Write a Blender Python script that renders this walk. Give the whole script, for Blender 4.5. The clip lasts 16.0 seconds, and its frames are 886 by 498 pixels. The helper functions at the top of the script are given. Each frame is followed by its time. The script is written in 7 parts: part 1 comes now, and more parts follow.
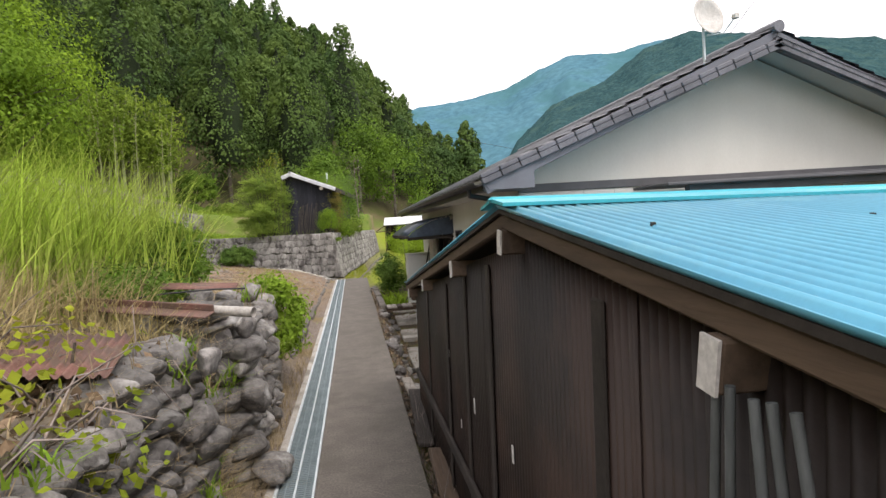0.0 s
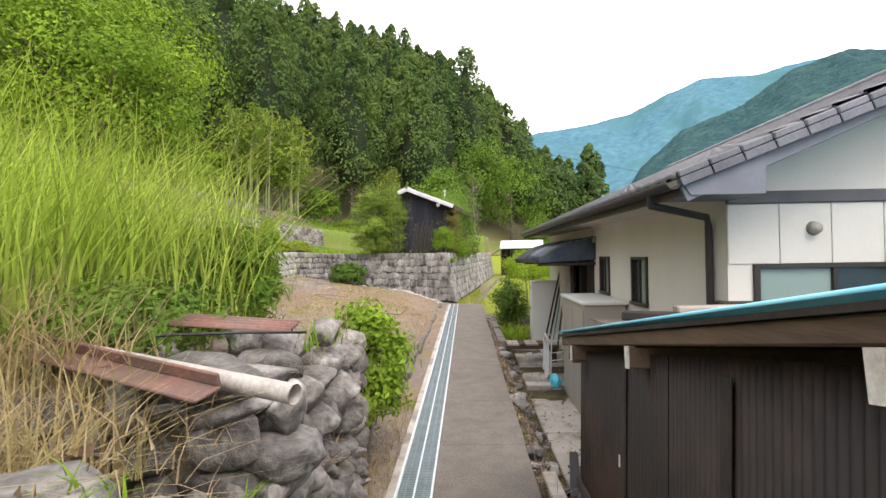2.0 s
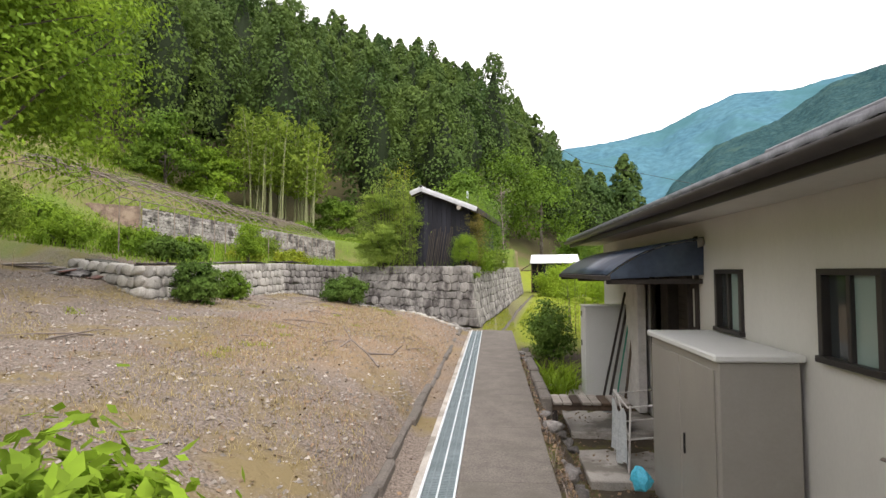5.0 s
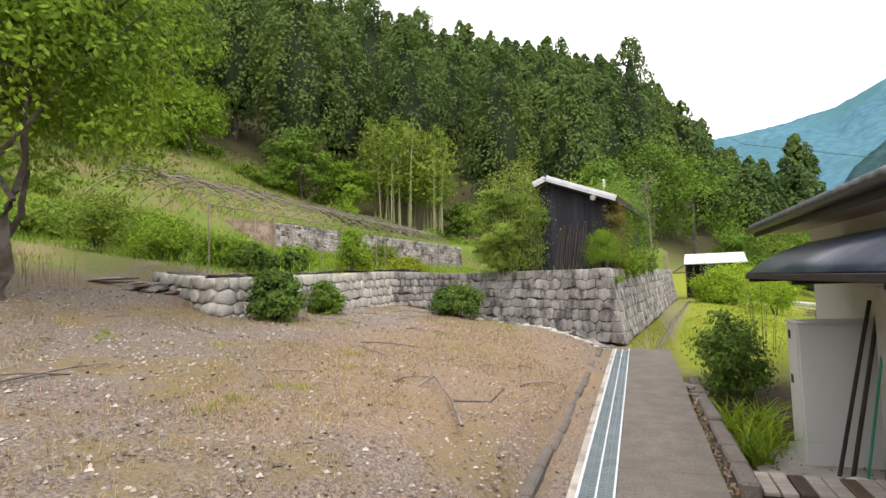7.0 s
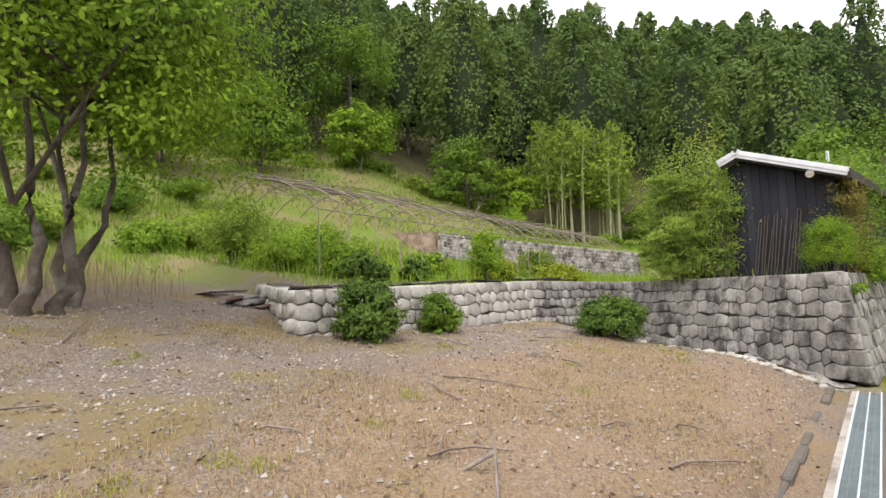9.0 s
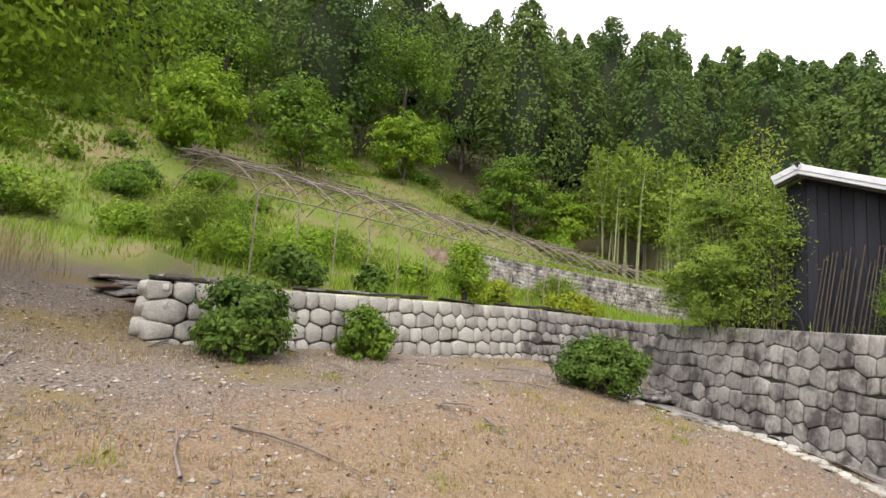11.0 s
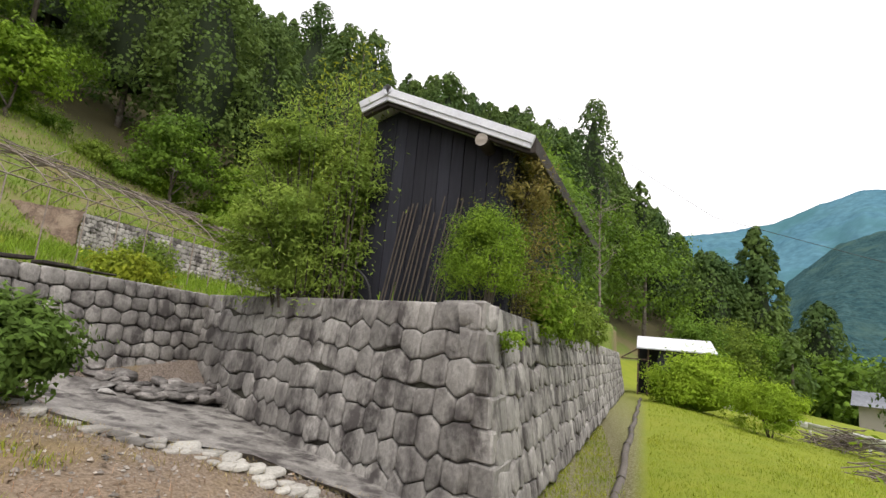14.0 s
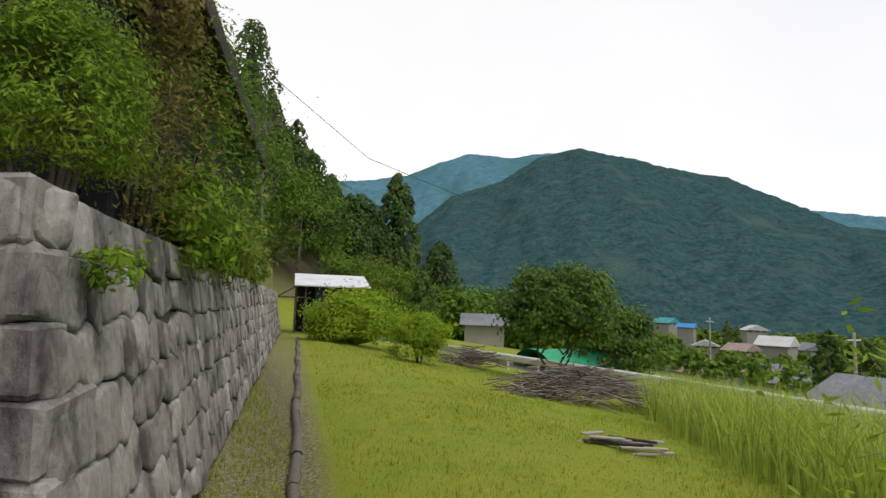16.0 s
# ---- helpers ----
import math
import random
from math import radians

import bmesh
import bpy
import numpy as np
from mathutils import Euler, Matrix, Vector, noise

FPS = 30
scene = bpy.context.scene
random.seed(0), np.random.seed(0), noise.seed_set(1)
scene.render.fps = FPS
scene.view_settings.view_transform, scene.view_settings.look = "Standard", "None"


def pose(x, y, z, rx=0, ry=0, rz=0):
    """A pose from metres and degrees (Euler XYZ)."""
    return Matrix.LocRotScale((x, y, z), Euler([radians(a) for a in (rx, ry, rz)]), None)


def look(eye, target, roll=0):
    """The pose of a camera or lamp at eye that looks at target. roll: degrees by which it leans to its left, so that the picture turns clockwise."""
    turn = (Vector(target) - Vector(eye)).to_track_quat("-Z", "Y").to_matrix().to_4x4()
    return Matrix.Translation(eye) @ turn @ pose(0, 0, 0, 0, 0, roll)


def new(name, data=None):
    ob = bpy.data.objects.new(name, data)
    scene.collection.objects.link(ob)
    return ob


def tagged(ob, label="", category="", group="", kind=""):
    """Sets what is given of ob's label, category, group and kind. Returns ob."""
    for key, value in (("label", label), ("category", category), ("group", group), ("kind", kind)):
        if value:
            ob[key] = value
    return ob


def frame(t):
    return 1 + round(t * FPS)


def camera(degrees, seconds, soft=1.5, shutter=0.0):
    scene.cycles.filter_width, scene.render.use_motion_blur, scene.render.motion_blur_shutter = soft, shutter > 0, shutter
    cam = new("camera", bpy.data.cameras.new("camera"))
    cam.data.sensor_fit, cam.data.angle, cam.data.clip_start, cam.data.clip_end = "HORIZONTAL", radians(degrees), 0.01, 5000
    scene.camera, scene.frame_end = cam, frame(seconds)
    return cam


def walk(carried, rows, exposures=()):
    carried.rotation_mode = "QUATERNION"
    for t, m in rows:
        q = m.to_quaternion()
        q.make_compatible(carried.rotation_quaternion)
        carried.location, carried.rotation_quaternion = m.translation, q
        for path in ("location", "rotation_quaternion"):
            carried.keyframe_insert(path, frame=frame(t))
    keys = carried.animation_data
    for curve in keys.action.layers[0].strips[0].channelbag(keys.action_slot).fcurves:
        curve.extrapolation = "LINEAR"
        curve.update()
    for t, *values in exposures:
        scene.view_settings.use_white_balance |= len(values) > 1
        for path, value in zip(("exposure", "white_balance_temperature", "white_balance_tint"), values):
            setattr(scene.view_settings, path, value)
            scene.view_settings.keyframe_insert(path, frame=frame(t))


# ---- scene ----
cam = camera(78.5, 16.0)
PATH = [
    (0, (0.048, -0.177, 1.82), (0.372, 1.795, 1.738), -3.8),
    (0.5, (0.019, 0.31, 1.82), (0.21, 2.301, 1.772), -2.3),
    (1, (-0.022, 0.848, 1.806), (0.089, 2.844, 1.783), -1.3),
    (1.5, (-0.067, 1.355, 1.795), (-0.072, 3.355, 1.805), -0.9),
    (2, (-0.071, 1.871, 1.784), (-0.154, 3.869, 1.808), -1.0),
    (2.5, (-0.097, 2.379, 1.769), (-0.218, 4.375, 1.807), -0.6),
    (3, (-0.077, 2.979, 1.765), (-0.192, 4.975, 1.825), -0.7),
    (5.3, (-0.048, 5.917, 1.718), (-0.264, 7.903, 1.811), -0.3),
    (5.5, (-0.074, 6.172, 1.719), (-0.339, 8.151, 1.821), -0.4),
    (6, (-0.051, 6.782, 1.714), (-0.428, 8.743, 1.821), -1.0),
    (6.5, (-0.09, 7.401, 1.711), (-0.605, 9.331, 1.816), -1.4),
    (7, (-0.108, 8.024, 1.696), (-0.778, 9.905, 1.815), -1.9),
    (7.5, (-0.148, 8.605, 1.693), (-1.015, 10.403, 1.82), -2.1),
    (8, (-0.162, 9.197, 1.707), (-1.192, 10.906, 1.848), -2.5),
    (8.5, (-0.204, 9.776, 1.691), (-1.387, 11.381, 1.848), -2.5),
    (9, (-0.207, 10.398, 1.67), (-1.456, 11.949, 1.854), -2.1),
    (9.2, (-0.246, 10.643, 1.675), (-1.518, 12.173, 1.874), -1.3),
    (11.3, (-0.299, 13.401, 1.636), (-1.729, 14.773, 1.906), 4.8),
    (11.5, (-0.284, 13.647, 1.591), (-1.719, 15.012, 1.863), 5.1),
    (12, (-0.189, 14.321, 1.593), (-1.578, 15.733, 1.869), 6.2),
    (12.5, (-0.136, 14.946, 1.568), (-1.388, 16.479, 1.859), 6.4),
    (13, (-0.102, 15.546, 1.538), (-1.184, 17.199, 1.849), 6.8),
    (13.5, (-0.056, 16.188, 1.531), (-0.94, 17.95, 1.865), 6.6),
    (14, (0.05, 16.746, 1.499), (-0.456, 18.649, 1.849), 5.4),
    (14.5, (0.062, 17.348, 1.476), (0.023, 19.319, 1.809), 3.7),
    (15, (0.065, 17.907, 1.475), (0.411, 19.856, 1.758), 3.4),
    (15.5, (0.021, 18.443, 1.471), (0.67, 20.321, 1.704), 2.2),
    (16, (-0.069, 18.911, 1.484), (0.652, 20.764, 1.699), 1.9),
]
walk(cam, [(t, look(eye, target, roll)) for t, eye, target, roll in PATH], [(0, 0.68, 6700, 15), (0.6, 0.98, 6700, 15), (1.2, 1.22, 6700, 15), (3, 0.9, 6700, 15), (6.5, 0.86, 6700, 15), (9, 0.92, 6700, 15), (12.5, 0.84, 6700, 15), (14.5, 0.34, 6650, 13), (16, -0.12, 6600, 12)])

# ---- light ----
world = bpy.data.worlds.new("sky")
scene.world = world
world.use_nodes = True
wn, wl = world.node_tree.nodes, world.node_tree.links
wn.clear()
sky = wn.new("ShaderNodeTexSky")
sky.sky_type, sky.sun_disc, sky.sun_elevation, sky.sun_rotation = "NISHITA", False, radians(58), radians(150)
haze = wn.new("ShaderNodeHueSaturation")
haze.inputs["Saturation"].default_value = 0.25
cloudtex = wn.new("ShaderNodeTexNoise")
cloudtex.inputs["Scale"].default_value = 1.6
cloudtex.inputs["Detail"].default_value = 5
cloudramp = wn.new("ShaderNodeValToRGB")
cloudramp.color_ramp.elements[0].position, cloudramp.color_ramp.elements[0].color = 0.3, (0.86, 0.89, 0.93, 1)
cloudramp.color_ramp.elements[1].position, cloudramp.color_ramp.elements[1].color = 0.62, (1.0, 1.0, 1.0, 1)
coordw = wn.new("ShaderNodeTexCoord")
b1, b2, badd, wout = wn.new("ShaderNodeBackground"), wn.new("ShaderNodeBackground"), wn.new("ShaderNodeAddShader"), wn.new("ShaderNodeOutputWorld")
b1.inputs["Strength"].default_value = 0.05
b2.inputs["Strength"].default_value = 0.92
wl.new(sky.outputs[0], haze.inputs["Color"])
wl.new(haze.outputs[0], b1.inputs["Color"])
wl.new(coordw.outputs["Generated"], cloudtex.inputs["Vector"])
wl.new(cloudtex.outputs["Fac"], cloudramp.inputs["Fac"])
wl.new(cloudramp.outputs[0], b2.inputs["Color"])
wl.new(b1.outputs[0], badd.inputs[0])
wl.new(b2.outputs[0], badd.inputs[1])
wl.new(badd.outputs[0], wout.inputs["Surface"])

sun = new("sun", bpy.data.lights.new("sun", "SUN"))
sun.data.energy, sun.data.angle, sun.data.color = 1.5, radians(25), (1.0, 0.97, 0.92)
sun.matrix_world = look((20, -30, 60), (0, 10, 0))

# ---- materials ----
MATS = {}


def mat(name, c1, c2=None, rough=0.85, scale=6.0, fine=60.0, bump=0.25, dist=0.01, metal=0.0, obrand=0.0, island=0.0, patch=None, patchscale=0.6,
        stretch=(1, 1, 1), trans=0.0, spec=0.3, local=False, patchcut=(0.5, 0.62), speckle=0.2):
    """Two-scale noise material: c1 to c2 by broad noise, fine grain, optional stains (patch), bump."""
    if name in MATS:
        return MATS[name]
    m = bpy.data.materials.new(name)
    m.use_nodes = True
    n, l = m.node_tree.nodes, m.node_tree.links
    bs = n["Principled BSDF"]
    bs.inputs["Roughness"].default_value, bs.inputs["Metallic"].default_value = rough, metal
    bs.inputs["Specular IOR Level"].default_value = spec
    c2 = c2 or tuple(v * 0.75 for v in c1)
    if local:
        co = n.new("ShaderNodeTexCoord").outputs["Object"]
    else:
        co = n.new("ShaderNodeNewGeometry").outputs["Position"]
    mp = n.new("ShaderNodeMapping")
    mp.inputs["Scale"].default_value = stretch
    l.new(co, mp.inputs["Vector"])
    co = mp.outputs[0]

    def noise_at(sc, det=4):
        t = n.new("ShaderNodeTexNoise")
        t.inputs["Scale"].default_value, t.inputs["Detail"].default_value, t.inputs["Roughness"].default_value = sc, det, 0.62
        l.new(co, t.inputs["Vector"])
        return t.outputs["Fac"]

    def mixc(f, a, b, mode="MIX"):
        x = n.new("ShaderNodeMix")
        x.data_type, x.blend_type = "RGBA", mode
        for sock, v in ((x.inputs[0], f), (x.inputs[6], a), (x.inputs[7], b)):
            if hasattr(v, "links"):
                l.new(v, sock)
            elif isinstance(v, tuple):
                sock.default_value = (*v, 1)
            else:
                sock.default_value = v
        return x.outputs[2]

    def ramp(v, a, b, lo=0.0, hi=1.0):
        r = n.new("ShaderNodeMapRange")
        r.inputs["From Min"].default_value, r.inputs["From Max"].default_value = a, b
        r.inputs["To Min"].default_value, r.inputs["To Max"].default_value = lo, hi
        l.new(v, r.inputs["Value"])
        return r.outputs[0]

    broad, grain = noise_at(scale), noise_at(fine, 3)
    col = mixc(ramp(broad, 0.35, 0.65), c1, c2)
    g = ramp(grain, 0.3, 0.7, 1 - speckle * 1.1, 1 + speckle)
    gc = n.new("ShaderNodeCombineColor")
    for k in range(3):
        l.new(g, gc.inputs[k])
    col = mixc(1.0, col, gc.outputs[0], "MULTIPLY")
    if patch:
        col = mixc(ramp(noise_at(patchscale, 6), *patchcut), col, patch)
    for amount, sock in ((obrand, "ob"), (island, "isl")):
        if amount:
            v = n.new("ShaderNodeObjectInfo").outputs["Random"] if sock == "ob" else n.new("ShaderNodeNewGeometry").outputs["Random Per Island"]
            k = ramp(v, 0, 1, 1 - amount, 1 + amount)
            kc = n.new("ShaderNodeCombineColor")
            for q in range(3):
                l.new(k, kc.inputs[q])
            col = mixc(1.0, col, kc.outputs[0], "MULTIPLY")
    l.new(col, bs.inputs["Base Color"])
    if bump:
        b = n.new("ShaderNodeBump")
        b.inputs["Strength"].default_value, b.inputs["Distance"].default_value = bump, dist
        l.new(noise_at(fine * 0.5, 5), b.inputs["Height"])
        l.new(b.outputs[0], bs.inputs["Normal"])
    if trans:
        tr, mx = n.new("ShaderNodeBsdfTranslucent"), n.new("ShaderNodeMixShader")
        l.new(col, tr.inputs["Color"])
        mx.inputs[0].default_value = trans
        l.new(bs.outputs[0], mx.inputs[1])
        l.new(tr.outputs[0], mx.inputs[2])
        l.new(mx.outputs[0], n["Material Output"].inputs["Surface"])
    MATS[name] = m
    return m


def leafmat(name, c1, c2, island=0.45, scale=0.5, trans=0.35):
    return mat(name, c1, c2, rough=0.7, scale=scale, fine=8, bump=0, island=island, trans=trans, spec=0.1)


M_EARTH = mat("earth", (0.23, 0.19, 0.14), (0.16, 0.13, 0.09), scale=0.7, fine=26, bump=0.8, dist=0.03, patch=(0.30, 0.255, 0.19), patchscale=1.1)
M_CONC = mat("path_concrete", (0.145, 0.127, 0.11), (0.112, 0.098, 0.085), scale=4.5, fine=60, bump=0.45, dist=0.006, patch=(0.095, 0.086, 0.07), patchscale=1.6, patchcut=(0.5, 0.75), speckle=0.28)
M_PALECONC = mat("pale_concrete", (0.42, 0.385, 0.34), (0.32, 0.295, 0.26), scale=2, fine=70, bump=0.4, patch=(0.19, 0.17, 0.14), patchscale=1.7)
M_GALV = mat("galvanised_steel", (0.62, 0.66, 0.68), (0.5, 0.55, 0.57), rough=0.5, metal=0.2, scale=9, fine=120, bump=0.1)
M_GRATE = mat("grating_steel", (0.20, 0.245, 0.26), (0.15, 0.19, 0.20), rough=0.55, metal=0.3, scale=5, fine=80, bump=0.1)
# Near-black that stands in for shade: drain depth, room behind the panes.
M_DARK = mat("void_shade", (0.015, 0.014, 0.012), (0.01, 0.01, 0.01), bump=0.2)
M_STONE = mat("wall_stone", (0.40, 0.385, 0.345), (0.30, 0.285, 0.255), scale=2.2, fine=55, bump=0.7, dist=0.012, obrand=0.22, island=0.2, patch=(0.13, 0.12, 0.11), patchscale=1.2, patchcut=(0.53, 0.68))
M_STONE_OLD = mat("old_wall_stone", (0.315, 0.30, 0.277), (0.175, 0.164, 0.152), scale=2.2, fine=30, bump=1.0, dist=0.02, obrand=0.2, island=0.2, patch=(0.075, 0.067, 0.064), patchscale=3.4, patchcut=(0.48, 0.61), stretch=(1, 1, 0.7))
M_ROCK = mat("field_rock", (0.235, 0.22, 0.205), (0.105, 0.096, 0.09), scale=4.5, fine=24, bump=1.0, dist=0.03, obrand=0.35, island=0.2, patch=(0.40, 0.39, 0.37), patchscale=3.2, patchcut=(0.57, 0.7), speckle=0.32)
M_JOINT = mat("joint_mortar", (0.085, 0.08, 0.065), (0.055, 0.055, 0.04), scale=4, fine=40, bump=0.8)
M_BROWNSHEET = mat("brown_steel_sheet", (0.023, 0.0145, 0.0115), (0.0125, 0.0085, 0.007), rough=0.55, scale=1.5, fine=40, bump=0.15, patch=(0.042, 0.024, 0.018), patchscale=1.1, spec=0.35)
M_BLUESHEET = mat("blue_steel_sheet", (0.09, 0.36, 0.52), (0.12, 0.42, 0.56), rough=0.45, scale=1.2, fine=30, bump=0.1, patch=(0.17, 0.46, 0.56), patchscale=1.4, spec=0.4, speckle=0.06)
M_BLUECAP = mat("blue_ridge_cap", (0.05, 0.40, 0.46), (0.04, 0.32, 0.40), rough=0.4, scale=2, fine=30, bump=0.1, speckle=0.06)
M_WOOD = mat("weathered_timber", (0.115, 0.078, 0.053), (0.06, 0.042, 0.031), scale=3, fine=40, bump=0.6, stretch=(1, 0.12, 1))
M_PALEWOOD = mat("grey_timber", (0.40, 0.36, 0.32), (0.28, 0.245, 0.21), scale=4, fine=40, bump=0.5, stretch=(0.15, 1, 1))
M_DARKWOOD = mat("dark_timber", (0.050, 0.040, 0.035), (0.03, 0.025, 0.022), scale=4, fine=50, bump=0.5)
M_WHITEPAINT = mat("faded_white_paint", (0.60, 0.57, 0.54), (0.48, 0.45, 0.42), scale=6, fine=60, bump=0.2)
M_WALL = mat("cream_siding", (0.575, 0.56, 0.52), (0.535, 0.52, 0.48), rough=0.75, scale=1.4, fine=60, bump=0.02, stretch=(1, 1, 0.35), speckle=0.025)
M_SOFFIT = mat("soffit_board", (0.52, 0.50, 0.46), (0.47, 0.455, 0.42), rough=0.8, scale=2, fine=60, bump=0.05, speckle=0.03)
M_GREYTRIM = mat("grey_bargeboard", (0.155, 0.16, 0.185), (0.13, 0.135, 0.155), rough=0.55, scale=3, fine=60, bump=0.08, speckle=0.06)
M_BAND = mat("dark_band_trim", (0.10, 0.098, 0.105), (0.08, 0.08, 0.085), rough=0.6, scale=3, fine=60, bump=0.08, speckle=0.06)
M_TILE = mat("grey_roof_tile", (0.135, 0.135, 0.155), (0.095, 0.095, 0.11), rough=0.42, scale=4, fine=50, bump=0.25, obrand=0.2, island=0.15, spec=0.5)
M_GUTTER = mat("brown_gutter", (0.045, 0.038, 0.036), (0.035, 0.03, 0.028), rough=0.45, scale=4, fine=60, bump=0.05, spec=0.4, speckle=0.06)
M_ALU = mat("bronze_aluminium", (0.05, 0.045, 0.042), (0.04, 0.036, 0.034), rough=0.4, metal=0.4, scale=5, fine=60, bump=0.03, speckle=0.06)
M_CABINET = mat("grey_white_steel", (0.60, 0.60, 0.575), (0.56, 0.56, 0.535), rough=0.5, scale=1.2, fine=40, bump=0.04, speckle=0.03)
M_BIN = mat("beige_steel", (0.30, 0.278, 0.245), (0.265, 0.245, 0.217), rough=0.5, scale=1.1, fine=40, bump=0.04, speckle=0.03)
M_AWNING = mat("navy_awning", (0.028, 0.04, 0.07), (0.02, 0.028, 0.045), rough=0.35, scale=3, fine=40, bump=0.1, spec=0.5, patch=(0.05, 0.07, 0.10), patchscale=2, speckle=0.06)
M_BLACKBOARD = mat("charred_boards", (0.020, 0.021, 0.029), (0.012, 0.012, 0.018), rough=0.7, scale=2, fine=40, bump=0.6, stretch=(1, 1, 0.1), obrand=0.35, island=0.3)
M_ZINC = mat("pale_zinc_roof", (0.66, 0.67, 0.70), (0.52, 0.53, 0.56), rough=0.45, metal=0.1, scale=2.0, fine=40, bump=0.1, speckle=0.06)
M_BAMBOOPOLE = mat("dry_bamboo", (0.10, 0.083, 0.066), (0.065, 0.055, 0.046), scale=5, fine=50, bump=0.2)
M_BARK = mat("bark", (0.105, 0.085, 0.065), (0.065, 0.052, 0.04), scale=5, fine=30, bump=1.0, dist=0.03, patch=(0.17, 0.15, 0.13), patchscale=2)
M_TWIG = mat("dry_twigs", (0.235, 0.195, 0.17), (0.135, 0.11, 0.097), scale=4, fine=40, bump=0.3, island=0.4)
M_RUSTPIPE = mat("rusty_tube", (0.17, 0.13, 0.105), (0.27, 0.235, 0.20), scale=6, fine=40, bump=0.3)
M_REDSHEET = mat("faded_red_sheet", (0.21, 0.10, 0.08), (0.13, 0.085, 0.07), rough=0.7, scale=5, fine=40, bump=0.3, patch=(0.12, 0.08, 0.06), patchscale=3)
M_PIPE = mat("grey_plastic_pipe", (0.38, 0.355, 0.325), (0.29, 0.265, 0.24), rough=0.5, scale=5, fine=50, bump=0.1)
M_PLASTICBLUE = mat("blue_plastic", (0.06, 0.42, 0.58), (0.08, 0.5, 0.65), rough=0.4, scale=6, fine=40, bump=0.1)
M_BLACKPLASTIC = mat("black_plastic", (0.02, 0.02, 0.022), (0.03, 0.03, 0.03), rough=0.5, bump=0.1)
M_FEATHER = leafmat("feathery_leaf", (0.30, 0.40, 0.07), (0.18, 0.27, 0.048), 0.25, 1.3, 0.45)
M_STRAW = mat("olive_straw", (0.42, 0.34, 0.17), (0.33, 0.27, 0.12), scale=1.2, fine=30, bump=0, island=0.3, trans=0.45)
M_DRYGRASS = mat("dry_grass", (0.34, 0.265, 0.155), (0.25, 0.19, 0.11), scale=2, fine=30, bump=0, island=0.35, trans=0.25)
M_REDGRASS = mat("russet_grass", (0.37, 0.235, 0.155), (0.31, 0.205, 0.125), scale=0.8, fine=30, bump=0, island=0.3, trans=0.25)
M_PEBBLE = mat("pebbles", (0.33, 0.298, 0.26), (0.175, 0.152, 0.128), scale=8, fine=40, bump=0.3, island=0.5)
M_DEADLEAF = mat("dead_leaves", (0.22, 0.15, 0.09), (0.14, 0.095, 0.06), scale=8, fine=40, bump=0, island=0.5)
M_LAWN = leafmat("lawn_blades", (0.21, 0.285, 0.022), (0.27, 0.31, 0.03), 0.25, 0.5, 0.3)
M_TALLGRASS = leafmat("tall_grass_blades", (0.29, 0.40, 0.05), (0.38, 0.44, 0.10), 0.4, 0.7, 0.4)
M_CEDAR = leafmat("cedar_needles", (0.125, 0.185, 0.042), (0.060, 0.108, 0.034), 0.16, 0.1, 0.3)
M_BROAD = leafmat("broadleaf", (0.155, 0.25, 0.028), (0.088, 0.16, 0.025), 0.28, 0.5, 0.35)
M_BRIGHT = leafmat("bright_leaf", (0.23, 0.345, 0.03), (0.145, 0.245, 0.028), 0.28, 0.8, 0.4)
M_LIME = leafmat("lime_leaf", (0.30, 0.42, 0.035), (0.21, 0.32, 0.03), 0.22, 0.8, 0.4)
M_BAMBOO = leafmat("bamboo_leaf", (0.235, 0.315, 0.045), (0.145, 0.215, 0.034), 0.3, 0.4, 0.4)
M_GLOSSY = leafmat("evergreen_leaf", (0.075, 0.135, 0.026), (0.115, 0.185, 0.034), 0.35, 0.8, 0.3)
M_YELLOW = leafmat("yellowing_leaf", (0.33, 0.35, 0.03), (0.22, 0.29, 0.03), 0.28, 0.9, 0.4)
M_RUSSETLEAF = leafmat("russet_leaf", (0.25, 0.19, 0.06), (0.16, 0.17, 0.04), 0.45, 1.0, 0.35)
# Near-black colour that paints the shade deep inside conifer crowns.
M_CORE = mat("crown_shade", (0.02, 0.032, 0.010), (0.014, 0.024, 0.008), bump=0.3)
# Far ridge: the haze of distance is mixed into the base colour as blue.
M_FARHILL = mat("far_hill_hazed", (0.065, 0.150, 0.195), (0.082, 0.178, 0.218), rough=1.0, scale=0.012, fine=0.07, bump=0.25, dist=6.0, spec=0.0, patch=(0.06, 0.145, 0.165), patchscale=0.006)
# Nearer ridge: woodland green shifted to teal to paint in thinner haze.
M_MIDHILL = mat("hazed_hill_woods", (0.026, 0.062, 0.070), (0.046, 0.092, 0.092), rough=1.0, scale=0.09, fine=0.3, bump=1.0, dist=4.0, spec=0.0, patch=(0.060, 0.108, 0.092), patchscale=0.016, patchcut=(0.55, 0.7), speckle=0.3)
M_ASPHALT = mat("asphalt", (0.11, 0.105, 0.10), (0.085, 0.08, 0.078), scale=1, fine=60, bump=0.2)
M_RAIL = mat("guardrail_steel", (0.66, 0.66, 0.64), (0.55, 0.55, 0.53), rough=0.5, scale=3, fine=40, bump=0.05, speckle=0.06)
M_GREENNET = mat("green_net", (0.02, 0.33, 0.16), (0.03, 0.27, 0.14), rough=0.7, scale=2, fine=20, bump=0.4)


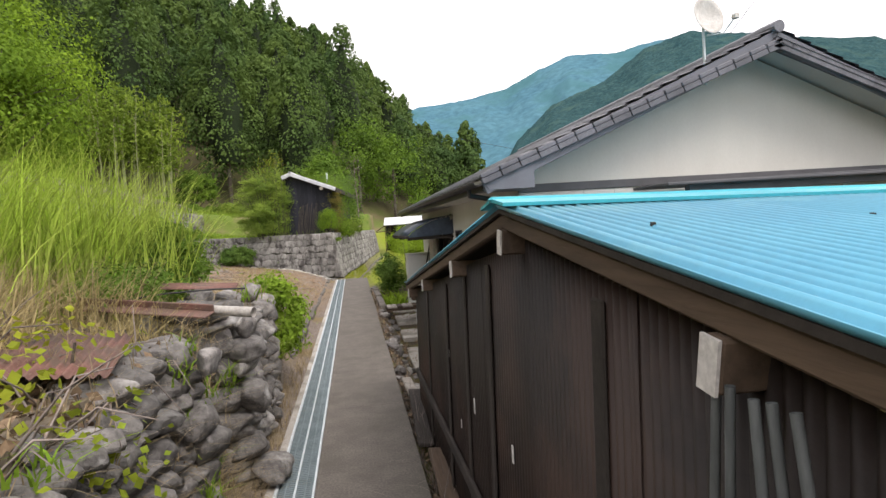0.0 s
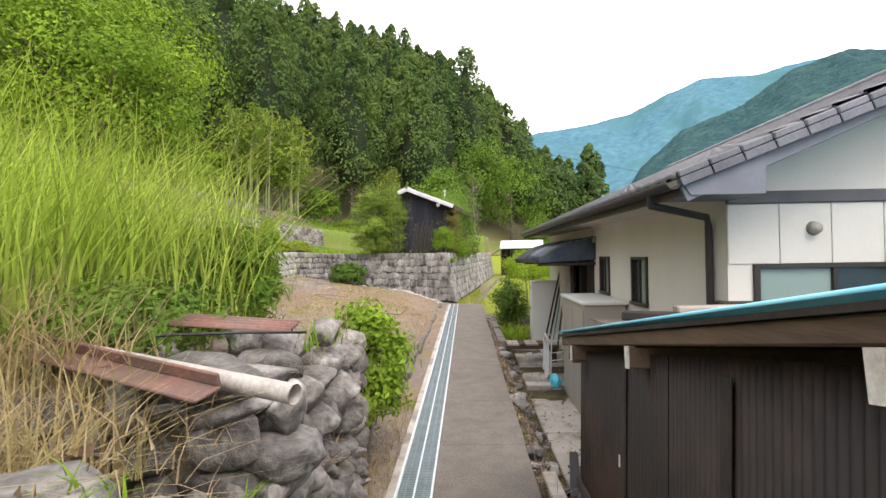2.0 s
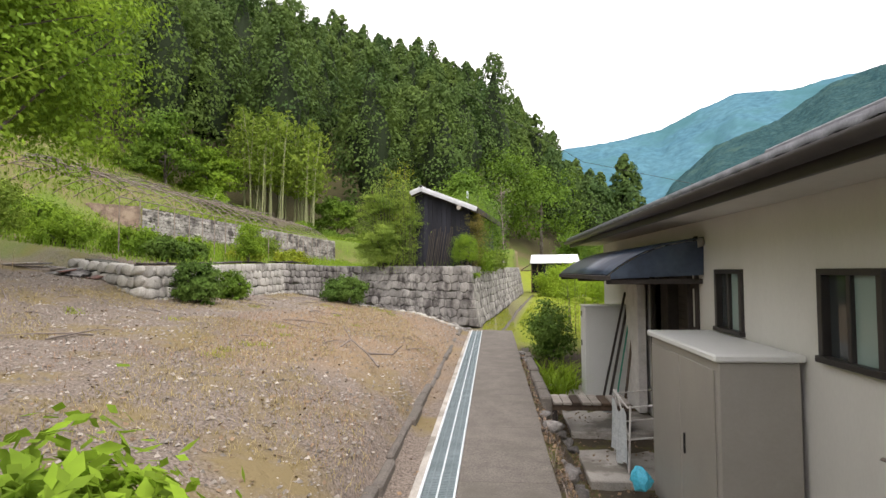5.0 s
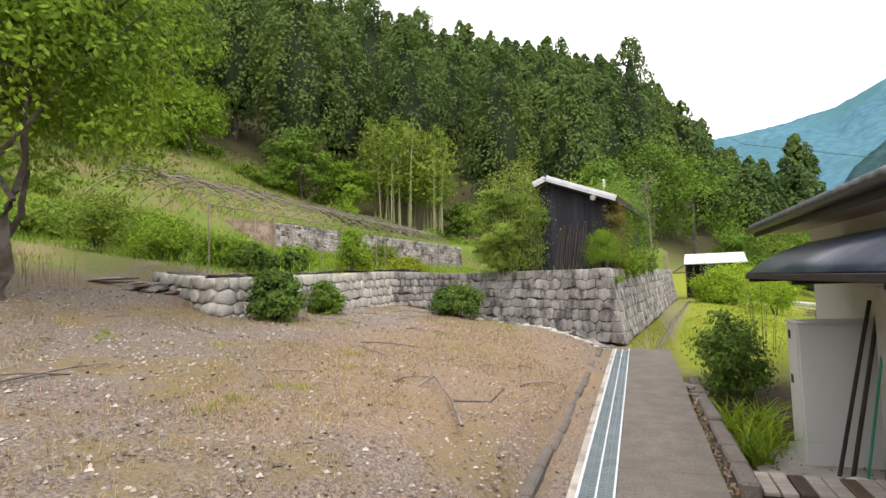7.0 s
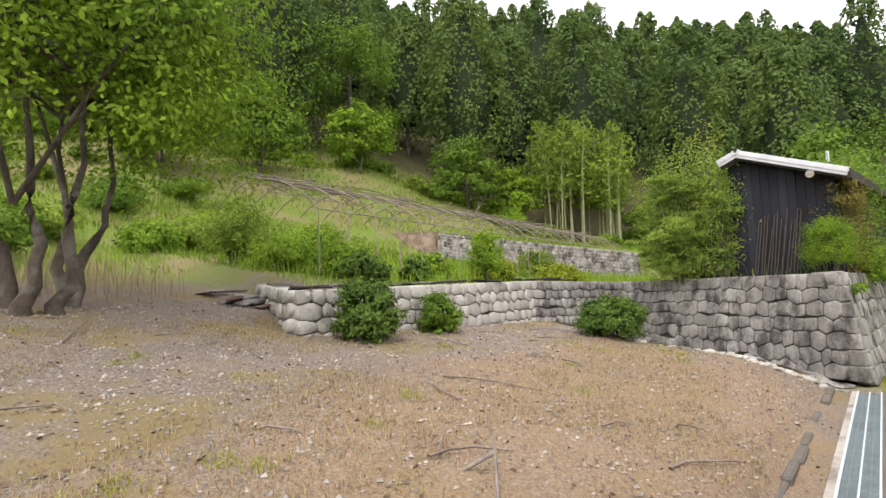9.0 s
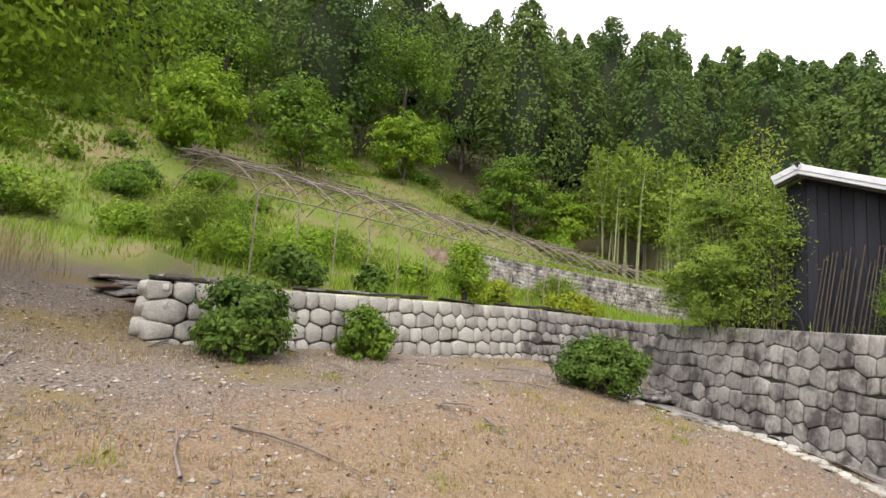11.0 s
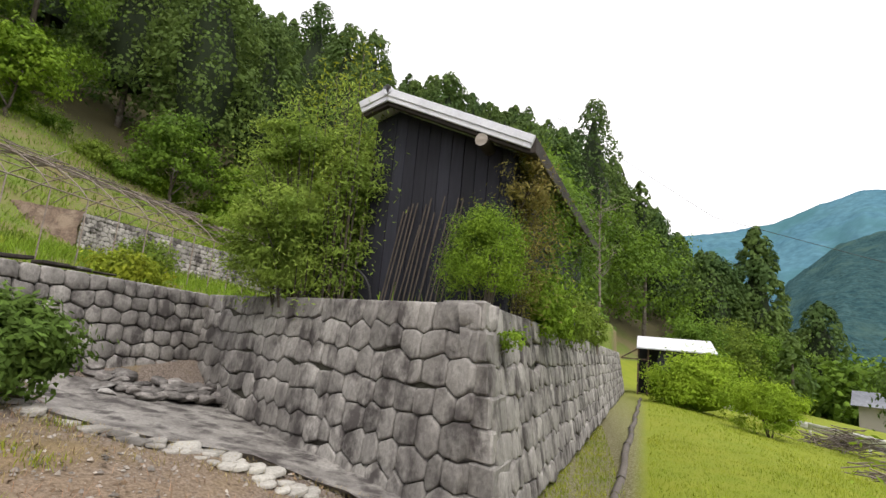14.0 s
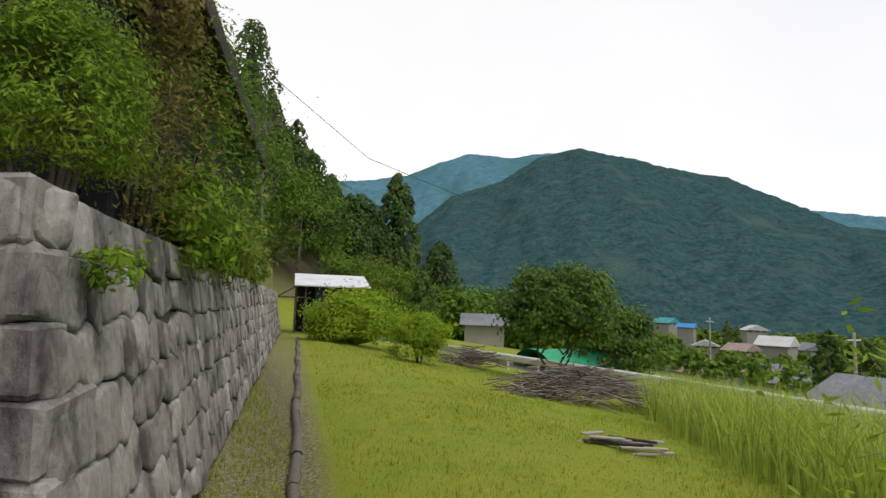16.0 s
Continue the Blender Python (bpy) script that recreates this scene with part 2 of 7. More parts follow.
def glass(name, tint, rough=0.05):
    m = bpy.data.materials.new(name)
    m.use_nodes = True
    bs = m.node_tree.nodes["Principled BSDF"]
    bs.inputs["Base Color"].default_value = (*tint, 1)
    bs.inputs["Roughness"].default_value = rough
    bs.inputs["Specular IOR Level"].default_value = 0.6
    return m


M_FROST = glass("frosted_glass", (0.20, 0.27, 0.25), 0.25)
M_DARKGLASS = glass("dark_glass", (0.035, 0.04, 0.042), 0.06)
M_FILM = mat("plastic_film", (0.60, 0.62, 0.62), (0.5, 0.53, 0.54), rough=0.35, scale=8, fine=40, bump=0.5)

# ---- mesh helpers ----
RNG = np.random.default_rng(7)


def sm(a, b, t):
    u = np.clip((np.asarray(t, float) - a) / (b - a), 0, 1)
    return u * u * (3 - 2 * u)


def lerp(a, b, f):
    return a + (b - a) * f


def mesh_np(name, verts, faces, material, smooth=False):
    """A mesh from arrays: verts (n, 3), faces (m, k)."""
    verts, faces = np.asarray(verts, np.float32), np.asarray(faces, np.int32)
    me = bpy.data.meshes.new(name)
    k = faces.shape[1]
    me.vertices.add(len(verts))
    me.vertices.foreach_set("co", verts.ravel())
    me.loops.add(faces.size)
    me.loops.foreach_set("vertex_index", faces.ravel())
    me.polygons.add(len(faces))
    me.polygons.foreach_set("loop_start", np.arange(0, faces.size, k, dtype=np.int32))
    me.polygons.foreach_set("loop_total", np.full(len(faces), k, np.int32))
    me.polygons.foreach_set("use_smooth", np.full(len(faces), smooth))
    me.materials.append(material)
    me.update(calc_edges=True)
    me.validate()
    return me


def ob_np(name, verts, faces, material, parent=None, label="", smooth=False):
    ob = new(name, mesh_np(name, verts, faces, material, smooth))
    ob.parent = parent
    if label:
        ob["label"] = label
    return ob


def part(name, bm, material, parent=None, label="", smooth=False):
    me = bpy.data.meshes.new(name)
    bmesh.ops.recalc_face_normals(bm, faces=bm.faces)
    bm.to_mesh(me)
    bm.free()
    me.materials.append(material)
    if smooth:
        for p in me.polygons:
            p.use_smooth = True
    ob = new(name, me)
    ob.parent = parent
    if label:
        ob["label"] = label
    return ob


def thing(name, label, category, at=(0, 0, 0), group="", kind=""):
    e = new(name)
    e.location = at
    e.empty_display_size = 0.2
    return tagged(e, label, category, group, kind)


def box(bm, x0, x1, y0, y1, z0, z1, m=None, bevel=0.0):
    r = bmesh.ops.create_cube(bm, size=1)
    vs = r["verts"]
    for v in vs:
        v.co = Vector(((x0 + x1) / 2 + v.co.x * (x1 - x0), (y0 + y1) / 2 + v.co.y * (y1 - y0), (z0 + z1) / 2 + v.co.z * (z1 - z0)))
    if bevel:
        es = {e for v in vs for e in v.link_edges}
        b = bmesh.ops.bevel(bm, geom=list(es), offset=bevel, segments=1, affect="EDGES")
        vs = list({v for f in b["faces"] for v in f.verts} | {v for v in vs if v.is_valid})
    if m is not None:
        bmesh.ops.transform(bm, matrix=m, verts=vs)
    return vs


def boxpart(name, dims, material, parent=None, label="", m=None, bevel=0.006):
    bm = bmesh.new()
    box(bm, *dims, m=m, bevel=bevel)
    return part(name, bm, material, parent, label)


def tube_np(points, radii, sides=6):
    """Verts and quads of a tapered tube along points."""
    p = np.asarray(points, float)
    r = np.broadcast_to(np.asarray(radii, float), (len(p),))
    d = np.gradient(p, axis=0)
    d /= np.linalg.norm(d, axis=1)[:, None] + 1e-9
    ref = np.where(np.abs(d[:, 2:3]) > 0.9, [[1.0, 0, 0]], [[0, 0, 1.0]])
    a = np.cross(d, ref)
    a /= np.linalg.norm(a, axis=1)[:, None] + 1e-9
    b = np.cross(d, a)
    th = np.arange(sides) * 2 * np.pi / sides
    v = p[:, None, :] + r[:, None, None] * (np.cos(th)[None, :, None] * a[:, None, :] + np.sin(th)[None, :, None] * b[:, None, :])
    i = np.arange(len(p) - 1)[:, None] * sides
    k = np.arange(sides)[None, :]
    k2 = (k + 1) % sides
    f = np.stack([i + k, i + k2, i + sides + k2, i + sides + k], -1).reshape(-1, 4)
    return v.reshape(-1, 3), f


class Joined:
    """Collects arrays of quads into one mesh."""

    def __init__(self):
        self.v, self.f, self.n = [], [], 0

    def add(self, v, f):
        self.v.append(np.asarray(v, float))
        self.f.append(np.asarray(f) + self.n)
        self.n += len(v)
        return self

    def tube(self, points, radii, sides=6):
        return self.add(*tube_np(points, radii, sides))

    def make(self, name, material, parent=None, label="", smooth=True):
        return ob_np(name, np.concatenate(self.v), np.concatenate(self.f), material, parent, label, smooth)


def tube(name, points, radii, material, parent=None, label="", sides=8):
    return Joined().tube(points, radii, sides).make(name, material, parent, label)


def leaves_np(centres, size, normals=None, aspect=0.5, rng=RNG, spread=0.8, axis=None):
    """One folded diamond leaf at each centre."""
    c = np.asarray(centres, float)
    n = len(c)
    s = np.broadcast_to(np.asarray(size, float), (n,))[:, None] * rng.uniform(0.7, 1.3, (n, 1))
    nr = rng.normal(size=(n, 3)) * spread
    if normals is not None:
        nr = nr + normals
    nr /= np.linalg.norm(nr, axis=1)[:, None] + 1e-9
    t = rng.normal(size=(n, 3)) if axis is None else np.asarray(axis) + rng.normal(size=(n, 3)) * 0.4
    t = t - nr * np.sum(t * nr, 1)[:, None]
    t /= np.linalg.norm(t, axis=1)[:, None] + 1e-9
    b = np.cross(nr, t)
    w = s * aspect * 0.5
    v = np.stack([c - t * s * 0.5, c + b * w - nr * w * 0.3, c + t * s * 0.5 - nr * s * 0.12, c - b * w - nr * w * 0.3], 1)
    f = np.arange(n * 4).reshape(n, 4)
    return v.reshape(-1, 3), f


def clumps_np(centre, radii, clumps, per, size, rng, clump=0.3, aspect=0.5, up=0.5, inner=0.35, squash=1.0):
    """Leaves in clumps over an uneven ellipsoid crown."""
    d = rng.normal(size=(clumps, 3))
    d /= np.linalg.norm(d, axis=1)[:, None]
    d[:, 2] = np.where(d[:, 2] < -0.75, -d[:, 2], d[:, 2])
    rad = rng.uniform(inner, 1.0, clumps) ** 0.5 * rng.uniform(0.82, 1.12, clumps)
    cc = d * rad[:, None]
    k = np.repeat(np.arange(clumps), per)
    off = rng.normal(size=(len(k), 3)) * 0.55
    off[:, 2] *= 0.7 * squash
    cr = clump * rng.uniform(0.6, 1.3, clumps)
    pts = np.asarray(centre) + cc[k] * np.asarray(radii) + off * cr[k][:, None] * np.mean(radii)
    nrm = off + d[k] * 0.6 + np.array([0, 0, up])
    return leaves_np(pts, size, nrm, aspect, rng, 0.55)


def blob_np(centre, radii, rng, rough=0.18, nu=10, nv=6):
    """An uneven closed core."""
    th = np.linspace(0, 2 * np.pi, nu, endpoint=False)
    ph = np.linspace(0.0, np.pi, nv)
    v = np.array([[np.sin(p) * np.cos(t), np.sin(p) * np.sin(t), np.cos(p)] for p in ph for t in th])
    v *= (1 + rng.uniform(-rough, rough, (nv, nu, 1)).repeat(1, 2)).reshape(-1, 1)
    v = np.asarray(centre) + v * np.asarray(radii)
    f = [[i * nu + j, i * nu + (j + 1) % nu, (i + 1) * nu + (j + 1) % nu, (i + 1) * nu + j] for i in range(nv - 1) for j in range(nu)]
    return v, np.array(f)


def blades_np(base, height, width, rng, bend=0.35, segs=3, lean=None):
    """Curved grass blades standing at base points."""
    b = np.asarray(base, float)
    n = len(b)
    h = np.broadcast_to(np.asarray(height, float), (n,)) * rng.uniform(0.6, 1.2, n)
    w = np.broadcast_to(np.asarray(width, float), (n,))
    a = rng.uniform(0, 2 * np.pi, n)
    dr = np.stack([np.cos(a), np.sin(a), np.zeros(n)], 1)
    if lean is not None:
        dr = dr + np.asarray(lean)
    side = np.stack([-np.sin(a), np.cos(a), np.zeros(n)], 1)
    bd = bend * rng.uniform(0.2, 1.4, n)
    rows = []
    for k in range(segs + 1):
        u = k / segs
        c = b + dr * (h * bd * u * u)[:, None] + np.array([0, 0, 1.0]) * (h * (u - 0.25 * bd * u * u))[:, None]
        ww = (w * (1 - u * 0.92) * 0.5)[:, None]
        rows += [c - side * ww, c + side * ww]
    v = np.stack(rows, 1)
    m = 2 * (segs + 1)
    q = np.array([[2 * k, 2 * k + 1, 2 * k + 3, 2 * k + 2] for k in range(segs)])
    f = (np.arange(n)[:, None, None] * m + q[None]).reshape(-1, 4)
    return v.reshape(-1, 3), f


# ---- terrain ----
TERR = np.array([(-40, 19.5), (-8.4, 15.6), (-6.25, 14.75), (-6.1, 20.7), (-5.43, 23.87), (-0.72, 21.06), (0.55, 32.0), (1.75, 43.0), (2.0, 47.0)])
C0, J0 = np.array([-0.72, 21.06]), np.array([-5.43, 23.87])
WDIR = (J0 - C0) / np.linalg.norm(J0 - C0)
WNOR = np.array([WDIR[1] * -1, WDIR[0]])
WNOR = WNOR if WNOR[1] < 0 else -WNOR
AZ = np.array([-180, -100, -75, -46, -33, -24, -11, -7, 0, 4, 8.5, 12, 16, 22, 180])
EDGE_D = np.array([60, 34, 36, 40, 44, 47, 49, 50, 52, 56, 62, 72, 84, 90, 90])
EDGE_Z = np.array([8, 9, 11, 11.2, 8.0, 5.5, 3.4, 3.0, 2.4, 1.8, 1.2, 0.6, -1.5, -4, -6])
CREST = np.array([0.25, 0.42, 0.46, 0.47, 0.46, 0.42, 0.375, 0.355, 0.28, 0.215, 0.135, 0.10, 0.01, -0.06, -0.06])


def terrace_depth(x, y):
    """Signed distance behind the face line of the terrace walls: positive on the terrace."""
    x, y = np.broadcast_arrays(np.asarray(x, float), np.asarray(y, float))
    best = np.full(x.shape, 1e9)
    for (ax, ay), (bx, by) in zip(TERR[:-1], TERR[1:]):
        ex, ey = bx - ax, by - ay
        t = np.clip(((x - ax) * ex + (y - ay) * ey) / (ex * ex + ey * ey), 0, 1)
        best = np.minimum(best, np.hypot(x - ax - t * ex, y - ay - t * ey))
    inside = np.zeros(x.shape, bool)
    poly = np.vstack([TERR, [(2.0, 300), (-300, 300), (-300, 19.5)]])
    for (ax, ay), (bx, by) in zip(poly, np.roll(poly, -1, 0)):
        cross = ((ay > y) != (by > y)) & (x < (bx - ax) * (y - ay) / ((by - ay) if by != ay else 1e-9) + ax)
        inside ^= cross
    return np.where(inside, best, -best)


def ground(x, y):
    x, y = np.broadcast_arrays(np.asarray(x, float), np.asarray(y, float))
    pathz = 0.1 * sm(6, 20, y)
    lawn = 0.16 - 0.155 * np.clip(x - 3.2, 0, 9.3)
    lawn = lawn - 0.13 * np.clip(x - 18, 0, 60) - 0.03 * np.clip(x - 78, 0, 100)
    yard = lerp(-0.72, -0.42, sm(10, 15, y))
    yard = lerp(yard, lawn, sm(9, 16, x))
    right = lerp(yard, lawn, sm(16.0, 19.3, y))
    zr = lerp(pathz - 0.06, right, sm(0.5, 0.9, x))
    slope = np.interp(-x, [0.95, 2.1, 4, 6, 7.3, 10, 18, 30, 60], [0.24, 0.66, 0.96, 1.2, 1.62, 2.05, 3.6, 9.0, 20])
    garden = slope - 0.012 * np.clip(y - 14, -8, 10)
    s = (x - C0[0]) * WDIR[0] + (y - C0[1]) * WDIR[1]
    nn = (x - C0[0]) * WNOR[0] + (y - C0[1]) * WNOR[1]
    edge = 0.45 + 2.1 * sm(0, 1.9, s)
    apron = sm(-0.05, 0.35, edge - nn) * (s > -0.8) * (nn > -1.0) * (1 - sm(4.2, 5.6, s))
    garden = lerp(garden, 0.2 + 0.05 * s + 0.10 * np.clip(nn, 0, 3), apron)
    bank = 1.22 + 0.16 * np.clip(-x - 1.4, 0, 30)
    garden = np.where(y < 12, lerp(np.maximum(bank, garden), garden, sm(6.0, 7.6, y)), garden)
    edgex = np.where(y < 7.0, np.where((y > 2.9) & (y < 3.85), 1.75, 1.3), 0.92)
    zl = lerp(pathz - 0.01, garden, sm(edgex, edgex + 0.22, -x))
    z = np.where(x > 0, zr, zl)
    z = lerp(z, pathz - 0.16, sm(-0.70, -0.66, x) * (1 - sm(0.42, 0.46, x)) * (y < 20.6))
    dep = terrace_depth(x, y)
    terr = 1.82 + 0.15 * np.clip(-x - 6.2, 0, 60) 
    terr = terr + 1.4 * sm(0.05, 0.6, (x + 19) * -0.404 + (y - 33.3) * 0.914)
    z = np.where(y > 12, lerp(z, np.maximum(terr, np.where(x < -7, garden, -9)), sm(0.12, 0.32, dep)), z)
    # wooded hill
    px, py = x, y - 10.0
    d = np.hypot(px, py)
    az = np.degrees(np.arctan2(px, py))
    d0, z0, cr = np.interp(az, AZ, EDGE_D), np.interp(az, AZ, EDGE_Z), np.interp(az, AZ, CREST)
    z1 = 1.5 + cr * 150.0
    hill = np.where(d < 150, lerp(z0, z1, np.clip((d - d0) / (150 - d0), 0, 1)), z1 - 0.03 * (d - 150))
    left = 1 - sm(14, 24, az) * (az > 0)
    left = left * np.where(az < -100, 1 - sm(100, 150, -az), 1)
    z = lerp(z, hill, sm(0.74, 1.0, d / d0) * left)
    return z


def gz(x, y):
    return float(ground(np.array([x]), np.array([y]))[0])


def axis_steps(lo, hi, step, far):
    mid = list(np.arange(lo, hi, step))
    out, s = [], step
    p = mid[-1]
    while p < far:
        s *= 1.16
        p += s
        out.append(p)
    neg, s, p = [], step, lo
    while p > -far:
        s *= 1.16
        p -= s
        neg.append(p)
    return np.array(neg[::-1] + mid + out)


gx, gy = axis_steps(-9.5, 5.0, 0.16, 1500), axis_steps(-3.0, 45.0, 0.24, 1500)
GX, GY = np.meshgrid(gx, gy)
GZ = ground(GX, GY)
NX = len(gx)
gi = (np.arange(len(gy) - 1)[:, None] * NX + np.arange(NX - 1)[None, :]).ravel()


def ground_material():
    """Earth, dry gravel, lawn and leaf litter by place on the plan, with noisy borders."""
    m = bpy.data.materials.new("ground_cover")
    m.use_nodes = True
    n, l = m.node_tree.nodes, m.node_tree.links
    bs = n["Principled BSDF"]
    bs.inputs["Roughness"].default_value = 0.95
    bs.inputs["Specular IOR Level"].default_value = 0.15
    pos = n.new("ShaderNodeNewGeometry").outputs["Position"]
    sep = n.new("ShaderNodeSeparateXYZ")
    l.new(pos, sep.inputs[0])

    def tex(sc, det=5):
        t = n.new("ShaderNodeTexNoise")
        t.inputs["Scale"].default_value, t.inputs["Detail"].default_value, t.inputs["Roughness"].default_value = sc, det, 0.65
        l.new(pos, t.inputs["Vector"])
        return t.outputs["Fac"]

    def mth(op, a, b=0.0):
        x = n.new("ShaderNodeMath")
        x.operation = op
        for k, v in enumerate((a, b)):
            if hasattr(v, "links"):
                l.new(v, x.inputs[k])
            else:
                x.inputs[k].default_value = v
        return x.outputs[0]

    def rng_(v, a, b, lo=0.0, hi=1.0):
        r = n.new("ShaderNodeMapRange")
        r.inputs["From Min"].default_value, r.inputs["From Max"].default_value = a, b
        r.inputs["To Min"].default_value, r.inputs["To Max"].default_value = lo, hi
        l.new(v, r.inputs["Value"])
        return r.outputs[0]

    def mixc(f, a, b):
        x = n.new("ShaderNodeMix")
        x.data_type = "RGBA"
        for sock, v in ((x.inputs[0], f), (x.inputs[6], a), (x.inputs[7], b)):
            if hasattr(v, "links"):
                l.new(v, sock)
            elif isinstance(v, tuple):
                sock.default_value = (*v, 1)
            else:
                sock.default_value = v
        return x.outputs[2]

    wob = mth("MULTIPLY", mth("SUBTRACT", tex(0.9), 0.5), 2.2)
    X, Y = mth("ADD", sep.outputs[0], wob), mth("ADD", sep.outputs[1], wob)
    fine = tex(46, 8)
    gravel = mixc(rng_(fine, 0.38, 0.62), (0.10, 0.078, 0.064), (0.275, 0.228, 0.19))
    gravel = mixc(rng_(tex(0.8), 0.5, 0.62), gravel, (0.20, 0.155, 0.08))
    russet = mixc(rng_(fine, 0.35, 0.65), (0.188, 0.13, 0.08), (0.33, 0.242, 0.152))
    dx, dy = mth("DIVIDE", mth("ADD", sep.outputs[0], 2.4), 1.9), mth("DIVIDE", mth("SUBTRACT", sep.outputs[1], 15.8), 4.8)
    ell = mth("ADD", mth("ADD", mth("MULTIPLY", dx, dx), mth("MULTIPLY", dy, dy)), mth("MULTIPLY", wob, 0.8))
    col = mixc(rng_(ell, 0.45, 1.2, 0.75, 0.0), gravel, russet)
    green = mixc(rng_(tex(1.4), 0.35, 0.65), (0.20, 0.25, 0.024), (0.26, 0.28, 0.034))
    green = mixc(rng_(fine, 0.3, 0.7, 0.0, 0.35), green, (0.11, 0.16, 0.02))
    wild = mixc(rng_(tex(0.35), 0.4, 0.6), (0.13, 0.18, 0.035), (0.20, 0.165, 0.085))
    litter = mixc(rng_(fine, 0.35, 0.65), (0.05, 0.045, 0.025), (0.11, 0.10, 0.045))
    mossy = mixc(rng_(tex(2.5), 0.45, 0.6), (0.075, 0.06, 0.042), (0.12, 0.115, 0.035))
    pebbly = mixc(rng_(tex(30, 3), 0.42, 0.6), (0.13, 0.12, 0.05), (0.27, 0.25, 0.16))
    col = mixc(rng_(X, -9.6, -11.4), col, wild)
    lawn_f = mth("MULTIPLY", rng_(sep.outputs[0], 0.1, 0.7), rng_(Y, 17.5, 18.6))
    yard_f = mth("MULTIPLY", rng_(sep.outputs[0], 0.42, 0.5), rng_(Y, 18.6, 17.5))
    col = mixc(yard_f, col, mossy)
    col = mixc(lawn_f, col, green)
    strip = mth("MULTIPLY", rng_(sep.outputs[0], -1.6, -1.2), mth("MULTIPLY", rng_(sep.outputs[0], 3.2, 0.6), rng_(sep.outputs[1], 20.6, 21.0)))
    strip2 = mth("MULTIPLY", strip, rng_(mth("SUBTRACT", mth("MULTIPLY", mth("SUBTRACT", sep.outputs[1], 20.8), 0.11), sep.outputs[0]), -0.55, -0.35))
    col = mixc(strip2, col, pebbly)
    zf = mth("MULTIPLY", rng_(sep.outputs[2], 1.68, 1.8), rng_(Y, 15.6, 16.8))
    col = mixc(zf, col, wild)
    far = rng_(mth("ADD", mth("MULTIPLY", sep.outputs[1], 1.0), mth("MULTIPLY", sep.outputs[0], -0.9)), 62, 72)
    col = mixc(far, col, litter)
    col = mixc(rng_(sep.outputs[0], 20, 40), col, (0.055, 0.10, 0.035))
    l.new(col, bs.inputs["Base Color"])
    b = n.new("ShaderNodeBump")
    b.inputs["Strength"].default_value, b.inputs["Distance"].default_value = 0.9, 0.035
    l.new(tex(16, 6), b.inputs["Height"])
    l.new(b.outputs[0], bs.inputs["Normal"])
    return m


gver = np.stack([GX.ravel(), GY.ravel(), GZ.ravel()], 1)
near = (np.abs(GX) < 12) & (GY < 50) & (GY > -5)
gver[:, 2] += (near.ravel()) * RNG.normal(0, 0.008, len(gver)) * (np.abs(gver[:, 0] - 0) > 0.7)
terrain = ob_np("ground", gver, np.stack([gi, gi + 1, gi + NX + 1, gi + NX], 1), ground_material(), smooth=True)
tagged(terrain, "dry gravelly garden, green lawn and wooded slope", "ground", kind="structure")

# ---- path and drain ----
path = thing("path", "narrow worn grey concrete footpath", "path", kind="structure")
ys = np.linspace(-8, 20.5, 20)
for a, b in zip(ys[:-1], ys[1:]):
    za, zb = 0.1 * float(sm(6, 20, a)), 0.1 * float(sm(6, 20, b))
    bm = bmesh.new()
    vs = box(bm, -0.345, 0.45 + random.uniform(-0.012, 0.012), a, b - 0.003, -0.16, 0, bevel=0.0)
    for v in vs:
        v.co.z += za if v.co.y < (a + b) / 2 else zb
    part("slab", bm, M_CONC, path)
drain = thing("drain_channel", "steel grating over a concrete drain beside the path", "drain", kind="structure")
for xa, xb, nm, mt, zt in ((-0.365, -0.348, "channel_edge", M_GALV, 0.012), (-0.635, -0.612, "channel_edge", M_GALV, 0.012), (-0.70, -0.636, "kerb_strip", M_PALECONC, 0.0)):
    v = []
    for y in ys:
        z = 0.1 * float(sm(6, 20, y))
        v += [(xa, y, z - 0.15), (xa, y, z + zt), (xb, y, z + zt), (xb, y, z - 0.15)]
    f = [[i * 4 + k, i * 4 + k + 1, i * 4 + 4 + k + 1, i * 4 + 4 + k] for i in range(len(ys) - 1) for k in range(3)]
    ob_np(nm, v, f, mt, drain)
# two grating panels side by side with a thin bright rib, cross bars
grate = Joined()
cube_f = np.array([[0, 1, 3, 2], [4, 6, 7, 5], [0, 4, 5, 1], [2, 3, 7, 6], [0, 2, 6, 4], [1, 5, 7, 3]])


def box_np(x0, x1, y0, y1, z0, z1):
    return np.array([(x, y, z) for x in (x0, x1) for y in (y0, y1) for z in (z0, z1)]), cube_f


for y in np.arange(-3, 20.3, 0.032):
    z = 0.1 * float(sm(6, 20, y))
    grate.add(*box_np(-0.610, -0.366, y, y + 0.02, z - 0.03, z + 0.0))
tagged(grate.make("grating", M_GRATE, drain, smooth=False), kind="stuff")
for x in (-0.56, -0.49, -0.42):
    v = []
    w = 0.007 if x == -0.49 else 0.004
    for y in ys:
        z = 0.1 * float(sm(6, 20, y))
        v += [(x - w, y, z - 0.03), (x - w, y, z + 0.006), (x + w, y, z + 0.006), (x + w, y, z - 0.03)]
    ob_np("bearing_bar", v, [[i * 4 + k, i * 4 + k + 1, i * 4 + 4 + k + 1, i * 4 + 4 + k] for i in range(len(ys) - 1) for k in range(3)], M_GALV if x == -0.49 else M_GRATE, drain)
# Bed coloured near-black to paint the shade under the grating.
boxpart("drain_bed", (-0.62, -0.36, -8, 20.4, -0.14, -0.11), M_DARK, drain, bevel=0)

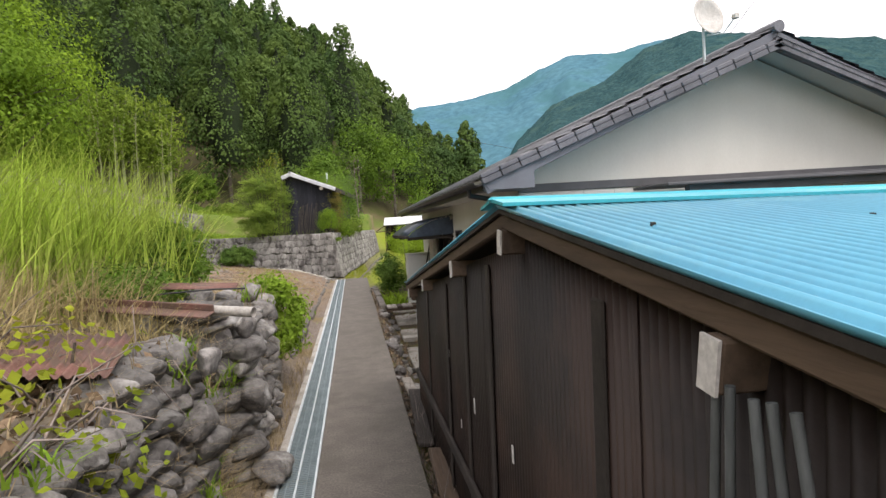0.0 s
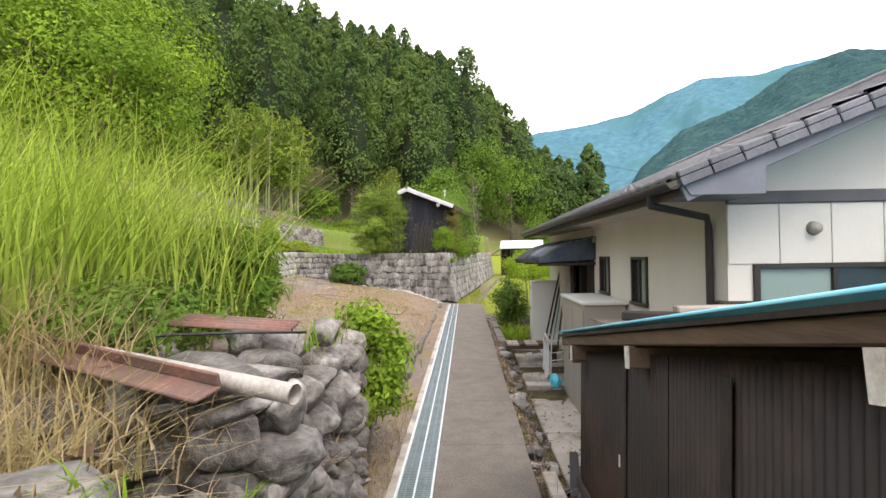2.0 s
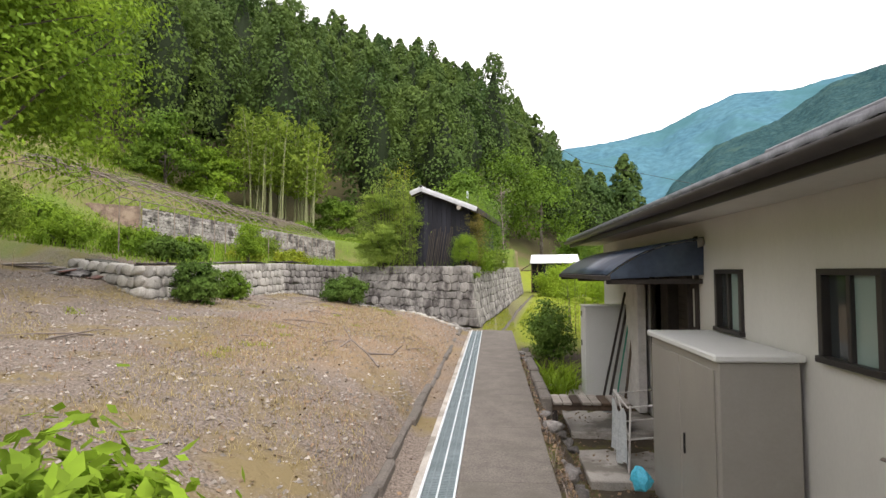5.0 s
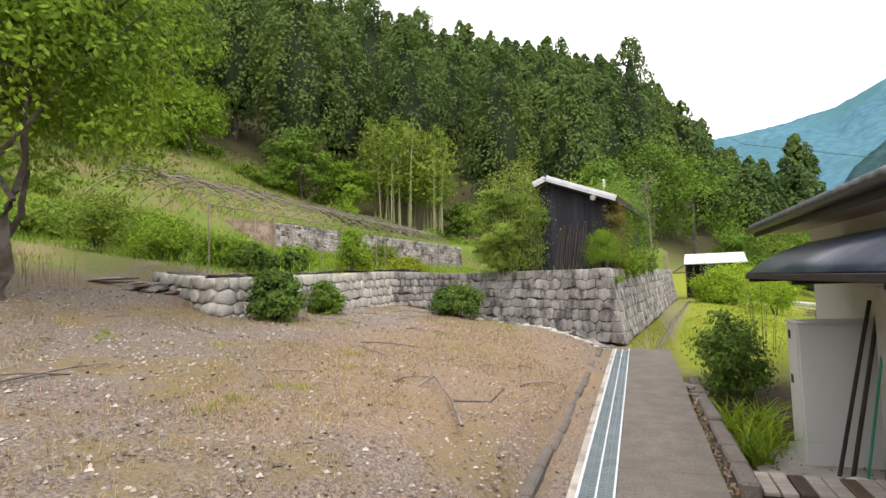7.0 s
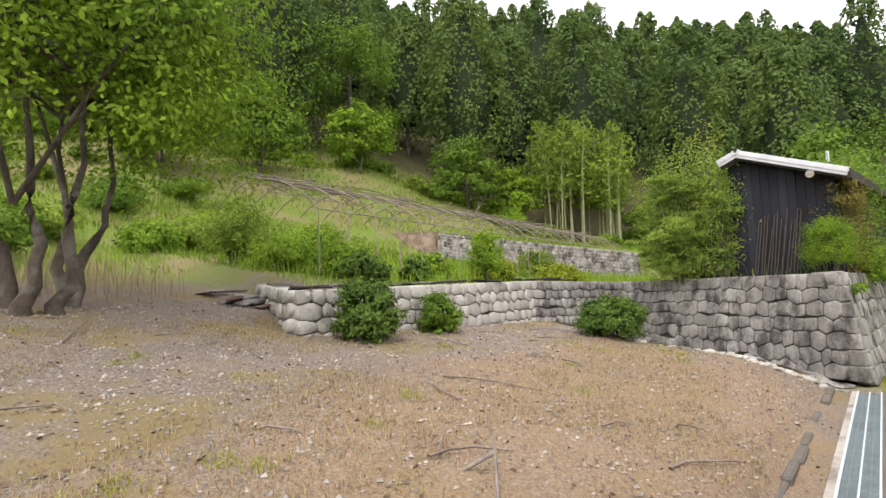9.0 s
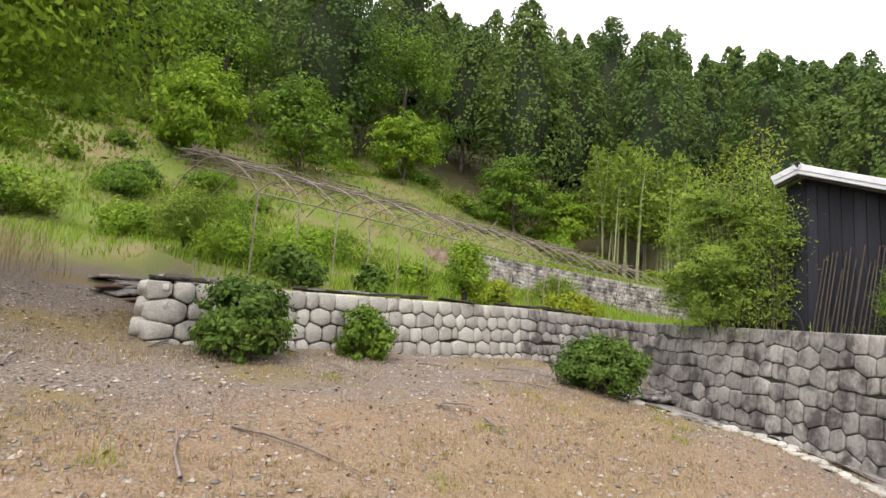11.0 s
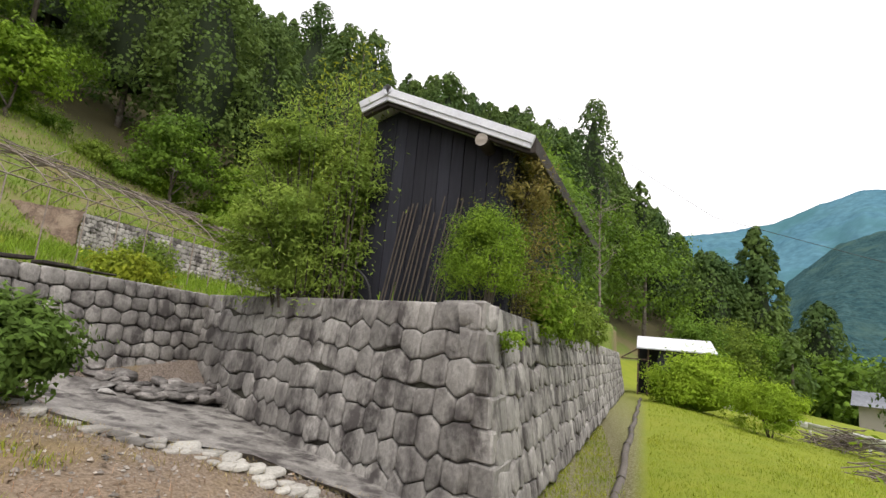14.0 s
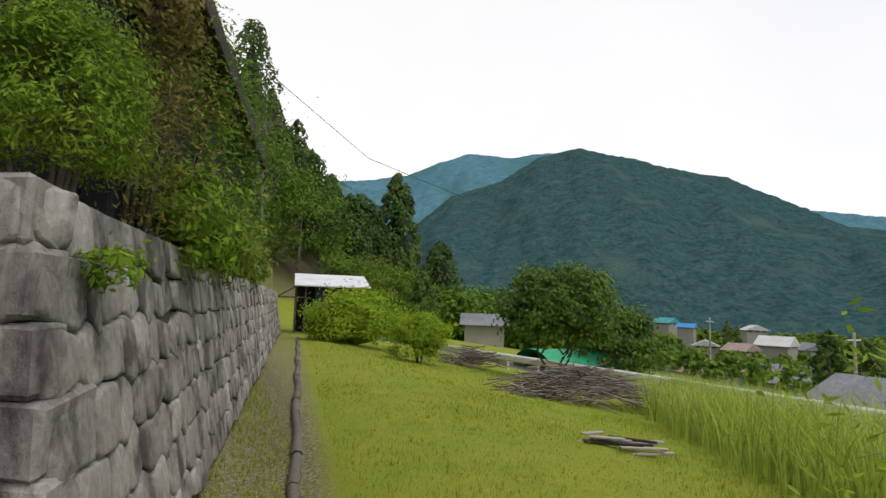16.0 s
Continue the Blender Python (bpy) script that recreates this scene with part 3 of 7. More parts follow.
# garden kerb: rough low edging stones
kerb = thing("garden_kerb", "low mossy concrete kerb along the gravel garden", "kerb", kind="structure")
for k, y in enumerate(np.arange(7.8, 20.6, 0.6)):
    z = gz(-1.15, y)
    bm = bmesh.new()
    box(bm, -1.0 + random.uniform(-.02, .02), -0.91 + random.uniform(-.02, .02), y, y + 0.585, -0.1, 0.13 + random.uniform(-.04, .03), bevel=0.02)
    part("kerb_stone", bm, M_CONC, kerb)

# ---- stone walls ----
STONES = []


def stone_mesh(seed, power=4.0, depth=0.35, flat=-0.05, rag=0.04):
    """A dressed pillow-faced stone in a unit cell: x across, z up, -y outward."""
    r = random.Random(seed)
    n = 9
    ring = []
    for k in range(n):
        t = 2 * math.pi * (k + r.uniform(-.18, .18)) / n
        c, s_ = math.cos(t), math.sin(t)
        q = (abs(c) ** power + abs(s_) ** power) ** (-1 / power)
        q *= r.uniform(0.99 - rag, 0.99 + rag)
        ring.append((c * q * 0.5, s_ * q * 0.5))
    v, f = [], []
    for sc, y in ((0.98, 0.6), (1.0, 0.10), (0.93, flat * 0.4), (0.6, flat)):
        for x, z in ring:
            v.append((x * sc, y * depth + r.uniform(-.012, .012), z * sc))
    v.append((r.uniform(-.05, .05), flat * depth * 1.15, r.uniform(-.05, .05)))
    for a in range(3):
        for k in range(n):
            k2 = (k + 1) % n
            f.append((a * n + k, a * n + k2, (a + 1) * n + k2, (a + 1) * n + k))
    for k in range(n):
        f.append((3 * n + k, 3 * n + (k + 1) % n, 4 * n))
    me = bpy.data.meshes.new("stone")
    me.from_pydata(v, [], f)
    me.update()
    bm = bmesh.new()
    bm.from_mesh(me)
    bmesh.ops.recalc_face_normals(bm, faces=bm.faces)
    bm.to_mesh(me)
    bm.free()
    for p in me.polygons:
        p.use_smooth = True
    return me


def stone_set(material, seed, power, flat=-0.05, count=10, rag=0.04):
    out = []
    for k in range(count):
        me = stone_mesh(seed + k, power, flat=flat, rag=rag)
        me.materials.append(material)
        out.append(me)
    return out


SET_NEW = stone_set(M_STONE, 10, 3.6, -0.11)
SET_OLD = stone_set(M_STONE_OLD, 40, 4.6, -0.03)


def rock_mesh(seed, material):
    """A broken field rock: the hull of uneven points, about one unit wide."""
    r = random.Random(seed)
    bm = bmesh.new()
    for k in range(18):
        q = Vector((r.gauss(0, 1), r.gauss(0, 1), r.gauss(0, 1))).normalized()
        q = Vector([math.copysign(abs(e) ** 0.75, e) for e in q]) * r.uniform(0.8, 1.05)
        bm.verts.new((q.x * 0.5, q.y * 0.5, q.z * 0.5))
    res = bmesh.ops.convex_hull(bm, input=bm.verts)
    bmesh.ops.delete(bm, geom=[e for e in res["geom_interior"] if isinstance(e, bmesh.types.BMVert)], context="VERTS")
    bmesh.ops.subdivide_edges(bm, edges=bm.edges, cuts=2, use_grid_fill=True)
    bmesh.ops.smooth_vert(bm, verts=bm.verts, factor=0.22, use_axis_x=True, use_axis_y=True, use_axis_z=True)
    for q in bm.verts:
        q.co *= 1.04 + 0.2 * noise.noise(q.co * 3.1 + Vector((seed, 0, 0))) + 0.06 * noise.noise(q.co * 9.0)
    bmesh.ops.recalc_face_normals(bm, faces=bm.faces)
    me = bpy.data.meshes.new("rock")
    bm.to_mesh(me)
    bm.free()
    me.polygons.foreach_set("use_smooth", [True] * len(me.polygons))
    me.materials.append(material)
    return me


SET_ROCK = [rock_mesh(70 + k, M_ROCK) for k in range(12)]


def stone_wall(name, label, p0, p1, z0a, z0b, z1a, z1b, course, width, meshes, batter=0.12, limit=None, jit=0.12, seed=1, gap=0.006, bulge=0.02, soft=1.0, flat=False):
    """Courses of fitted stones on a backing, from p0 to p1 (plan points on the top edge of the face)."""
    r = random.Random(seed)
    w = thing(name, label, "stone wall", kind="structure")
    p0, p1 = Vector((*p0, 0)), Vector((*p1, 0))
    d = (p1 - p0)
    length = d.length
    d.normalize()
    out = Vector((d.y, -d.x, 0))
    full = max(z1a - z0a, z1b - z0b)
    rows = max(2, round(full / course))
    hh = full / rows
    cols = max(3, round(length / width))
    cw = length / cols
    basis = Matrix((d, -out, Vector((0, 0, 1)))).transposed().to_4x4()
    joints = [[min(max((j + (0.5 if k % 2 else 0.0) + r.uniform(-jit, jit) * 1.6) * cw, 0), length) for j in range(cols + 1)] for k in range(rows)]
    for k in range(rows):
        joints[k][0] = 0.0
        if k % 2:
            joints[k] = [0.0] + joints[k][1:-1] + [length]
            joints[k][1] = max(joints[k][1], 0.6 * cw)
        joints[k][-1] = length
    memo = {}

    def lift(k, s, up):
        """Height of a corner on course line k, shared by the stones that meet there."""
        key = (k, round(s, 4))
        if key not in memo:
            u = s / length
            zz = lerp(z1a, z1b, u) - k * hh
            memo[key] = zz + (0 if k == 0 else (0.09 * hh if up else -0.09 * hh) + r.uniform(-1, 1) * hh * jit)
        return memo[key]

    far_v, far_f, base_n, tot = [], [], 0, 0
    for k in range(rows):
        for a_, b_ in zip(joints[k][:-1], joints[k][1:]):
            if b_ - a_ < 0.03:
                continue
            u = (a_ + b_) / 2 / length
            if lerp(z1a, z1b, u) - (k + 0.5) * hh < lerp(z0a, z0b, u) - 0.18:
                continue
            top_j = [q for q in (joints[k - 1] if k else []) if a_ + 0.02 < q < b_ - 0.02]
            bot_j = [q for q in (joints[k + 1] if k + 1 < rows else []) if a_ + 0.02 < q < b_ - 0.02]
            poly = [(a_, lift(k, a_, False))] + [(q, lift(k, q, True)) for q in top_j] + [(b_, lift(k, b_, False))]
            poly += [(b_, lift(k + 1, b_, True))] + [(q, lift(k + 1, q, False)) for q in bot_j[::-1]] + [(a_, lift(k + 1, a_, True))]
            cs, cz = sum(p[0] for p in poly) / len(poly), sum(p[1] for p in poly) / len(poly)
            rad = (b_ - a_ + hh) / 4
            g = 1 - gap / rad
            poly = [(cs + (p[0] - cs) * g, cz + (p[1] - cz) * g) for p in poly]
            ring = []
            n_ = len(poly)
            for q in range(n_):
                p_, pa, pn = poly[q], poly[q - 1], poly[(q + 1) % n_]
                cut = r.uniform(0.13, 0.24) * soft
                ring += [(p_[0] + (pa[0] - p_[0]) * cut, p_[1] + (pa[1] - p_[1]) * cut), (p_[0] + (pn[0] - p_[0]) * cut, p_[1] + (pn[1] - p_[1]) * cut)]
            m_ = len(ring)
            proud = r.uniform(-0.010, 0.012)
            rim = 1 - 0.012 / rad if flat else 0.93
            vs = []
            for sc, dy in ((0.99, 0.22), (1.0, 0.004), (rim, -bulge * 0.75), (rim - 0.12, -bulge)):
                for s_, z_ in ring:
                    zq = cz + (z_ - cz) * sc
                    off = batter * min(max((lerp(z1a, z1b, u) - zq) / full, 0), 1.1) + proud - dy + r.uniform(-.003, .003)
                    p3 = p0 + d * (cs + (s_ - cs) * sc) + out * off
                    vs.append((p3.x, p3.y, zq))
            fs = [(q_ * m_ + e, q_ * m_ + (e + 1) % m_, (q_ + 1) * m_ + (e + 1) % m_, (q_ + 1) * m_ + e) for q_ in range(3) for e in range(m_)]
            fs.append(tuple(range(3 * m_, 4 * m_)))
            if limit is None or (a_ < limit and tot < 300):
                me = bpy.data.meshes.new("stone")
                me.from_pydata(vs, [], fs)
                me.materials.append(meshes)
                me.polygons.foreach_set("use_smooth", [not flat] * len(fs))
                me.update()
                o = new("stone", me)
                o.parent = w
                tot += 1
            else:
                far_v += vs
                far_f += [tuple(e + base_n for e in fc) for fc in fs]
                base_n += len(vs)
    if far_v:
        me = bpy.data.meshes.new("far_stones")
        me.from_pydata(far_v, [], far_f)
        me.materials.append(meshes)
        me.polygons.foreach_set("use_smooth", [not flat] * len(far_f))
        o = new("far_stones", me)
        o.parent = w
        tagged(o, kind="stuff")
    # backing
    v = []
    for u in (0, 1):
        q = p0 + d * (0.42 + (length - 0.80) * u)
        lo, hi = lerp(z0a, z0b, u) - 0.3, lerp(z1a, z1b, u) - 0.02
        for off, z in ((batter - 0.03, lo), (-0.03, hi), (-0.4, hi), (-0.4, lo)):
            e = q + out * off
            v.append((e.x, e.y, z))
    ob_np("backing", v, [[0, 4, 5, 1], [1, 5, 6, 2], [2, 6, 7, 3], [0, 1, 2, 3], [4, 7, 6, 5]], M_JOINT, w)
    return w


stone_wall("wall_garden_side", "pale dry-stone retaining wall of rounded fitted blocks", (-6.25, 14.75), (-6.1, 20.7), 1.22, 1.0, 1.86, 2.0, 0.185, 0.25, M_STONE, 0.08, seed=3, jit=0.16, bulge=0.03, gap=0.005, soft=0.85)
stone_wall("wall_garden_far", "pale dry-stone retaining wall below the terrace", (-6.1, 20.7), (-5.43, 23.87), 1.0, 0.75, 2.0, 1.94, 0.185, 0.23, M_STONE_OLD, 0.08, seed=4, jit=0.16, bulge=0.03, gap=0.005, soft=0.85)
stone_wall("wall_garden_end", "low dry-stone wall end of rough field stones", (-8.4, 15.6), (-6.25, 14.75), 1.95, 1.25, 2.05, 1.86, 0.22, 0.3, M_STONE, 0.06, seed=5, jit=0.2, bulge=0.06, gap=0.012, soft=1.4)
stone_wall("wall_terrace", "old grey fitted stone retaining wall, stained dark below", (-5.43, 23.87), (-0.72, 21.06), 0.42, 0.15, 1.94, 1.87, 0.25, 0.265, M_STONE_OLD, 0.16, seed=6, jit=0.17, bulge=0.014, gap=0.005, soft=0.65)
stone_wall("wall_terrace_side", "old grey fitted stone retaining wall beside the lawn path", (-0.72, 21.06), (1.75, 43.0), 0.1, 0.2, 1.87, 1.95, 0.25, 0.26, M_STONE_OLD, 0.3, limit=8.0, seed=7, jit=0.17, bulge=0.014, gap=0.005, soft=0.6)
stone_wall("wall_upper", "distant grey rubble wall on the upper terrace", (-19.0, 33.3), (-9.5, 37.5), 3.2, 2.4, 5.3, 3.6, 0.17, 0.22, M_STONE_OLD, 0.1, limit=0.0, seed=8, jit=0.2, bulge=0.02, gap=0.003)

# bare earth bank that carries on from the upper wall
bank_v, nb = [], 28
for i in range(nb + 1):
    u = i / nb
    x, y = lerp(-24.5, -18.9, u), lerp(30.6, 33.35, u)
    for k in range(7):
        w_ = k / 6
        e = 0.5 * noise.noise(Vector((x * 1.3, w_ * 2.0, 3.0))) + 0.2 * noise.noise(Vector((x * 4, w_ * 5, 9.0)))
        bank_v.append((x - 0.4 * w_ + e * 0.4, y - 0.55 + 0.9 * w_ + e * 0.5, lerp(3.3, 5.45 + 0.25 * (1 - u), w_) + e * 0.25))
tagged(ob_np("earth_bank", bank_v, [[i * 7 + k, i * 7 + 7 + k, i * 7 + 8 + k, i * 7 + k + 1] for i in range(nb) for k in range(6)], mat("bank_earth", (0.175, 0.125, 0.09), (0.105, 0.075, 0.055), scale=1.2, fine=9, bump=1.0, dist=0.08, patch=(0.235, 0.18, 0.13), patchscale=1.5, speckle=0.3)), "crumbling bare brown earth bank beside the upper wall", "bank", kind="structure")

# corner quoins where the two terrace walls meet
quoins = thing("wall_corner", "long dressed corner stones of the terrace wall", "stone wall", kind="structure")
rq = random.Random(2)
for k in range(7):
    hq = 0.247
    z1 = 1.885 - k * hq
    off = k * 0.024
    bm = bmesh.new()
    lw, lt = ((0.5, 0.26) if k % 2 == 0 else (0.27, 0.5))
    box(bm, -lw, 0.0, 0.0, lt, -hq + 0.004, 0, bevel=0.018)
    for q in bm.verts:
        q.co += Vector((rq.uniform(-.008, .008), rq.uniform(-.008, .008), rq.uniform(-.006, .006)))
        # the two faces meet at the corner's own angle
        q.co = Vector((q.co.x * 0.855 + q.co.y * 0.11, q.co.y - q.co.x * 0.519, q.co.z))
    o = part("corner_stone", bm, M_STONE_OLD, quoins)
    o.location = (-0.70 + off * 1.6, 21.035 - off * 1.0, z1)

# rubble wall beside the path: two lengths with an earthy recess between them
rubble = thing("wall_rubble", "rough retaining wall of pale grey field rocks and earth", "stone wall", kind="structure")
rr = random.Random(12)


def rock_face(p0, p1, top0, top1, batter, course, seed_top=0.03):
    """Courses of uneven field rocks from p0 to p1 (plan points on the foot), leaning inwards with height."""
    a, b = Vector((*p0, 0)), Vector((*p1, 0))
    d = b - a
    ln = d.length
    d.normalize()
    inn = Vector((-d.y, d.x, 0))
    ang = math.atan2(d.y, d.x)
    z = 0.02
    while z < max(top0, top1):
        ch = course * rr.uniform(0.75, 1.25)
        s_ = -rr.uniform(0, 0.15)
        while s_ < ln:
            w_ = rr.choice((0.12, 0.15, 0.19, 0.24, 0.31)) * rr.uniform(0.9, 1.1)
            top = lerp(top0, top1, min(max(s_ / ln, 0), 1))
            if z + ch * 0.6 < top:
                o = new("rock", rr.choice(SET_ROCK))
                o.parent = rubble
                c = a + d * (s_ + w_ / 2) + inn * (batter * z + 0.13 + rr.uniform(-.035, .035))
                o.matrix_basis = Matrix.Translation((c.x, c.y, z + ch / 2)) @ Matrix.Rotation(ang + rr.uniform(-.2, .2), 4, "Z") @ Matrix.Rotation(rr.uniform(-.3, .3), 4, "Y") @ Matrix.Diagonal((w_ * 1.16, 0.40, ch * rr.uniform(1.1, 1.35), 1))
            s_ += w_ * rr.uniform(0.9, 1.02)
        z += ch * 0.92


rock_face((-0.84, -1.2), (-0.84, 3.15), 1.10, 1.26, 0.10, 0.17)
rock_face((-0.90, 3.2), (-1.9, 3.1), 1.28, 1.28, 0.06, 0.19)
rock_face((-2.3, 3.86), (-0.80, 3.84), 1.26, 1.28, 0.06, 0.20)
rock_face((-0.80, 3.9), (-0.86, 6.0), 1.34, 1.12, 0.06, 0.18)
rock_face((-0.90, 6.1), (-2.4, 6.4), 1.05, 1.2, 0.1, 0.22)
for xa, wd, yv in ((-1.22, 0.5, 4.02), (-1.62, 0.36, 4.45), (-1.05, 0.26, 4.75), (-1.40, 0.34, 5.1), (-1.0, 0.22, 5.3)):
    o = new("rock", rr.choice(SET_ROCK))
    o.parent = rubble
    o.matrix_basis = pose(xa, yv, 1.30, rr.uniform(-6, 6), rr.uniform(-6, 6), rr.uniform(-20, 20)) @ Matrix.Diagonal((wd, 0.36, 0.20, 1))
for k in range(150):
    y, z = rr.uniform(-1.0, 6.0), rr.uniform(0.03, 1.2)
    if 2.95 < y < 3.95:
        continue
    o = new("rock", rr.choice(SET_ROCK))
    o.parent = rubble
    s_ = rr.uniform(0.05, 0.11)
    o.matrix_basis = Matrix.Translation((-0.90 - z * 0.09 + rr.uniform(-.06, .0), y, z)) @ Matrix.Rotation(rr.uniform(0, 6), 4, "X") @ Matrix.Diagonal((s_, s_ * 1.5, s_, 1))
v = [(x, y, 0.02 + 0.95 * float(sm(-0.85, -1.75, x)) + 0.04 * math.sin(x * 9 + y * 7)) for x in np.linspace(-0.8, -2.0, 9) for y in (3.0, 3.3, 3.6, 3.95)]
ob_np("earth_fill", v, [[i * 4 + k, i * 4 + k + 1, i * 4 + 5 + k, i * 4 + 4 + k] for i in range(8) for k in range(3)], M_EARTH, rubble, "crumbling earth between the rocks", smooth=True)
for ya, yb in ((-6.0, 3.08), (3.98, 6.05)):
    v = []
    for y in np.linspace(ya, yb, 8):
        t = 1.22 - 0.2 * float(sm(4.9, 6.1, y))
        v += [(-0.97, y, -0.1), (-1.06, y, t), (-1.9, y, t), (-1.9, y, -0.1)]
    ob_np("earth_core", v, [[i * 4 + k, i * 4 + k + 1, i * 4 + 5 + k, i * 4 + 4 + k] for i in range(7) for k in range(3)] + [[0, 1, 2, 3], [28, 31, 30, 29]], M_EARTH, rubble)


# ---- corrugated sheet helper ----
def corrugated_np(width, length, pitch=0.042, amp=0.009, seg=8):
    """Sheet in x (waves) and y (length), z up."""
    n = int(width / pitch * seg)
    x = np.linspace(0, width, n + 1)
    z = amp * np.sin(x / pitch * 2 * np.pi)
    v = np.concatenate([np.stack([x, np.zeros_like(x), z], 1), np.stack([x, np.full_like(x, length), z], 1)])
    i = np.arange(n)
    return v, np.stack([i, i + 1, i + n + 2, i + n + 1], 1)


def corrugated(name, width, length, material, parent, m, pitch=0.042, amp=0.009, label=""):
    v, f = corrugated_np(width, length, pitch, amp)
    v = np.array([m @ Vector(p) for p in v])
    o = ob_np(name, v, f, material, parent, label, smooth=True)
    md = o.modifiers.new("thick", "SOLIDIFY")
    md.thickness = 0.002
    return o


# ---- brown shed with blue roof ----
shed = thing("shed", "low shed of brown corrugated sheet with a sky-blue metal roof", "shed", (0, 0, 0))
RY, RZ, EY, NY, SL, SLN = 1.73, 1.885, 5.6, -2.2, 0.165, 0.141
shed.rotation_euler = (0, radians(1.4), 0)
shed.location = (0, 0, 0.52 * math.sin(radians(1.4)))


def shed_z(y):
    return RZ - (SL if y > RY else SLN) * abs(y - RY)


sx0, sx1 = 0.52, 5.9
sl, sln = math.atan(SL), math.atan(SLN)
far_len = (EY - RY) / math.cos(sl)
near_len = (RY - NY) / math.cos(sln)
for k in range(7):
    xa = sx0 + k * 0.78
    corrugated("roof_sheet", 0.80, far_len, M_BLUESHEET, shed, pose(xa, RY, RZ + 0.003 * (k % 2), -math.degrees(sl)), amp=0.011)
    corrugated("roof_sheet", 0.80, near_len, M_BLUESHEET, shed, pose(xa + 0.80, RY, RZ + 0.003 * (k % 2), -math.degrees(sln), 0, 180), amp=0.011)
for sgn in (1, -1):
    boxpart("ridge_cap", (sx0 - 0.02, sx1, 0, 0.16, -0.004, 0.008), M_BLUECAP, shed, m=pose(0, RY, RZ + 0.016, -math.degrees(sl) * sgn if sgn > 0 else 180 + math.degrees(sl), 0, 0) if sgn > 0 else pose(0, RY, RZ + 0.016) @ Matrix.Rotation(sln, 4, "X") @ Matrix.Scale(-1, 4, (0, 1, 0)), bevel=0)
boxpart("ridge_roll", (sx0 - 0.03, sx1, RY - 0.022, RY + 0.022, RZ + 0.008, RZ + 0.03), M_BLUECAP, shed, bevel=0.012)
for sgn, ln in ((1, far_len), (-1, near_len)):
    m = pose(0, RY, RZ - 0.02) @ Matrix.Rotation(-sl if sgn > 0 else sln, 4, "X")
    boxpart("verge_board", (sx0 + 0.02, sx0 + 0.055, min(0, sgn * (ln - 0.02)), max(0, sgn * (ln - 0.02)), -0.066, -0.012), M_WOOD, shed, "weathered verge board", m=m)
    # Dark board added below the sheets to paint the shaded gap at the verge.
    boxpart("roof_board", (sx0 + 0.008, sx1, min(0, sgn * (ln - 0.03)), max(0, sgn * (ln - 0.03)), -0.009, 0.006), M_DARKWOOD, shed, "dark board standing in for the shaded gap under the roof sheets", m=m, bevel=0)
    for off in ((1.04, 2.36, 3.5) if sgn > 0 else (0.03, 1.2, 2.9)):
        yy = sgn * off
        boxpart("purlin", (sx0 + 0.006, sx1, yy - 0.022, yy + 0.022, -0.155, -0.067), M_WOOD, shed, m=m)
        boxpart("purlin_end", (sx0 - 0.0, sx0 + 0.006, yy - 0.022, yy + 0.022, -0.155, -0.067), M_WHITEPAINT, shed, "purlin end painted white", m=m, bevel=0)
    for k in range(24):
        px, py = sx0 + 0.2 + (k % 8) * 0.62 + (k // 8) * 0.11, sgn * (0.7 + (k // 8) * ln / 3.4)
        boxpart("roof_screw", (px - 0.005, px + 0.005, py - 0.005, py + 0.005, 0.02, 0.036), M_DARKWOOD, shed, m=m, bevel=0)
boxpart("eave_beam", (sx0 + 0.06, sx1, EY - 0.18, EY - 0.06, RZ - SL * (EY - RY) - 0.17, RZ - SL * (EY - RY) - 0.03), M_WOOD, shed)
# corrugated side wall under the verge, in sheets
wx = 0.61
yy = NY + 0.2
k = 0
while yy < EY - 0.35:
    w_ = min(0.76, EY - 0.30 - yy)
    za, zb = shed_z(yy) - 0.12, shed_z(yy + w_) - 0.12
    v, f = corrugated_np(w_, 1.0, 0.036, 0.0055)
    lo = -0.8
    v2 = np.stack([wx + v[:, 2] + 0.004 * (k % 2), yy + v[:, 0], np.where(v[:, 1] > 0.5, za + (zb - za) * v[:, 0] / w_, lo)], 1)
    o = ob_np("wall_sheet", v2, f, M_BROWNSHEET, shed, smooth=True)
    md = o.modifiers.new("thick", "SOLIDIFY")
    md.thickness = 0.002
    yy += w_ - 0.03
    k += 1
v, f = corrugated_np(sx1 - wx, 1.0, 0.036, 0.0055)
ob_np("wall_sheet", np.stack([wx + v[:, 0], EY - 0.31 + v[:, 2], np.where(v[:, 1] > 0.5, RZ - SL * (EY - RY) - 0.12, -0.8)], 1), f, M_BROWNSHEET, shed, smooth=True)
for z_ in (0.35, -0.2):
    boxpart("wall_rail", (wx - 0.035, wx - 0.009, NY + 0.3, EY - 0.35, z_, z_ + 0.07), M_DARKWOOD, shed, "thin timber rail")
for y_, w_ in ((1.05, 0.07), (2.18, 0.06), (2.72, 0.05), (3.35, 0.06), (4.3, 0.06)):
    boxpart("batten", (wx - 0.020, wx - 0.008, y_, y_ + w_, -0.75, shed_z(y_) - 0.17), M_DARKWOOD, shed, "upright timber batten")
for y_ in (0.3, 2.0, 3.8, EY - 0.36):
    boxpart("post", (wx + 0.012, wx + 0.10, y_, y_ + 0.09, -0.8, shed_z(y_) - 0.15), M_DARKWOOD, shed)
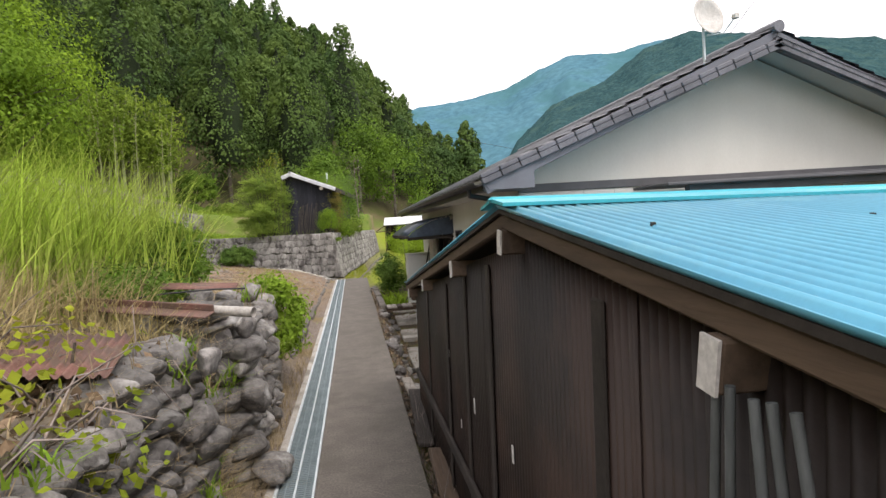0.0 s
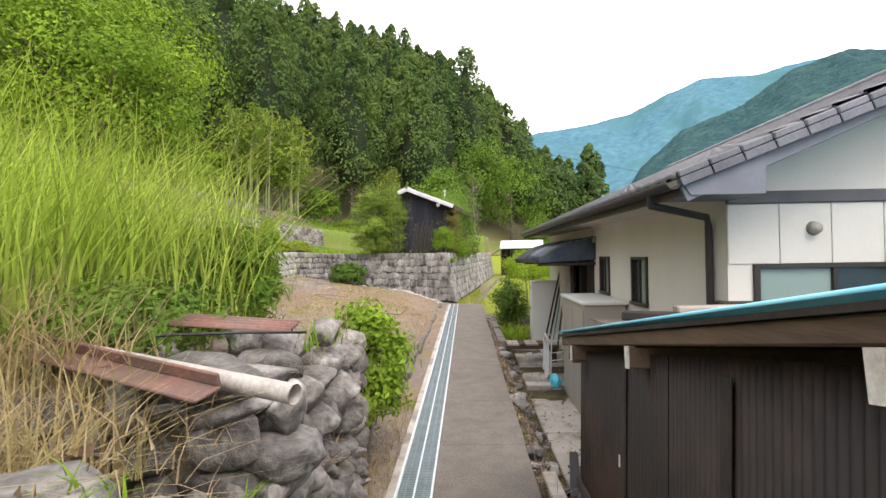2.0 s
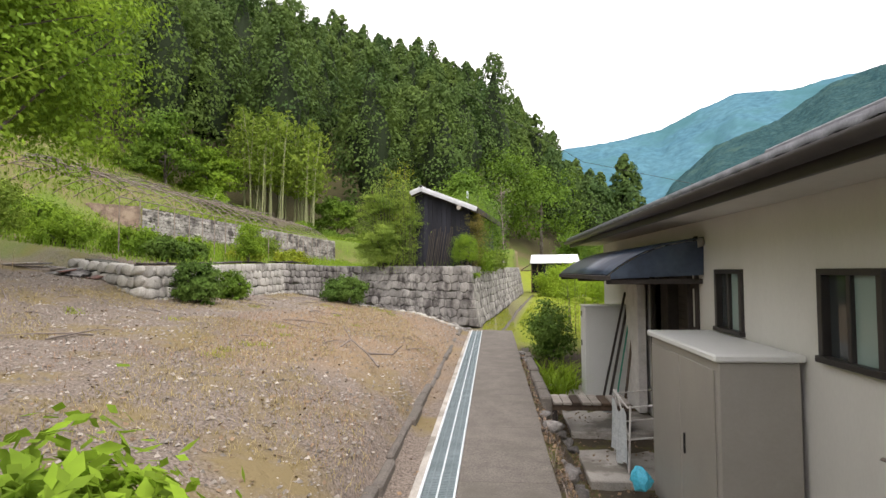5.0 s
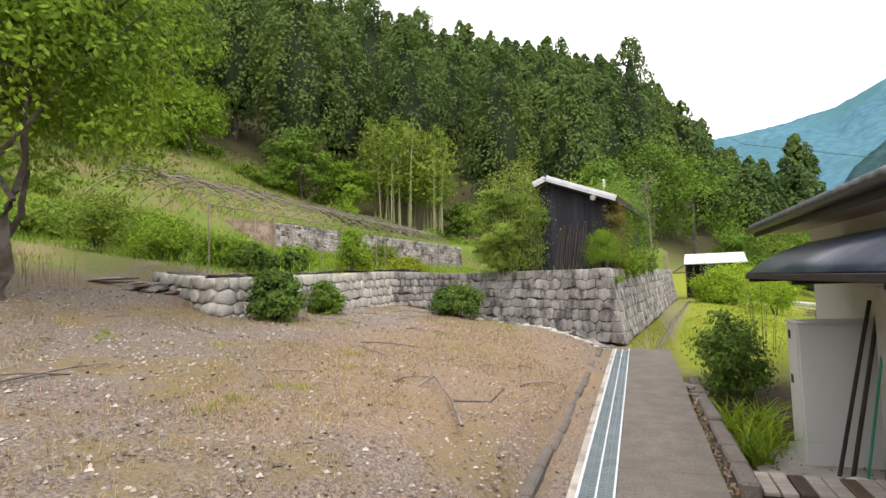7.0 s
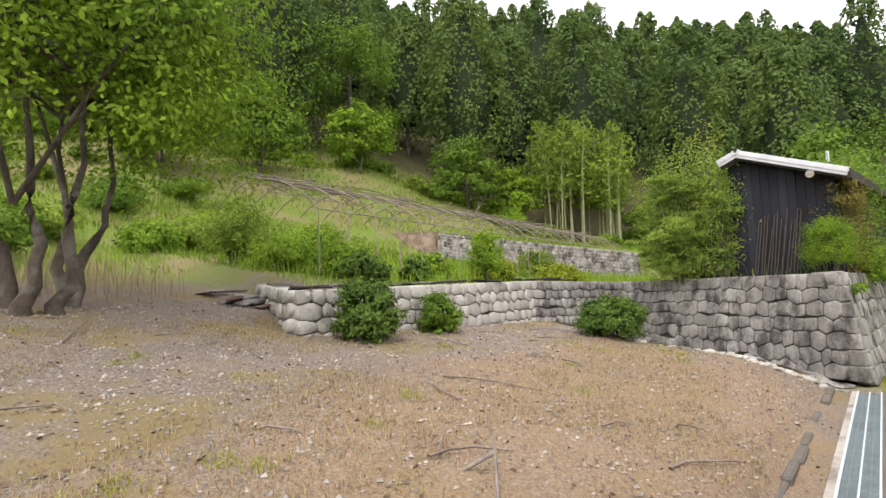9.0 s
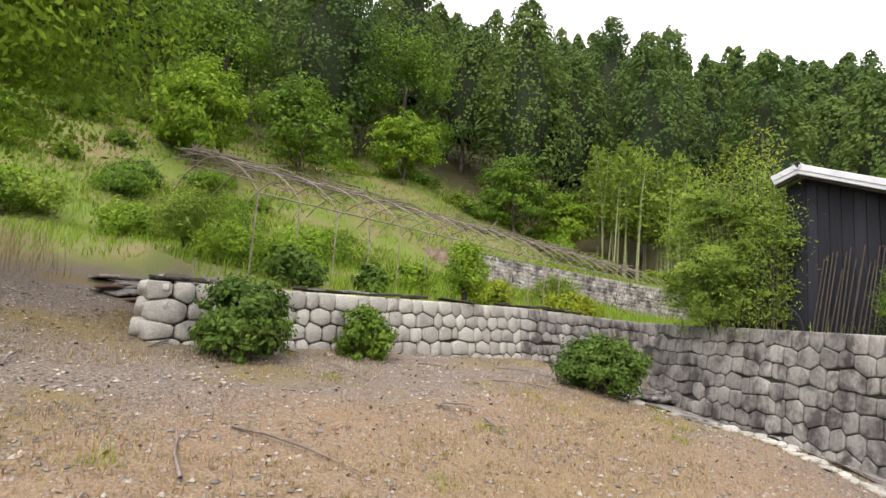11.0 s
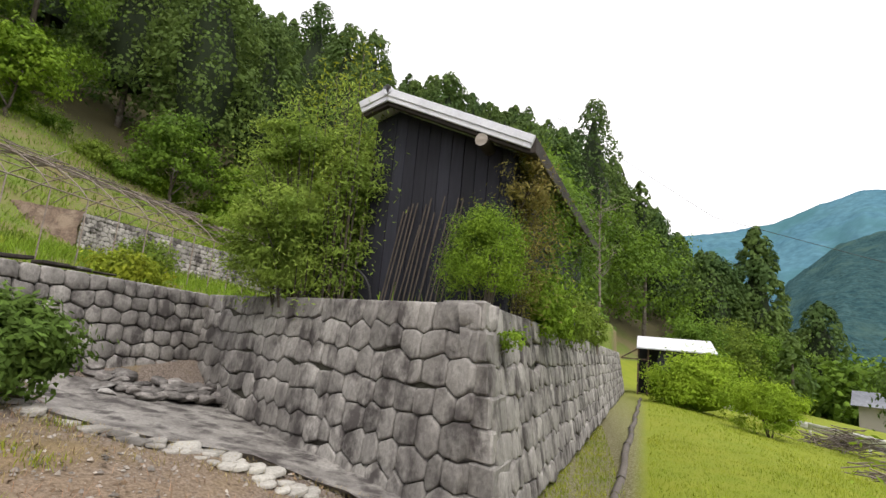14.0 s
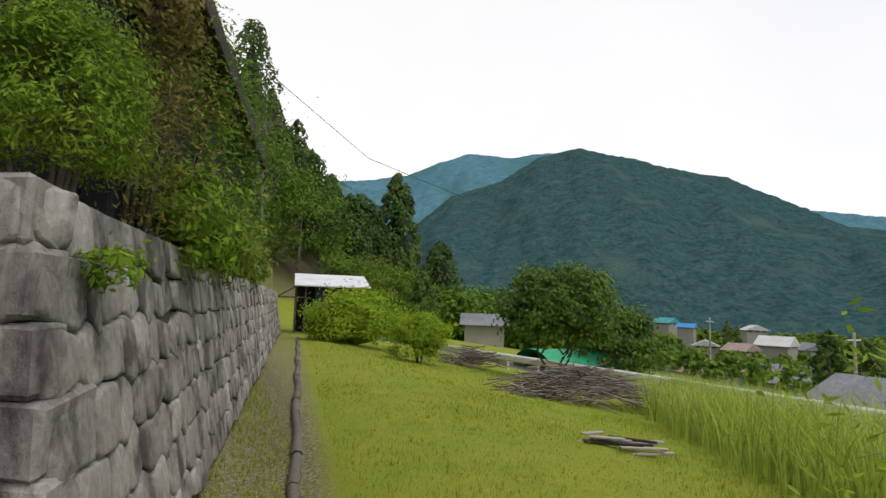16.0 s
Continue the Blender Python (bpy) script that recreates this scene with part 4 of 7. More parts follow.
for y_, z_, s_ in ((3.35, 0.95, 0.03), (2.6, 0.82, 0.045), (3.0, 0.6, 0.03), (4.4, 0.8, 0.03), (1.9, 0.85, 0.04), (1.5, 0.45, 0.03)):
    boxpart("paint_chip", (wx - 0.012, wx - 0.0095, y_, y_ + s_ * 0.6, z_, z_ + s_ * 1.8), M_WHITEPAINT, shed, "pale flaked spot", bevel=0)
for y_, z_ in ((1.75, 0.22), (2.1, 0.12), (2.1, -0.2)):
    v, f = corrugated_np(0.2, 0.28, 0.036, 0.0055)
    ob_np("faded_sheet_patch", np.stack([wx - 0.014 + v[:, 2], y_ + v[:, 0], z_ + v[:, 1]], 1), f, mat("olive_sheet", (0.20, 0.175, 0.10), (0.15, 0.13, 0.08), rough=0.6, bump=0.1), shed, "faded olive sheet patch")
M_GREYPOLE = mat("grey_pole", (0.125, 0.135, 0.135), (0.085, 0.09, 0.09), rough=0.6, scale=8, fine=60, bump=0.2, stretch=(1, 1, 0.2))
pole_lean = (((0.575, 0.56, 1.56), (0.55, 0.72, -0.70)), ((0.575, 0.53, 1.56), (0.55, 0.62, -0.70)), ((0.565, 0.47, 1.56), (0.53, 0.26, -0.70)), ((0.575, 0.45, 1.56), (0.55, 0.16, -0.70)), ((0.575, 0.41, 1.56), (0.55, 0.04, -0.70)))
for a, b in pole_lean:
    tagged(tube("pole", [a, b], [0.0075, 0.010], M_GREYPOLE), "grey weathered pole leaning on the shed wall", "pole", "poles against the shed")

# ---- house ----
house = thing("house", "single-storey cream house with grey tiled roof and dark trim", "house", (0, 0, 0))
HX, HY, HY2, RX, RIDGE, EAVE_X, EAVE_Z = 2.28, 6.85, 17.2, 5.75, 4.12, 1.62, 2.36
hs = (RIDGE - EAVE_Z) / (RX - EAVE_X)
HX2 = 2 * RX - HX


def roof_z(x):
    return EAVE_Z + hs * (x - EAVE_X) if x <= RX else EAVE_Z + hs * (2 * RX - EAVE_X - x)


def window_hole_wall(name, axis, at, lo, hi, z0, z1, holes, thick, material, parent):
    """A wall in strips around rectangular holes (a, b, za, zb). axis 'x': wall plane at x=at running in y."""
    cuts = sorted({lo, hi, *[h[0] for h in holes], *[h[1] for h in holes]})
    for a, b in zip(cuts[:-1], cuts[1:]):
        zs = [(z0, z1)]
        for h in holes:
            if h[0] <= a and b <= h[1]:
                zs = [(z0, h[2]), (h[3], z1)]
        for za, zb in zs:
            dims = (at, at + thick, a, b, za, zb) if axis == "x" else (a, b, at, at + thick, za, zb)
            boxpart(name, dims, material, parent, bevel=0)


side_windows = [(9.0, 9.62, 1.10, 1.68), (10.85, 11.42, 1.13, 1.68)]
door_hole = (12.15, 13.6, -0.42, 1.72)
window_hole_wall("side_wall", "x", HX, HY + 0.12, HY2, -0.75, 2.42, side_windows + [door_hole], 0.12, M_WALL, house)
gable_holes = [(2.52, 3.9, 0.72, 1.62)]
window_hole_wall("gable_wall", "y", HY, HX, HX2, -0.75, 2.26, gable_holes, 0.12, M_WALL, house)
# upper gable
bm = bmesh.new()
pts = [(HX - 0.0, 2.26), (HX2, 2.26), (HX2, roof_z(HX2) - 0.1), (RX, RIDGE - 0.12), (HX, roof_z(HX) - 0.1)]
for yv in (HY + 0.003, HY + 0.12):
    for x, z in pts:
        bm.verts.new((x, yv, z))
bm.verts.ensure_lookup_table()
bm.faces.new([bm.verts[i] for i in range(5)])
bm.faces.new([bm.verts[i] for i in range(9, 4, -1)])
for i in range(5):
    j = (i + 1) % 5
    bm.faces.new([bm.verts[i], bm.verts[i + 5], bm.verts[j + 5], bm.verts[j]])
part("gable_top", bm, M_WALL, house, "cream plastered gable")
boxpart("band", (HX - 0.01, HX2, HY - 0.035, HY - 0.002, 2.20, 2.31), M_BAND, house, "dark horizontal trim band")
# siding panels on the gable: thin boards with open joints
for k in range(15):
    x = HX + k * 0.455
    if x + 0.45 > HX2:
        break
    za, zb = -0.7, 2.195
    if x + 0.45 > 2.52 and x < 3.9:
        boxpart("siding_panel", (x + 0.004, x + 0.451, HY - 0.012, HY - 0.002, 1.66, zb), M_WALL, house, bevel=0.003)
        zb = 0.68
    boxpart("siding_panel", (x + 0.004, x + 0.451, HY - 0.012, HY - 0.002, za, zb), M_WALL, house, bevel=0.003)
boxpart("back_wall", (HX + 0.12, HX2 - 0.12, HY2 - 0.12, HY2, -0.75, 2.4), M_WALL, house)
boxpart("far_side_wall", (HX2 - 0.12, HX2, HY + 0.12, HY2, -0.75, 2.4), M_WALL, house)
boxpart("foundation", (HX - 0.02, HX2, HY - 0.03, HY2, -0.95, -0.45), M_PALECONC, house)
boxpart("interior_floor", (HX + 0.13, HX2 - 0.13, HY + 0.13, HY2 - 0.13, -0.44, -0.36), M_DARKWOOD, house, bevel=0)


def window(parent, axis, at, a, b, za, zb, name="window", frosted=True):
    w = thing(name, "", "")
    for key in ("label", "category"):
        if key in w:
            del w[key]
    w.parent = parent

    def bx(nm, a0, a1, d0, d1, z0, z1, mt, lb=""):
        dims = (at + d0, at + d1, a0, a1, z0, z1) if axis == "x" else (a0, a1, at + d0, at + d1, z0, z1)
        boxpart(nm, dims, mt, w, lb, bevel=0.004)
    fw = 0.035
    bx("window_frame", a - 0.02, b + 0.02, -0.03, 0.06, zb - 0.005, zb + 0.04, M_ALU)
    bx("window_sill", a - 0.03, b + 0.03, -0.05, 0.06, za - 0.04, za + 0.005, M_ALU)
    bx("window_frame", a - 0.02, a + fw, -0.03, 0.06, za, zb, M_ALU)
    bx("window_frame", b - fw, b + 0.02, -0.03, 0.06, za, zb, M_ALU)
    mid = (a + b) / 2
    bx("meeting_rail", mid - 0.02, mid + 0.02, -0.02, 0.05, za, zb, M_ALU)
    bx("pane", a + fw, mid - 0.02, 0.01, 0.016, za, zb, M_FROST if frosted else M_DARKGLASS)
    bx("pane", mid + 0.02, b - fw, 0.028, 0.034, za, zb, M_FROST if not frosted else M_DARKGLASS)
    # Added black sheet stands in for the unlit room behind the panes.
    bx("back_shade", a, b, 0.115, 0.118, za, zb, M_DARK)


window(house, "x", HX, *side_windows[0])
window(house, "x", HX, *side_windows[1])
window(house, "y", HY, *gable_holes[0])
# door recess
boxpart("door", (HX + 0.07, HX + 0.11, 12.2, 12.85, -0.42, 1.70), M_DARKWOOD, house, "dark slatted entrance door")
for k in range(22):
    boxpart("door_slat", (HX + 0.055, HX + 0.07, 12.24, 12.81, -0.3 + k * 0.09, -0.245 + k * 0.09), M_DARKWOOD, house)
boxpart("door_panel", (HX + 0.07, HX + 0.11, 12.9, 13.6, -0.42, 1.70), M_DARKWOOD, house, "dark boarded door panel")
for y_ in (12.13, 12.86, 13.6):
    boxpart("door_post", (HX - 0.06, HX + 0.1, y_, y_ + 0.07, -0.42, 2.05), M_DARKWOOD, house)
boxpart("door_head", (HX - 0.05, HX + 0.1, 12.1, 13.7, 1.70, 1.80), M_DARKWOOD, house)
# entrance side screen that stands out to the path under the canopy
boxpart("screen_post", (HX - 0.03, HX + 0.0, 11.92, 12.0, 0.5, 2.1), M_DARKWOOD, house)
for z_ in (1.5, 1.0, 0.6):
    boxpart("screen_rail", (HX - 0.03, HX - 0.005, 12.0, 12.35, z_, z_ + 0.06), M_DARKWOOD, house)
# roof: stepped tile courses on both slopes
rt = math.atan(hs)
slope_len = (RX - EAVE_X) / math.cos(rt)
ncourse = 17
for side in (0, 1):
    J = Joined()
    waves = int((HY2 + 0.6 - (HY - 0.62)) / 0.27)
    yv = np.linspace(HY - 0.62, HY2 + 0.6, waves * 6 + 1)
    prof = 0.022 * np.abs(np.sin((yv - yv[0]) / 0.27 * np.pi)) ** 0.6
    for c in range(ncourse):
        a0, a1 = c * slope_len / ncourse - 0.02, (c + 1) * slope_len / ncourse + 0.02
        rows = []
        for a_, lift in ((a0, 0.005), (a0, 0.048), (a1, 0.014)):
            x = EAVE_X + a_ * math.cos(rt)
            z = EAVE_Z + a_ * math.sin(rt) + lift
            xx = x if side == 0 else 2 * RX - x
            rows.append(np.stack([np.full_like(yv, xx), yv, z + prof], 1))
        n_ = len(yv)
        i = np.arange(n_ - 1)
        f = np.concatenate([np.stack([i + r * n_, i + 1 + r * n_, i + 1 + (r + 1) * n_, i + (r + 1) * n_], 1) for r in (0, 1)])
        J.add(np.concatenate(rows), f)
    tagged(J.make("roof_tiles", M_TILE, house, "grey interlocking roof tiles"), kind="stuff")
    # roof deck and soffit
    sg = 1 if side == 0 else -1
    m = pose(EAVE_X if side == 0 else 2 * RX - EAVE_X, 0, EAVE_Z) @ Matrix.Rotation(-rt * sg, 4, "Y")
    boxpart("roof_deck", (min(0, sg * slope_len), max(0, sg * slope_len), HY - 0.56, HY2 + 0.5, -0.06, -0.005), M_SOFFIT, house, "pale sloping soffit", m=m, bevel=0)
    boxpart("bargeboard", (min(0, sg * (slope_len - 0.02)), max(0, sg * (slope_len - 0.02)), HY - 0.60, HY - 0.565, -0.20, -0.0), M_GREYTRIM, house, "grey bargeboard", m=m)
    for c in range(ncourse):
        a0 = c * slope_len / ncourse
        bm = bmesh.new()
        vs = box(bm, sg * a0, sg * (a0 + slope_len / ncourse - 0.01), HY - 0.66, HY - 0.45, 0.0, 0.062, bevel=0.012)
        box(bm, sg * a0, sg * (a0 + slope_len / ncourse - 0.01), HY - 0.66, HY - 0.635, -0.07, 0.0, bevel=0.006)
        bmesh.ops.transform(bm, matrix=m @ Matrix.Rotation(radians(2.2) * sg, 4, "Y"), verts=bm.verts)
        part("verge_tile", bm, M_TILE, house)
for k in range(34):
    y = HY - 0.66 + k * 0.33
    bm = bmesh.new()
    bmesh.ops.create_cone(bm, cap_ends=True, segments=12, radius1=0.085, radius2=0.08, depth=0.325, matrix=pose(RX, y + 0.16, RIDGE + 0.035, 90, 0, 0))
    part("ridge_tile", bm, M_TILE, house, smooth=False)
# boxed eave end at the gable
bm = bmesh.new()
prof = [(EAVE_X + 0.10, EAVE_Z - 0.13), (HX + 0.02, EAVE_Z - 0.13), (HX + 0.02, roof_z(HX) - 0.03), (EAVE_X + 0.02, EAVE_Z + 0.0)]
for yv in (HY - 0.615, HY + 0.0):
    for x, z in prof:
        bm.verts.new((x, yv, z))
bm.verts.ensure_lookup_table()
bm.faces.new([bm.verts[i] for i in range(4)])
bm.faces.new([bm.verts[i] for i in range(7, 3, -1)])
for i in range(4):
    j = (i + 1) % 4
    bm.faces.new([bm.verts[i], bm.verts[i + 4], bm.verts[j + 4], bm.verts[j]])
part("eave_box", bm, M_GREYTRIM, house, "grey boxed eave end")
boxpart("eave_soffit", (EAVE_X + 0.08, HX + 0.0, HY + 0.002, HY2 + 0.5, EAVE_Z - 0.10, EAVE_Z - 0.075), M_SOFFIT, house, "pale flat soffit")
boxpart("fascia", (EAVE_X + 0.03, EAVE_X + 0.06, HY - 0.55, HY2 + 0.5, EAVE_Z - 0.14, EAVE_Z + 0.0), M_GUTTER, house)
# gutter: half round trough
th = np.linspace(np.pi, 2 * np.pi, 8)
gyv = np.array([HY - 0.62, HY2 + 0.5])
v = [(EAVE_X - 0.035 + 0.06 * np.cos(t), y, EAVE_Z - 0.02 + 0.06 * np.sin(t)) for y in gyv for t in th]
o = ob_np("gutter", v, [[k, k + 1, k + 9, k + 8] for k in range(7)], M_GUTTER, house, "brown plastic gutter", smooth=True)
md = o.modifiers.new("thick", "SOLIDIFY")
md.thickness = 0.005
tube("downpipe", [(EAVE_X - 0.03, HY - 0.05, EAVE_Z - 0.07), (EAVE_X - 0.02, HY - 0.02, EAVE_Z - 0.16), (HX - 0.08, HY + 0.22, EAVE_Z - 0.26), (HX - 0.05, HY + 0.25, EAVE_Z - 0.34), (HX - 0.05, HY + 0.25, -0.6)], 0.035, M_GUTTER, house, "brown downpipe", 10)
bm = bmesh.new()
bmesh.ops.create_cone(bm, cap_ends=True, segments=16, radius1=0.065, radius2=0.045, depth=0.07, matrix=pose(3.03, HY - 0.045, 1.97, 90))
part("vent_hood", bm, M_BIN, house, "round steel vent hood", smooth=True)
bm = bmesh.new()
bmesh.ops.create_cone(bm, cap_ends=True, segments=14, radius1=0.06, radius2=0.04, depth=0.06, matrix=pose(HX - 0.035, 11.75, 2.02, 90, 0, 90))
part("vent_hood", bm, M_BIN, house, "round beige vent hood", smooth=True)
# canopy over the entrance: curved navy sheet on brackets
th = np.linspace(0, 1, 9)
cx = HX - th * 1.05
cz = 2.06 - 0.10 * th - 0.30 * th ** 2.6
v = [(x, y, z) for y in (11.75, 15.9) for x, z in zip(cx, cz)]
o = ob_np("canopy", v, [[k, k + 1, k + 10, k + 9] for k in range(8)], M_AWNING, house, "curved navy plastic canopy over the entrance", smooth=True)
md = o.modifiers.new("thick", "SOLIDIFY")
md.thickness = 0.02
bm = bmesh.new()
ends = [(float(x), float(z) - 0.012) for x, z in zip(cx, cz)] + [(HX - 1.03, 1.62), (HX - 0.005, 1.66)]
for yv in (11.765, 11.79):
    for x, z in ends:
        bm.verts.new((x, yv, z))
bm.verts.ensure_lookup_table()
ne = len(ends)
bm.faces.new([bm.verts[i] for i in range(ne)])
bm.faces.new([bm.verts[i] for i in range(2 * ne - 1, ne - 1, -1)])
for i in range(ne):
    j = (i + 1) % ne
    bm.faces.new([bm.verts[i], bm.verts[i + ne], bm.verts[j + ne], bm.verts[j]])
part("canopy_end", bm, M_AWNING, house, "dark curved end panel of the canopy")
boxpart("canopy_edge", (HX - 1.08, HX - 1.02, 11.72, 15.93, 1.60, 1.66), M_DARKWOOD, house, "dark canopy front rail")
for y_ in (11.80, 13.8, 15.85):
    boxpart("canopy_bracket", (HX - 1.05, HX, y_, y_ + 0.05, 1.56, 1.62), M_DARKWOOD, house)
# satellite dish
dish = thing("satellite_dish", "round white satellite dish on a roof mast", "satellite dish", (4.76, HY - 0.5, 0))
zb_ = roof_z(4.76)
tube("mast", [(0, 0, zb_ - 0.25), (0, 0, zb_ + 0.5)], 0.018, M_GALV, dish)
bm = bmesh.new()
bmesh.ops.create_uvsphere(bm, u_segments=24, v_segments=36, radius=0.5)
bmesh.ops.delete(bm, geom=[v_ for v_ in bm.verts if v_.co.z > -0.425], context="VERTS")
bmesh.ops.transform(bm, matrix=pose(0.03, -0.05, zb_ + 0.62, 80, 0, 12) @ pose(0, 0, 0.46), verts=bm.verts)
o = part("reflector", bm, M_WHITEPAINT, dish, "white reflector", smooth=True)
md = o.modifiers.new("thick", "SOLIDIFY")
md.thickness = 0.008
tube("feed_arm", [(0.02, -0.04, zb_ + 0.38), (0.12, -0.22, zb_ + 0.34), (0.20, -0.34, zb_ + 0.50)], 0.01, M_GALV, dish)
boxpart("feed_horn", (0.17, 0.24, -0.38, -0.31, zb_ + 0.48, zb_ + 0.54), M_WHITEPAINT, dish)
# brown side lean-to roof in front of the gable
porch = thing("lean_to", "low dark timber roof edge in front of the house gable", "lean-to")
boxpart("roof_beam", (4.3, 8.5, HY - 0.75, HY - 0.65, 1.98, 2.14), M_BAND, porch, m=pose(0, 0, 0.02, 0, -0.4, 0))
boxpart("roof_top", (3.9, 8.5, HY - 0.9, HY - 0.05, 2.14, 2.18), M_BAND, porch, bevel=0.01)
boxpart("post", (4.4, 4.5, HY - 0.75, HY - 0.65, -0.7, 1.99), M_DARKWOOD, porch)

# ---- storage box, cabinet, clutter in the yard ----
yard_z = -0.72
store = thing("storage_cabinet", "large beige steel garden storage cabinet", "storage cabinet", (0, 0, 0))
boxpart("body", (1.64, 2.24, 9.84, 11.55, -0.72, 1.02), M_BIN, store, bevel=0.012)
boxpart("lid", (1.60, 2.26, 9.80, 11.60, 1.02, 1.075), M_CABINET, store, "pale sloping lid", bevel=0.012)
boxpart("door", (1.628, 1.64, 9.9, 10.68, -0.62, 0.95), M_BIN, store)
boxpart("door", (1.622, 1.634, 10.66, 11.5, -0.62, 0.95), M_BIN, store)
boxpart("handle", (1.612, 1.628, 10.55, 10.57, 0.1, 0.28), M_BLACKPLASTIC, store, "dark door handle")
cab = thing("meter_cabinet", "tall grey-white steel cabinet beside the entrance", "cabinet", (0, 0, 0))
boxpart("body", (1.50, 2.26, 14.9, 15.35, -0.44, 1.10), M_CABINET, cab, bevel=0.012)
boxpart("top", (1.48, 2.27, 14.88, 15.37, 1.10, 1.125), M_CABINET, cab, bevel=0.008)
boxpart("door", (1.488, 1.50, 14.93, 15.32, -0.40, 1.06), M_CABINET, cab)
for z_ in (0.92, 0.42):
    boxpart("handle", (1.478, 1.488, 15.16, 15.24, z_, z_ + 0.10), M_BLACKPLASTIC, cab, "black recessed handle")
yard = thing("yard_slab", "broken pale concrete yard slab beside the house", "paving", kind="structure")
for k, (y0, y1) in enumerate(((7.0, 9.4), (9.42, 11.6), (11.62, 13.0), (13.02, 14.4), (14.42, 15.8))):
    z_ = -0.715 if y0 < 9 else float(ground(np.array([1.5]), np.array([(y0 + y1) / 2]))[0])
    boxpart("slab", (0.98, 2.27, y0, y1, z_ - 0.15, z_ + 0.03), M_PALECONC, yard, bevel=0.012)
edge = thing("path_border", "mossy crumbling border of stones beside the path", "border", kind="structure")
rb = random.Random(5)
for k in range(70):
    y = rb.uniform(1.0, 17)
    o = new("rock", rb.choice(SET_ROCK))
    o.parent = edge
    x = rb.uniform(0.5, 0.92)
    s_ = rb.uniform(0.08, 0.24)
    o.matrix_basis = Matrix.Translation((x, y, gz(x, y) + s_ * 0.12)) @ Matrix.Rotation(radians(-90 + rb.uniform(-30, 30)), 4, "X") @ Matrix.Rotation(rb.uniform(0, 6), 4, "Y") @ Matrix.Diagonal((s_ * 1.3, s_ * 0.7, s_, 1))
# fallen planks
for k, (a, b, w_, mt, lb) in enumerate((((0.52, 4.2), (0.58, 5.6), 0.13, M_DARKWOOD, "dark rotting plank lying beside the path"), ((0.60, 5.0), (0.55, 6.2), 0.11, M_PALEWOOD, "bleached broken plank beside the path"), ((0.78, 5.7), (1.12, 7.5), 0.18, M_DARKWOOD, "dark rotting plank lying beside the path"), ((0.95, 7.2), (1.15, 8.3), 0.10, M_BLACKPLASTIC, "bundle of black plastic strips on the slab"), ((0.53, 2.6), (0.57, 4.0), 0.12, M_WOOD, "dark rotting plank lying beside the path"))):
    ln = math.hypot(b[0] - a[0], b[1] - a[1])
    an = math.degrees(math.atan2(b[1] - a[1], b[0] - a[0]))
    za = max(gz(*a), gz(*b), -0.69 if a[0] > 0.85 else -1) + 0.03
    bm = bmesh.new()
    box(bm, 0, ln, -w_ / 2, w_ / 2, 0, 0.035, bevel=0.008)
    o = part("plank", bm, mt)
    o.matrix_basis = pose(a[0], a[1], za + 0.05, 4, -2, an)
    tagged(o, lb, "plank")
# small bridge of sleepers from path to entrance
br = thing("plank_bridge", "weathered timber step bridging path and yard", "plank bridge", (0, 0, 0))
for k in range(9):
    boxpart("board", (0.62 + k * 0.128, 0.735 + k * 0.128, 13.0, 13.46 + 0.02 * (k % 3), -0.085, -0.045), M_PALEWOOD if k % 3 else M_WOOD, br, bevel=0.008)
for y_ in (13.03, 13.38):
    boxpart("beam", (0.60, 1.80, y_, y_ + 0.07, -0.16, -0.087), M_WOOD, br)
for x_ in (0.7, 1.65):
    boxpart("bearer", (x_, x_ + 0.1, 13.04, 13.44, -0.46, -0.162), M_DARKWOOD, br)
# plastic-covered rack by the store
rack = thing("plant_rack", "white tube rack wrapped in torn clear plastic", "rack", (0, 0, 0))
zr_ = -0.52
for y_ in (11.75, 12.45):
    for x_ in (1.42, 1.95):
        tube("leg", [(x_, y_, zr_), (x_ + 0.03, y_, 0.22)], 0.012, M_WHITEPAINT, rack)
for z_ in (-0.15, 0.2):
    for y_ in (11.75, 12.45):
        tube("rail", [(1.42, y_, z_), (1.97, y_, z_ + 0.06)], 0.01, M_WHITEPAINT, rack)
    for x_ in (1.42, 1.95):
        tube("rail", [(x_, 11.75, z_), (x_, 12.45, z_ + 0.05)], 0.01, M_WHITEPAINT, rack)
tube("brace", [(1.42, 11.75, -0.1), (1.45, 12.45, 0.25)], 0.01, M_WHITEPAINT, rack)
u_ = np.linspace(0, 1, 14)
uu, vv = np.meshgrid(u_, u_)
v = np.stack([1.40 + 0.03 * np.sin(uu * 19) * vv, 11.74 + uu * 0.72, 0.12 - 0.6 * vv + 0.05 * np.sin(uu * 9)], -1).reshape(-1, 3)
i = (np.arange(13)[:, None] * 14 + np.arange(13)[None]).ravel()
ob_np("plastic_sheet", v, np.stack([i, i + 1, i + 15, i + 14], 1), M_FILM, rack, "crumpled clear plastic sheet", smooth=True)
bm = bmesh.new()
bmesh.ops.create_icosphere(bm, subdivisions=2, radius=0.11, matrix=Matrix.Translation((1.44, 11.32, -0.42)) @ Matrix.Diagonal((0.9, 1, 1.2, 1)))
for v_ in bm.verts:
    v_.co += Vector((random.uniform(-.02, .02), random.uniform(-.02, .02), random.uniform(-.02, .02)))
tagged(part("plastic_bag", bm, M_PLASTICBLUE), "turquoise plastic bag against the rack", "bag")
bm = bmesh.new()
bmesh.ops.create_cone(bm, cap_ends=False, segments=18, radius1=0.10, radius2=0.13, depth=0.16, matrix=pose(1.62, 13.75, -0.36 + 0.10))
